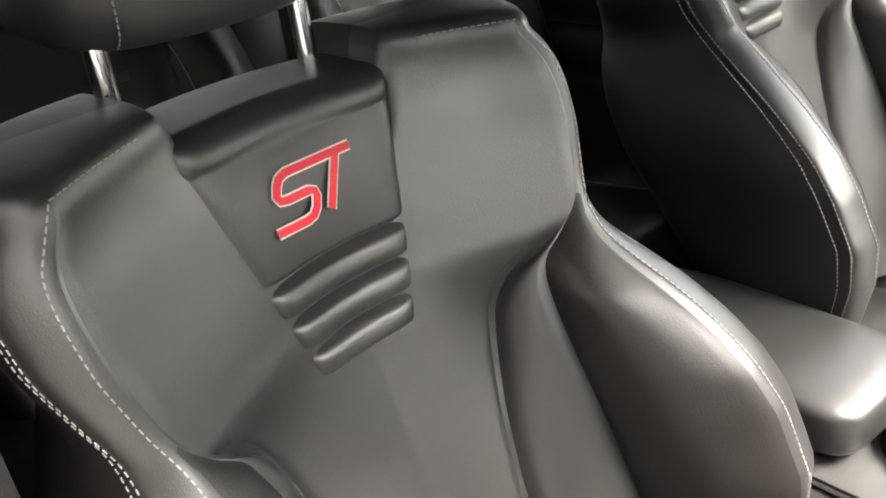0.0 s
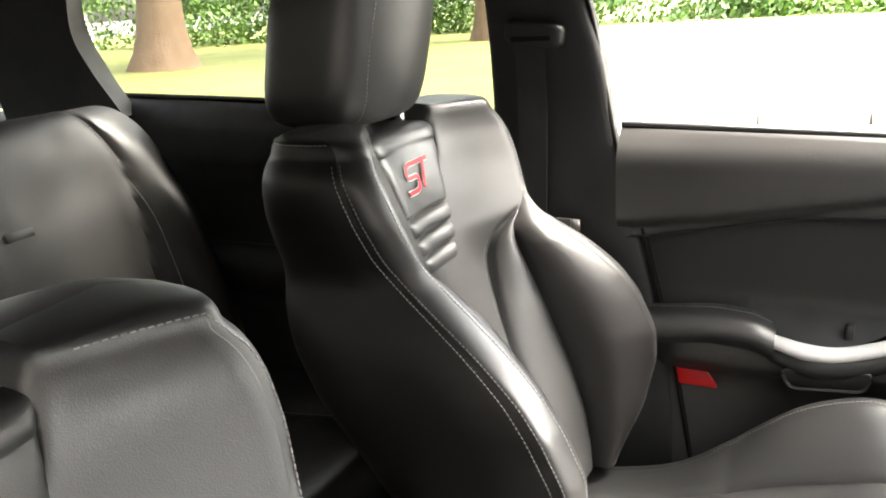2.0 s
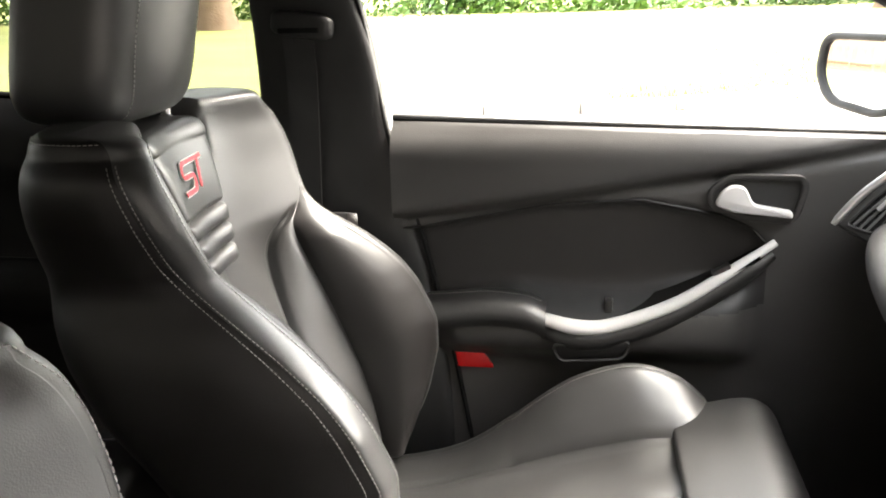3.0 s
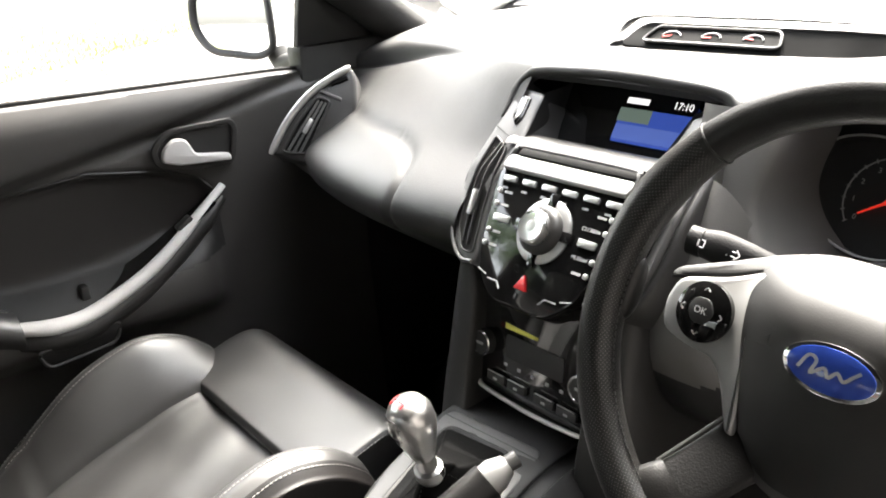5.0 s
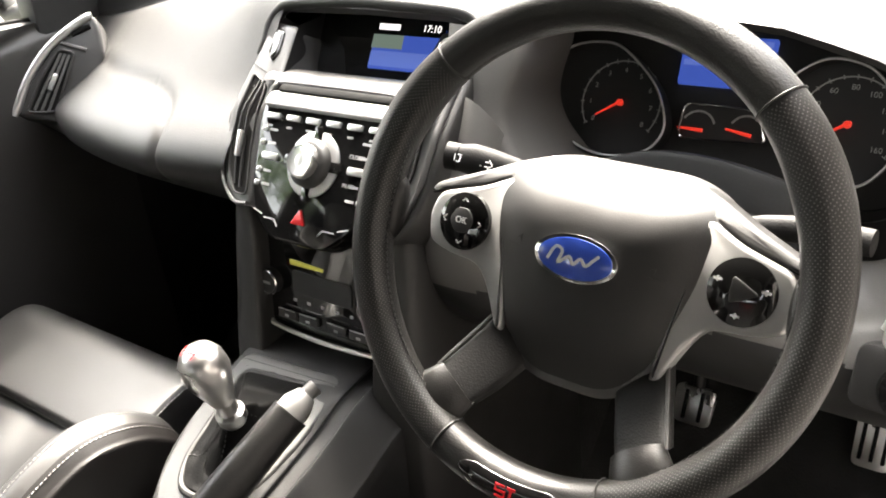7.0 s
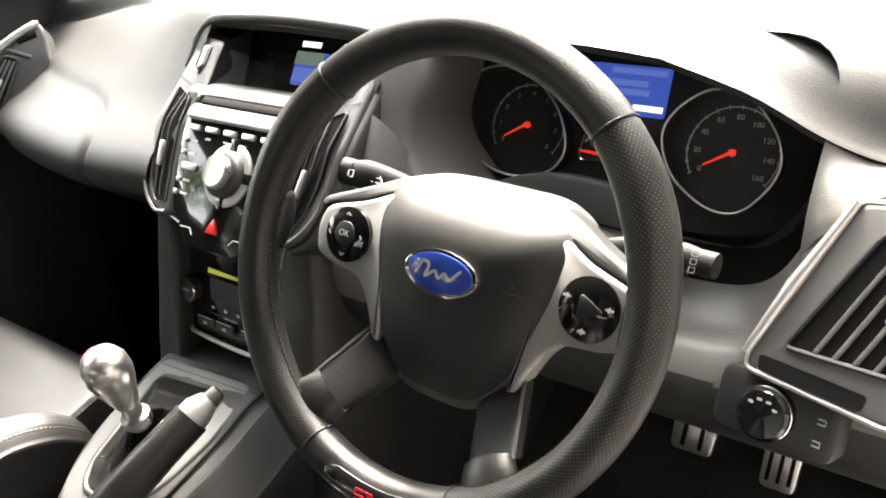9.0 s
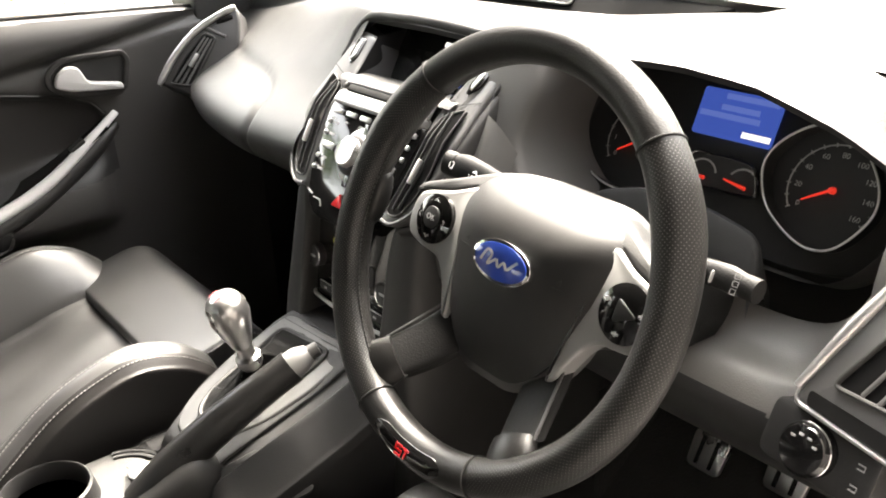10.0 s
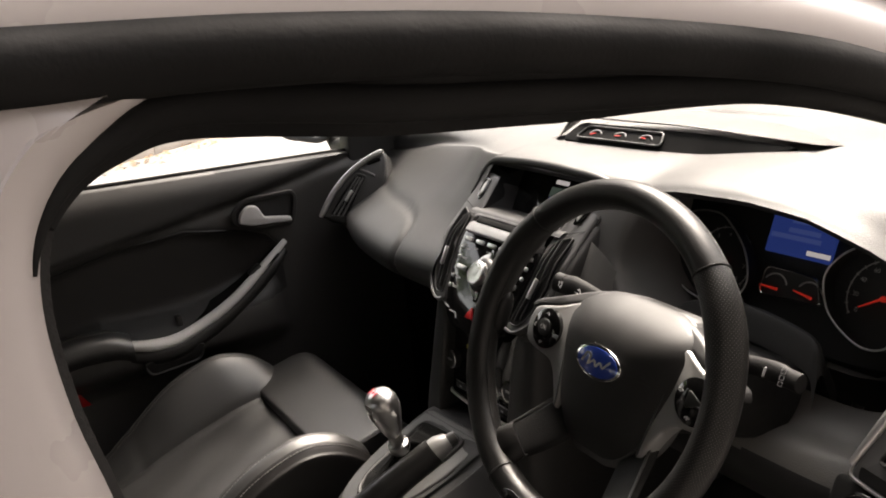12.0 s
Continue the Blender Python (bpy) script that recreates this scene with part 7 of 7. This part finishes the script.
# ---------------------------------------------------------------- rear bench
bench = thing("rear_bench", (0, -1.3, 0.29), "black leather rear bench with sculpted outer seats", "car seat")
NO = Vector((0, 1.3, -0.29))
for sgn in (-1, 1):
    c = sgn * 0.35
    g = []
    for z, yc, w in ((0.52, -1.33, 0.30), (0.62, -1.36, 0.315), (0.75, -1.40, 0.32), (0.88, -1.44, 0.315), (0.97, -1.475, 0.300), (1.04, -1.50, 0.275), (1.085, -1.53, 0.24), (1.095, -1.58, 0.22), (1.07, -1.64, 0.22)):
        row = []
        for u in np.linspace(-1, 1, 11):
            lip = 0.075 * max(0, (abs(u) - 0.42) / 0.38) ** 1.2 * (1 if abs(u) < 0.82 else max(0, 1 - (abs(u) - 0.82) / 0.18 * 1.3))
            lip *= np.interp(z, [0.5, 0.9, 1.02, 1.09], [1, 0.9, 0.25, 0.0])
            row.append((c + u * w, yc + lip, z))
        g.append(row)
    gp = net(np.array(g), 50, 60)
    kk = np.abs(np.linspace(-1, 1, 60))[None, :] * np.ones((50, 1))
    gp[:, :, 1] -= 0.010 * np.exp(-((kk - np.interp(gp[:, :, 2], [0.5, 0.8, 0.9, 1.0, 1.1], [0.45, 0.50, 0.55, 0.62, 0.62])) / 0.025) ** 2)
    part("backrest", net_bm(gp), LEATHER_SIDE, bench, "sculpted leather backrest", at=NO)
    part("stitching", stitches([gp[i, 47] + np.array((0, 0.004, 0)) for i in range(12, 44)]), STITCH, bench, at=NO)
    part("stitching", stitches([gp[i, 12] + np.array((0, 0.004, 0)) for i in range(12, 44)]), STITCH, bench, at=NO)
    cs = []
    for y, z in ((-1.40, 0.505), (-1.25, 0.515), (-1.05, 0.54), (-0.93, 0.553), (-0.885, 0.535), (-0.875, 0.47), (-0.90, 0.34)):
        cs.append([(c + u * 0.31, y, z + 0.035 * max(0, abs(u) - 0.55) * (z > 0.5) - 0.004 * math.cos(u * 3)) for u in np.linspace(-1, 1, 9)])
    sq = net(np.array(cs), 40, 50)
    sq[:, :, 2] -= 0.007 * np.exp(-((np.abs(np.linspace(-1, 1, 50)) - 0.5) / 0.03) ** 2)[None, :]
    part("cushion", net_bm(sq), LEATHER_SIDE, bench, "leather rear cushion", at=NO)
    part("stitching", stitches([sq[i, 37] + np.array((0, 0, 0.005)) for i in range(8, 30)]), STITCH, bench, at=NO)
    part("stitching", stitches([sq[i, 12] + np.array((0, 0, 0.005)) for i in range(8, 30)]), STITCH, bench, at=NO)
    tab = [(-0.05, 0.009), (0.05, 0.009), (0.05, -0.009), (-0.05, -0.009)]
    part("brand_bar", slab([(x * 0.55, y * 0.8) for x, y in tab], 0.002, 0.0005), HARD, bench, "small dark embossed bar", at=frame_at(Vector((sgn * 0.275, -1.452, 0.918)) + NO, (-1, 0, 0), (0, -0.3, 0.95)))
mid = [[(u, y + 0.01 * (1 - (u / 0.06) ** 2), z) for u in (-0.06, -0.03, 0, 0.03, 0.06)] for z, y in ((0.5, -1.34), (0.7, -1.39), (0.9, -1.45), (1.0, -1.49), (1.03, -1.55))]
part("middle_backrest", net_bm(net(np.array(mid), 30, 16)), LEATHER_SIDE, bench, "narrow middle backrest", at=NO)
part("bench_base", rbox(1.30, 0.45, 0.18, 0.03, 3, Vector((0, -1.14, 0.38)) + NO), CARPET, bench)
part("bench_back", rbox(1.26, 0.08, 0.70, 0.03, 3, Vector((0, -1.66, 0.70)) + NO), CARPET, bench)

low_edge = offset_line(OPEN, 0.012, 0.005)[18:62]
high_edge = np.array([(0.723, y, np.interp(y, BAND[:, 1], BAND[:, 2]) - 0.004) for y in np.linspace(-0.90, -0.27, 44)])
corner = np.array([low_edge * (1 - f) + high_edge * f for f in np.linspace(0, 1, 8)])
whole("frame_corner", net_bm(corner), PAINT, "painted corner of the door frame", "door frame", "structure")
for sgn, tag in ((-1, "left"), (1, "right")):
    whole(f"kick_panel_{tag}", moved(rbox(0.05, 0.75, 0.80, 0.01, 2), Matrix.Translation((sgn * 0.725, 0.62, 0.66))), DARK, "black footwell side", "wall", "structure")

# ---------------------------------------------------------------- outside
def ground_material(name, a, b, size, rough=0.9, fine=0.02, bumpy=0.4):
    m = material(name, a, rough, grain=bumpy, grain_size=fine, mottle=0.0, mottle_size=size)
    nt = m.node_tree
    mix = next(n for n in nt.nodes if n.bl_idname == "ShaderNodeMix")
    mix.inputs[6].default_value, mix.inputs[7].default_value = (*a, 1), (*b, 1)
    return m


GRASS = ground_material("dry_mown_grass", (0.20, 0.19, 0.05), (0.10, 0.14, 0.03), 1.6)
ROAD = ground_material("pale_tarmac", (0.22, 0.21, 0.20), (0.15, 0.145, 0.14), 0.9, 0.85, 0.015)
STONE = ground_material("kerb_stone", (0.36, 0.33, 0.30), (0.27, 0.24, 0.21), 0.4)
BARK = ground_material("tree_bark", (0.22, 0.14, 0.09), (0.12, 0.075, 0.05), 0.3, 0.9, 0.05, 0.8)
LEAF = ground_material("hedge_leaves", (0.05, 0.13, 0.02), (0.13, 0.22, 0.03), 1.2, 0.55, 0.03)
LEAF_DARK = ground_material("dark_leaves", (0.03, 0.08, 0.015), (0.08, 0.15, 0.03), 1.0, 0.55, 0.03)
FENCE_WOOD = ground_material("weathered_fence_wood", (0.20, 0.13, 0.09), (0.11, 0.075, 0.055), 0.5, 0.85, 0.02)
DEAD = ground_material("fallen_leaves", (0.26, 0.17, 0.09), (0.18, 0.11, 0.06), 0.3)

KERB = [(-5.6, -40.0), (-6.6, -16.0), (-7.3, -4.0), (-7.5, -0.6), (-7.75, 0.6), (-8.4, 1.7), (-9.4, 2.9), (-10.6, 4.2), (-14.0, 7.5), (-30.0, 22.0), (-60.0, 45.0)]
kp = spline(np.array([(x, y, 0.0) for x, y in KERB]), 140)
g = np.array([[(x, y, 0.0) for x in np.linspace(-300, 300, 40)] for y in np.linspace(-300, 300, 40)])
whole("ground", net_bm(g), ROAD, "pale grey tarmac road", "ground", "structure")
# unseen wall added behind the viewer, to hold back skylight from the right
SHADE_WALL = ground_material("grey_shade_wall", (0.15, 0.14, 0.135), (0.10, 0.095, 0.09), 0.25, 0.9, 0.03)
whole("house_wall", moved(rbox(0.25, 14.0, 3.2, 0.01, 1), Matrix.Translation((1.85, -1.6, 1.6))), SHADE_WALL, "plain grey unseen wall added to block side light", "wall", "structure")
# lawn behind the kerb
lawn = []
for i, q in enumerate(kp):
    far = Vector((-1, -0.15 if i < 100 else 0.55, 0)).normalized()
    lawn.append([(q[0] + far.x * d, q[1] + far.y * d, 0.095 + 0.03 * noise.noise(Vector((q[0] * 0.1 - d * 0.2, q[1] * 0.3, 0))) * min(1, d)) for d in (0.13, 0.5, 1.5, 4, 8, 14, 20, 32, 60, 140)])
whole("lawn", net_bm(np.array(lawn)), GRASS, "dry mown lawn behind the kerb", "lawn", "structure")
blades = bmesh.new()
rg_ = random.Random(5)
for i in range(9000):
    k = rg_.randrange(50, 120)
    q = kp[k]
    d = 0.15 + 5.0 * rg_.random() ** 2
    far = Vector((-1, -0.1, 0)).normalized()
    b = Vector((q[0], q[1], 0.08)) + far * d + Vector((0, rg_.uniform(-0.4, 0.4), 0))
    h, a = rg_.uniform(0.03, 0.09), rg_.uniform(0, 6.28)
    s = Vector((math.cos(a), math.sin(a), 0)) * 0.006
    lean_v = Vector((rg_.uniform(-0.03, 0.03), rg_.uniform(-0.03, 0.03), h))
    blades.faces.new([blades.verts.new(v) for v in (b - s, b + s, b + lean_v)])
whole("grass_blades", blades, GRASS, "short dry grass blades", "grass", "stuff", smooth=False)
kerb_thing = thing("kerb", (0, 0, 0), "weathered stone kerb along the lawn", "kerb", kind="structure")
stone = rbox(0.90, 0.13, 0.13, 0.012, 2)
stone_me = finish(stone, "kerb_stone", STONE)
cum = np.r_[0, np.cumsum(np.linalg.norm(np.diff(kp, axis=0), axis=1))]
for s in np.arange(4.0, min(cum[-1], 75), 0.906):
    i = min(int(np.searchsorted(cum, s)) - 1, len(kp) - 2)
    f = (s - cum[i]) / (cum[i + 1] - cum[i])
    q = kp[i] * (1 - f) + kp[i + 1] * f
    t = kp[i + 1] - kp[i]
    ob = new("stone", stone_me)
    ob.parent = kerb_thing
    ob.matrix_local = Matrix.Translation((q[0], q[1], 0.05)) @ Matrix.Rotation(math.atan2(t[1], t[0]), 4, "Z")
litter = bmesh.new()
for i in range(700):
    k = rg_.randrange(52, 112)
    q = kp[k]
    b = Vector((q[0] + rg_.gauss(0.28, 0.16), q[1] + rg_.uniform(-0.4, 0.4), 0.008 + rg_.random() * 0.02))
    a, s = rg_.uniform(0, 6.28), rg_.uniform(0.015, 0.04)
    u, v = Vector((math.cos(a), math.sin(a), rg_.uniform(-0.3, 0.3))) * s, Vector((-math.sin(a), math.cos(a), rg_.uniform(-0.3, 0.3))) * s * 0.6
    litter.faces.new([litter.verts.new(x) for x in (b - u, b - v, b + u, b + v)])
whole("leaf_litter", litter, DEAD, "fallen leaves in the gutter", "leaves", "stuff", smooth=False)


def leaf_cloud(centre, size, count, leaf, seed, fill=0.55):
    """Many small leaves round uneven clumps."""
    r = random.Random(seed)
    bm = bmesh.new()
    clumps = [Vector((r.uniform(-1, 1) * size[0], r.uniform(-1, 1) * size[1], r.uniform(-1, 1) * size[2])) for _ in range(max(6, count // 260))]
    for _ in range(count):
        c = r.choice(clumps)
        d = Vector((r.gauss(0, 1), r.gauss(0, 1), r.gauss(0, 1))).normalized() * (r.random() ** 0.35)
        q = Vector(centre) + c + Vector((d.x * size[0], d.y * size[1], d.z * size[2])) * fill
        n = Vector((r.gauss(0, 1), r.gauss(0, 1), r.gauss(0.4, 1))).normalized()
        a = n.orthogonal().normalized()
        b = n.cross(a)
        s = leaf * r.uniform(0.6, 1.4)
        bm.faces.new([bm.verts.new(q + v) for v in (-a * s, b * s * 0.5, a * s, -b * s * 0.5)])
    return bm


def tree(at, girth, height, crown, seed, label, leaves=9000):
    r = random.Random(seed)
    t = thing("tree", at, label, "tree", "trees")
    pts, tap = [], []
    for f in np.linspace(0, 1, 16):
        pts.append((0.15 * math.sin(f * 3 + seed), 0.15 * math.cos(f * 2.3 + seed) - 0.15, height * f - 0.1))
        tap.append((1 - 0.55 * f) + 0.75 * math.exp(-f * height / 0.55))
    part("trunk", tube(pts, girth, 18, taper=tap), BARK, t, "thick brown trunk flaring at its foot")
    for i in range(9):
        z = height * r.uniform(0.55, 0.95)
        a = r.uniform(0, 6.28)
        L = r.uniform(2.0, 4.0)
        lp = [(0, 0, z), (math.cos(a) * L * 0.4, math.sin(a) * L * 0.4, z + L * 0.35), (math.cos(a) * L, math.sin(a) * L, z + L * 0.6)]
        part("limb", tube([tuple(q) for q in spline(np.array(lp), 10)], girth * 0.3, 8, taper=np.linspace(1, 0.2, 10)), BARK, t)
    part("crown", leaf_cloud((0, 0, height + crown * 0.3), (crown, crown, crown * 0.55), leaves, 0.13, seed, 0.5), LEAF_DARK, t, "leafy crown", smooth=False)
    return t


tree((-13.9, -14.4, 0.08), 0.52, 7.5, 4.2, 3, "old broadleaf tree with a thick trunk on the lawn")
tree((-21.0, -9.5, 0.08), 0.40, 7.0, 4.0, 8, "broadleaf tree on the lawn before the hedge")
tree((-16.0, -23.0, 0.08), 0.45, 8.0, 4.5, 12, "broadleaf tree at the edge of the lawn")
tree((-27.0, 9.0, 0.08), 0.38, 7.0, 4.5, 17, "broadleaf tree beside the road")
tree((-17.0, 26.0, 0.08), 0.40, 8.0, 5.0, 21, "broadleaf tree beyond the road")
for i, (x, y, w) in enumerate(((-24, -26, 5), (-26, -19, 5), (-27.5, -12.5, 4.5), (-28.5, -6.5, 4.0), (-29.5, -1.0, 3.6), (-31, 5.0, 4.2), (-33, 12.0, 5.0), (-30, 20, 5.5), (-22, 33, 7), (-8, 40, 8), (8, 42, 8), (24, 36, 8))):
    h = 1.5 if -9 < y < 4 else 2.6
    tagged(new("hedge", finish(leaf_cloud((x, y, h * 0.52), (1.4, w, h * 0.55), 6500, 0.11, 40 + i, 0.6), "hedge", LEAF if i % 2 == 0 else LEAF_DARK, False)), "dense leafy garden hedge behind the lawn", "hedge", "hedges")
fence = thing("fence", (-15, -33, 0), "weathered close-board wooden fence", "fence")
board_me = finish(rbox(0.14, 0.025, 2.0, 0.004, 1), "board", FENCE_WOOD)
for i in range(110):
    ob = new("board", board_me)
    ob.parent = fence
    ob.matrix_local = Matrix.Translation((-10 + 0.15 * i, -0.02 * (i % 2), 1.0 + 0.02 * math.sin(i * 1.7))) @ Matrix.Rotation(0.01 * math.sin(i * 2.1), 4, "Y")
for z in (0.4, 1.5):
    part("rail", rbox(16.6, 0.06, 0.08, 0.008, 1, (-1.8, 0.05, z)), FENCE_WOOD, fence)
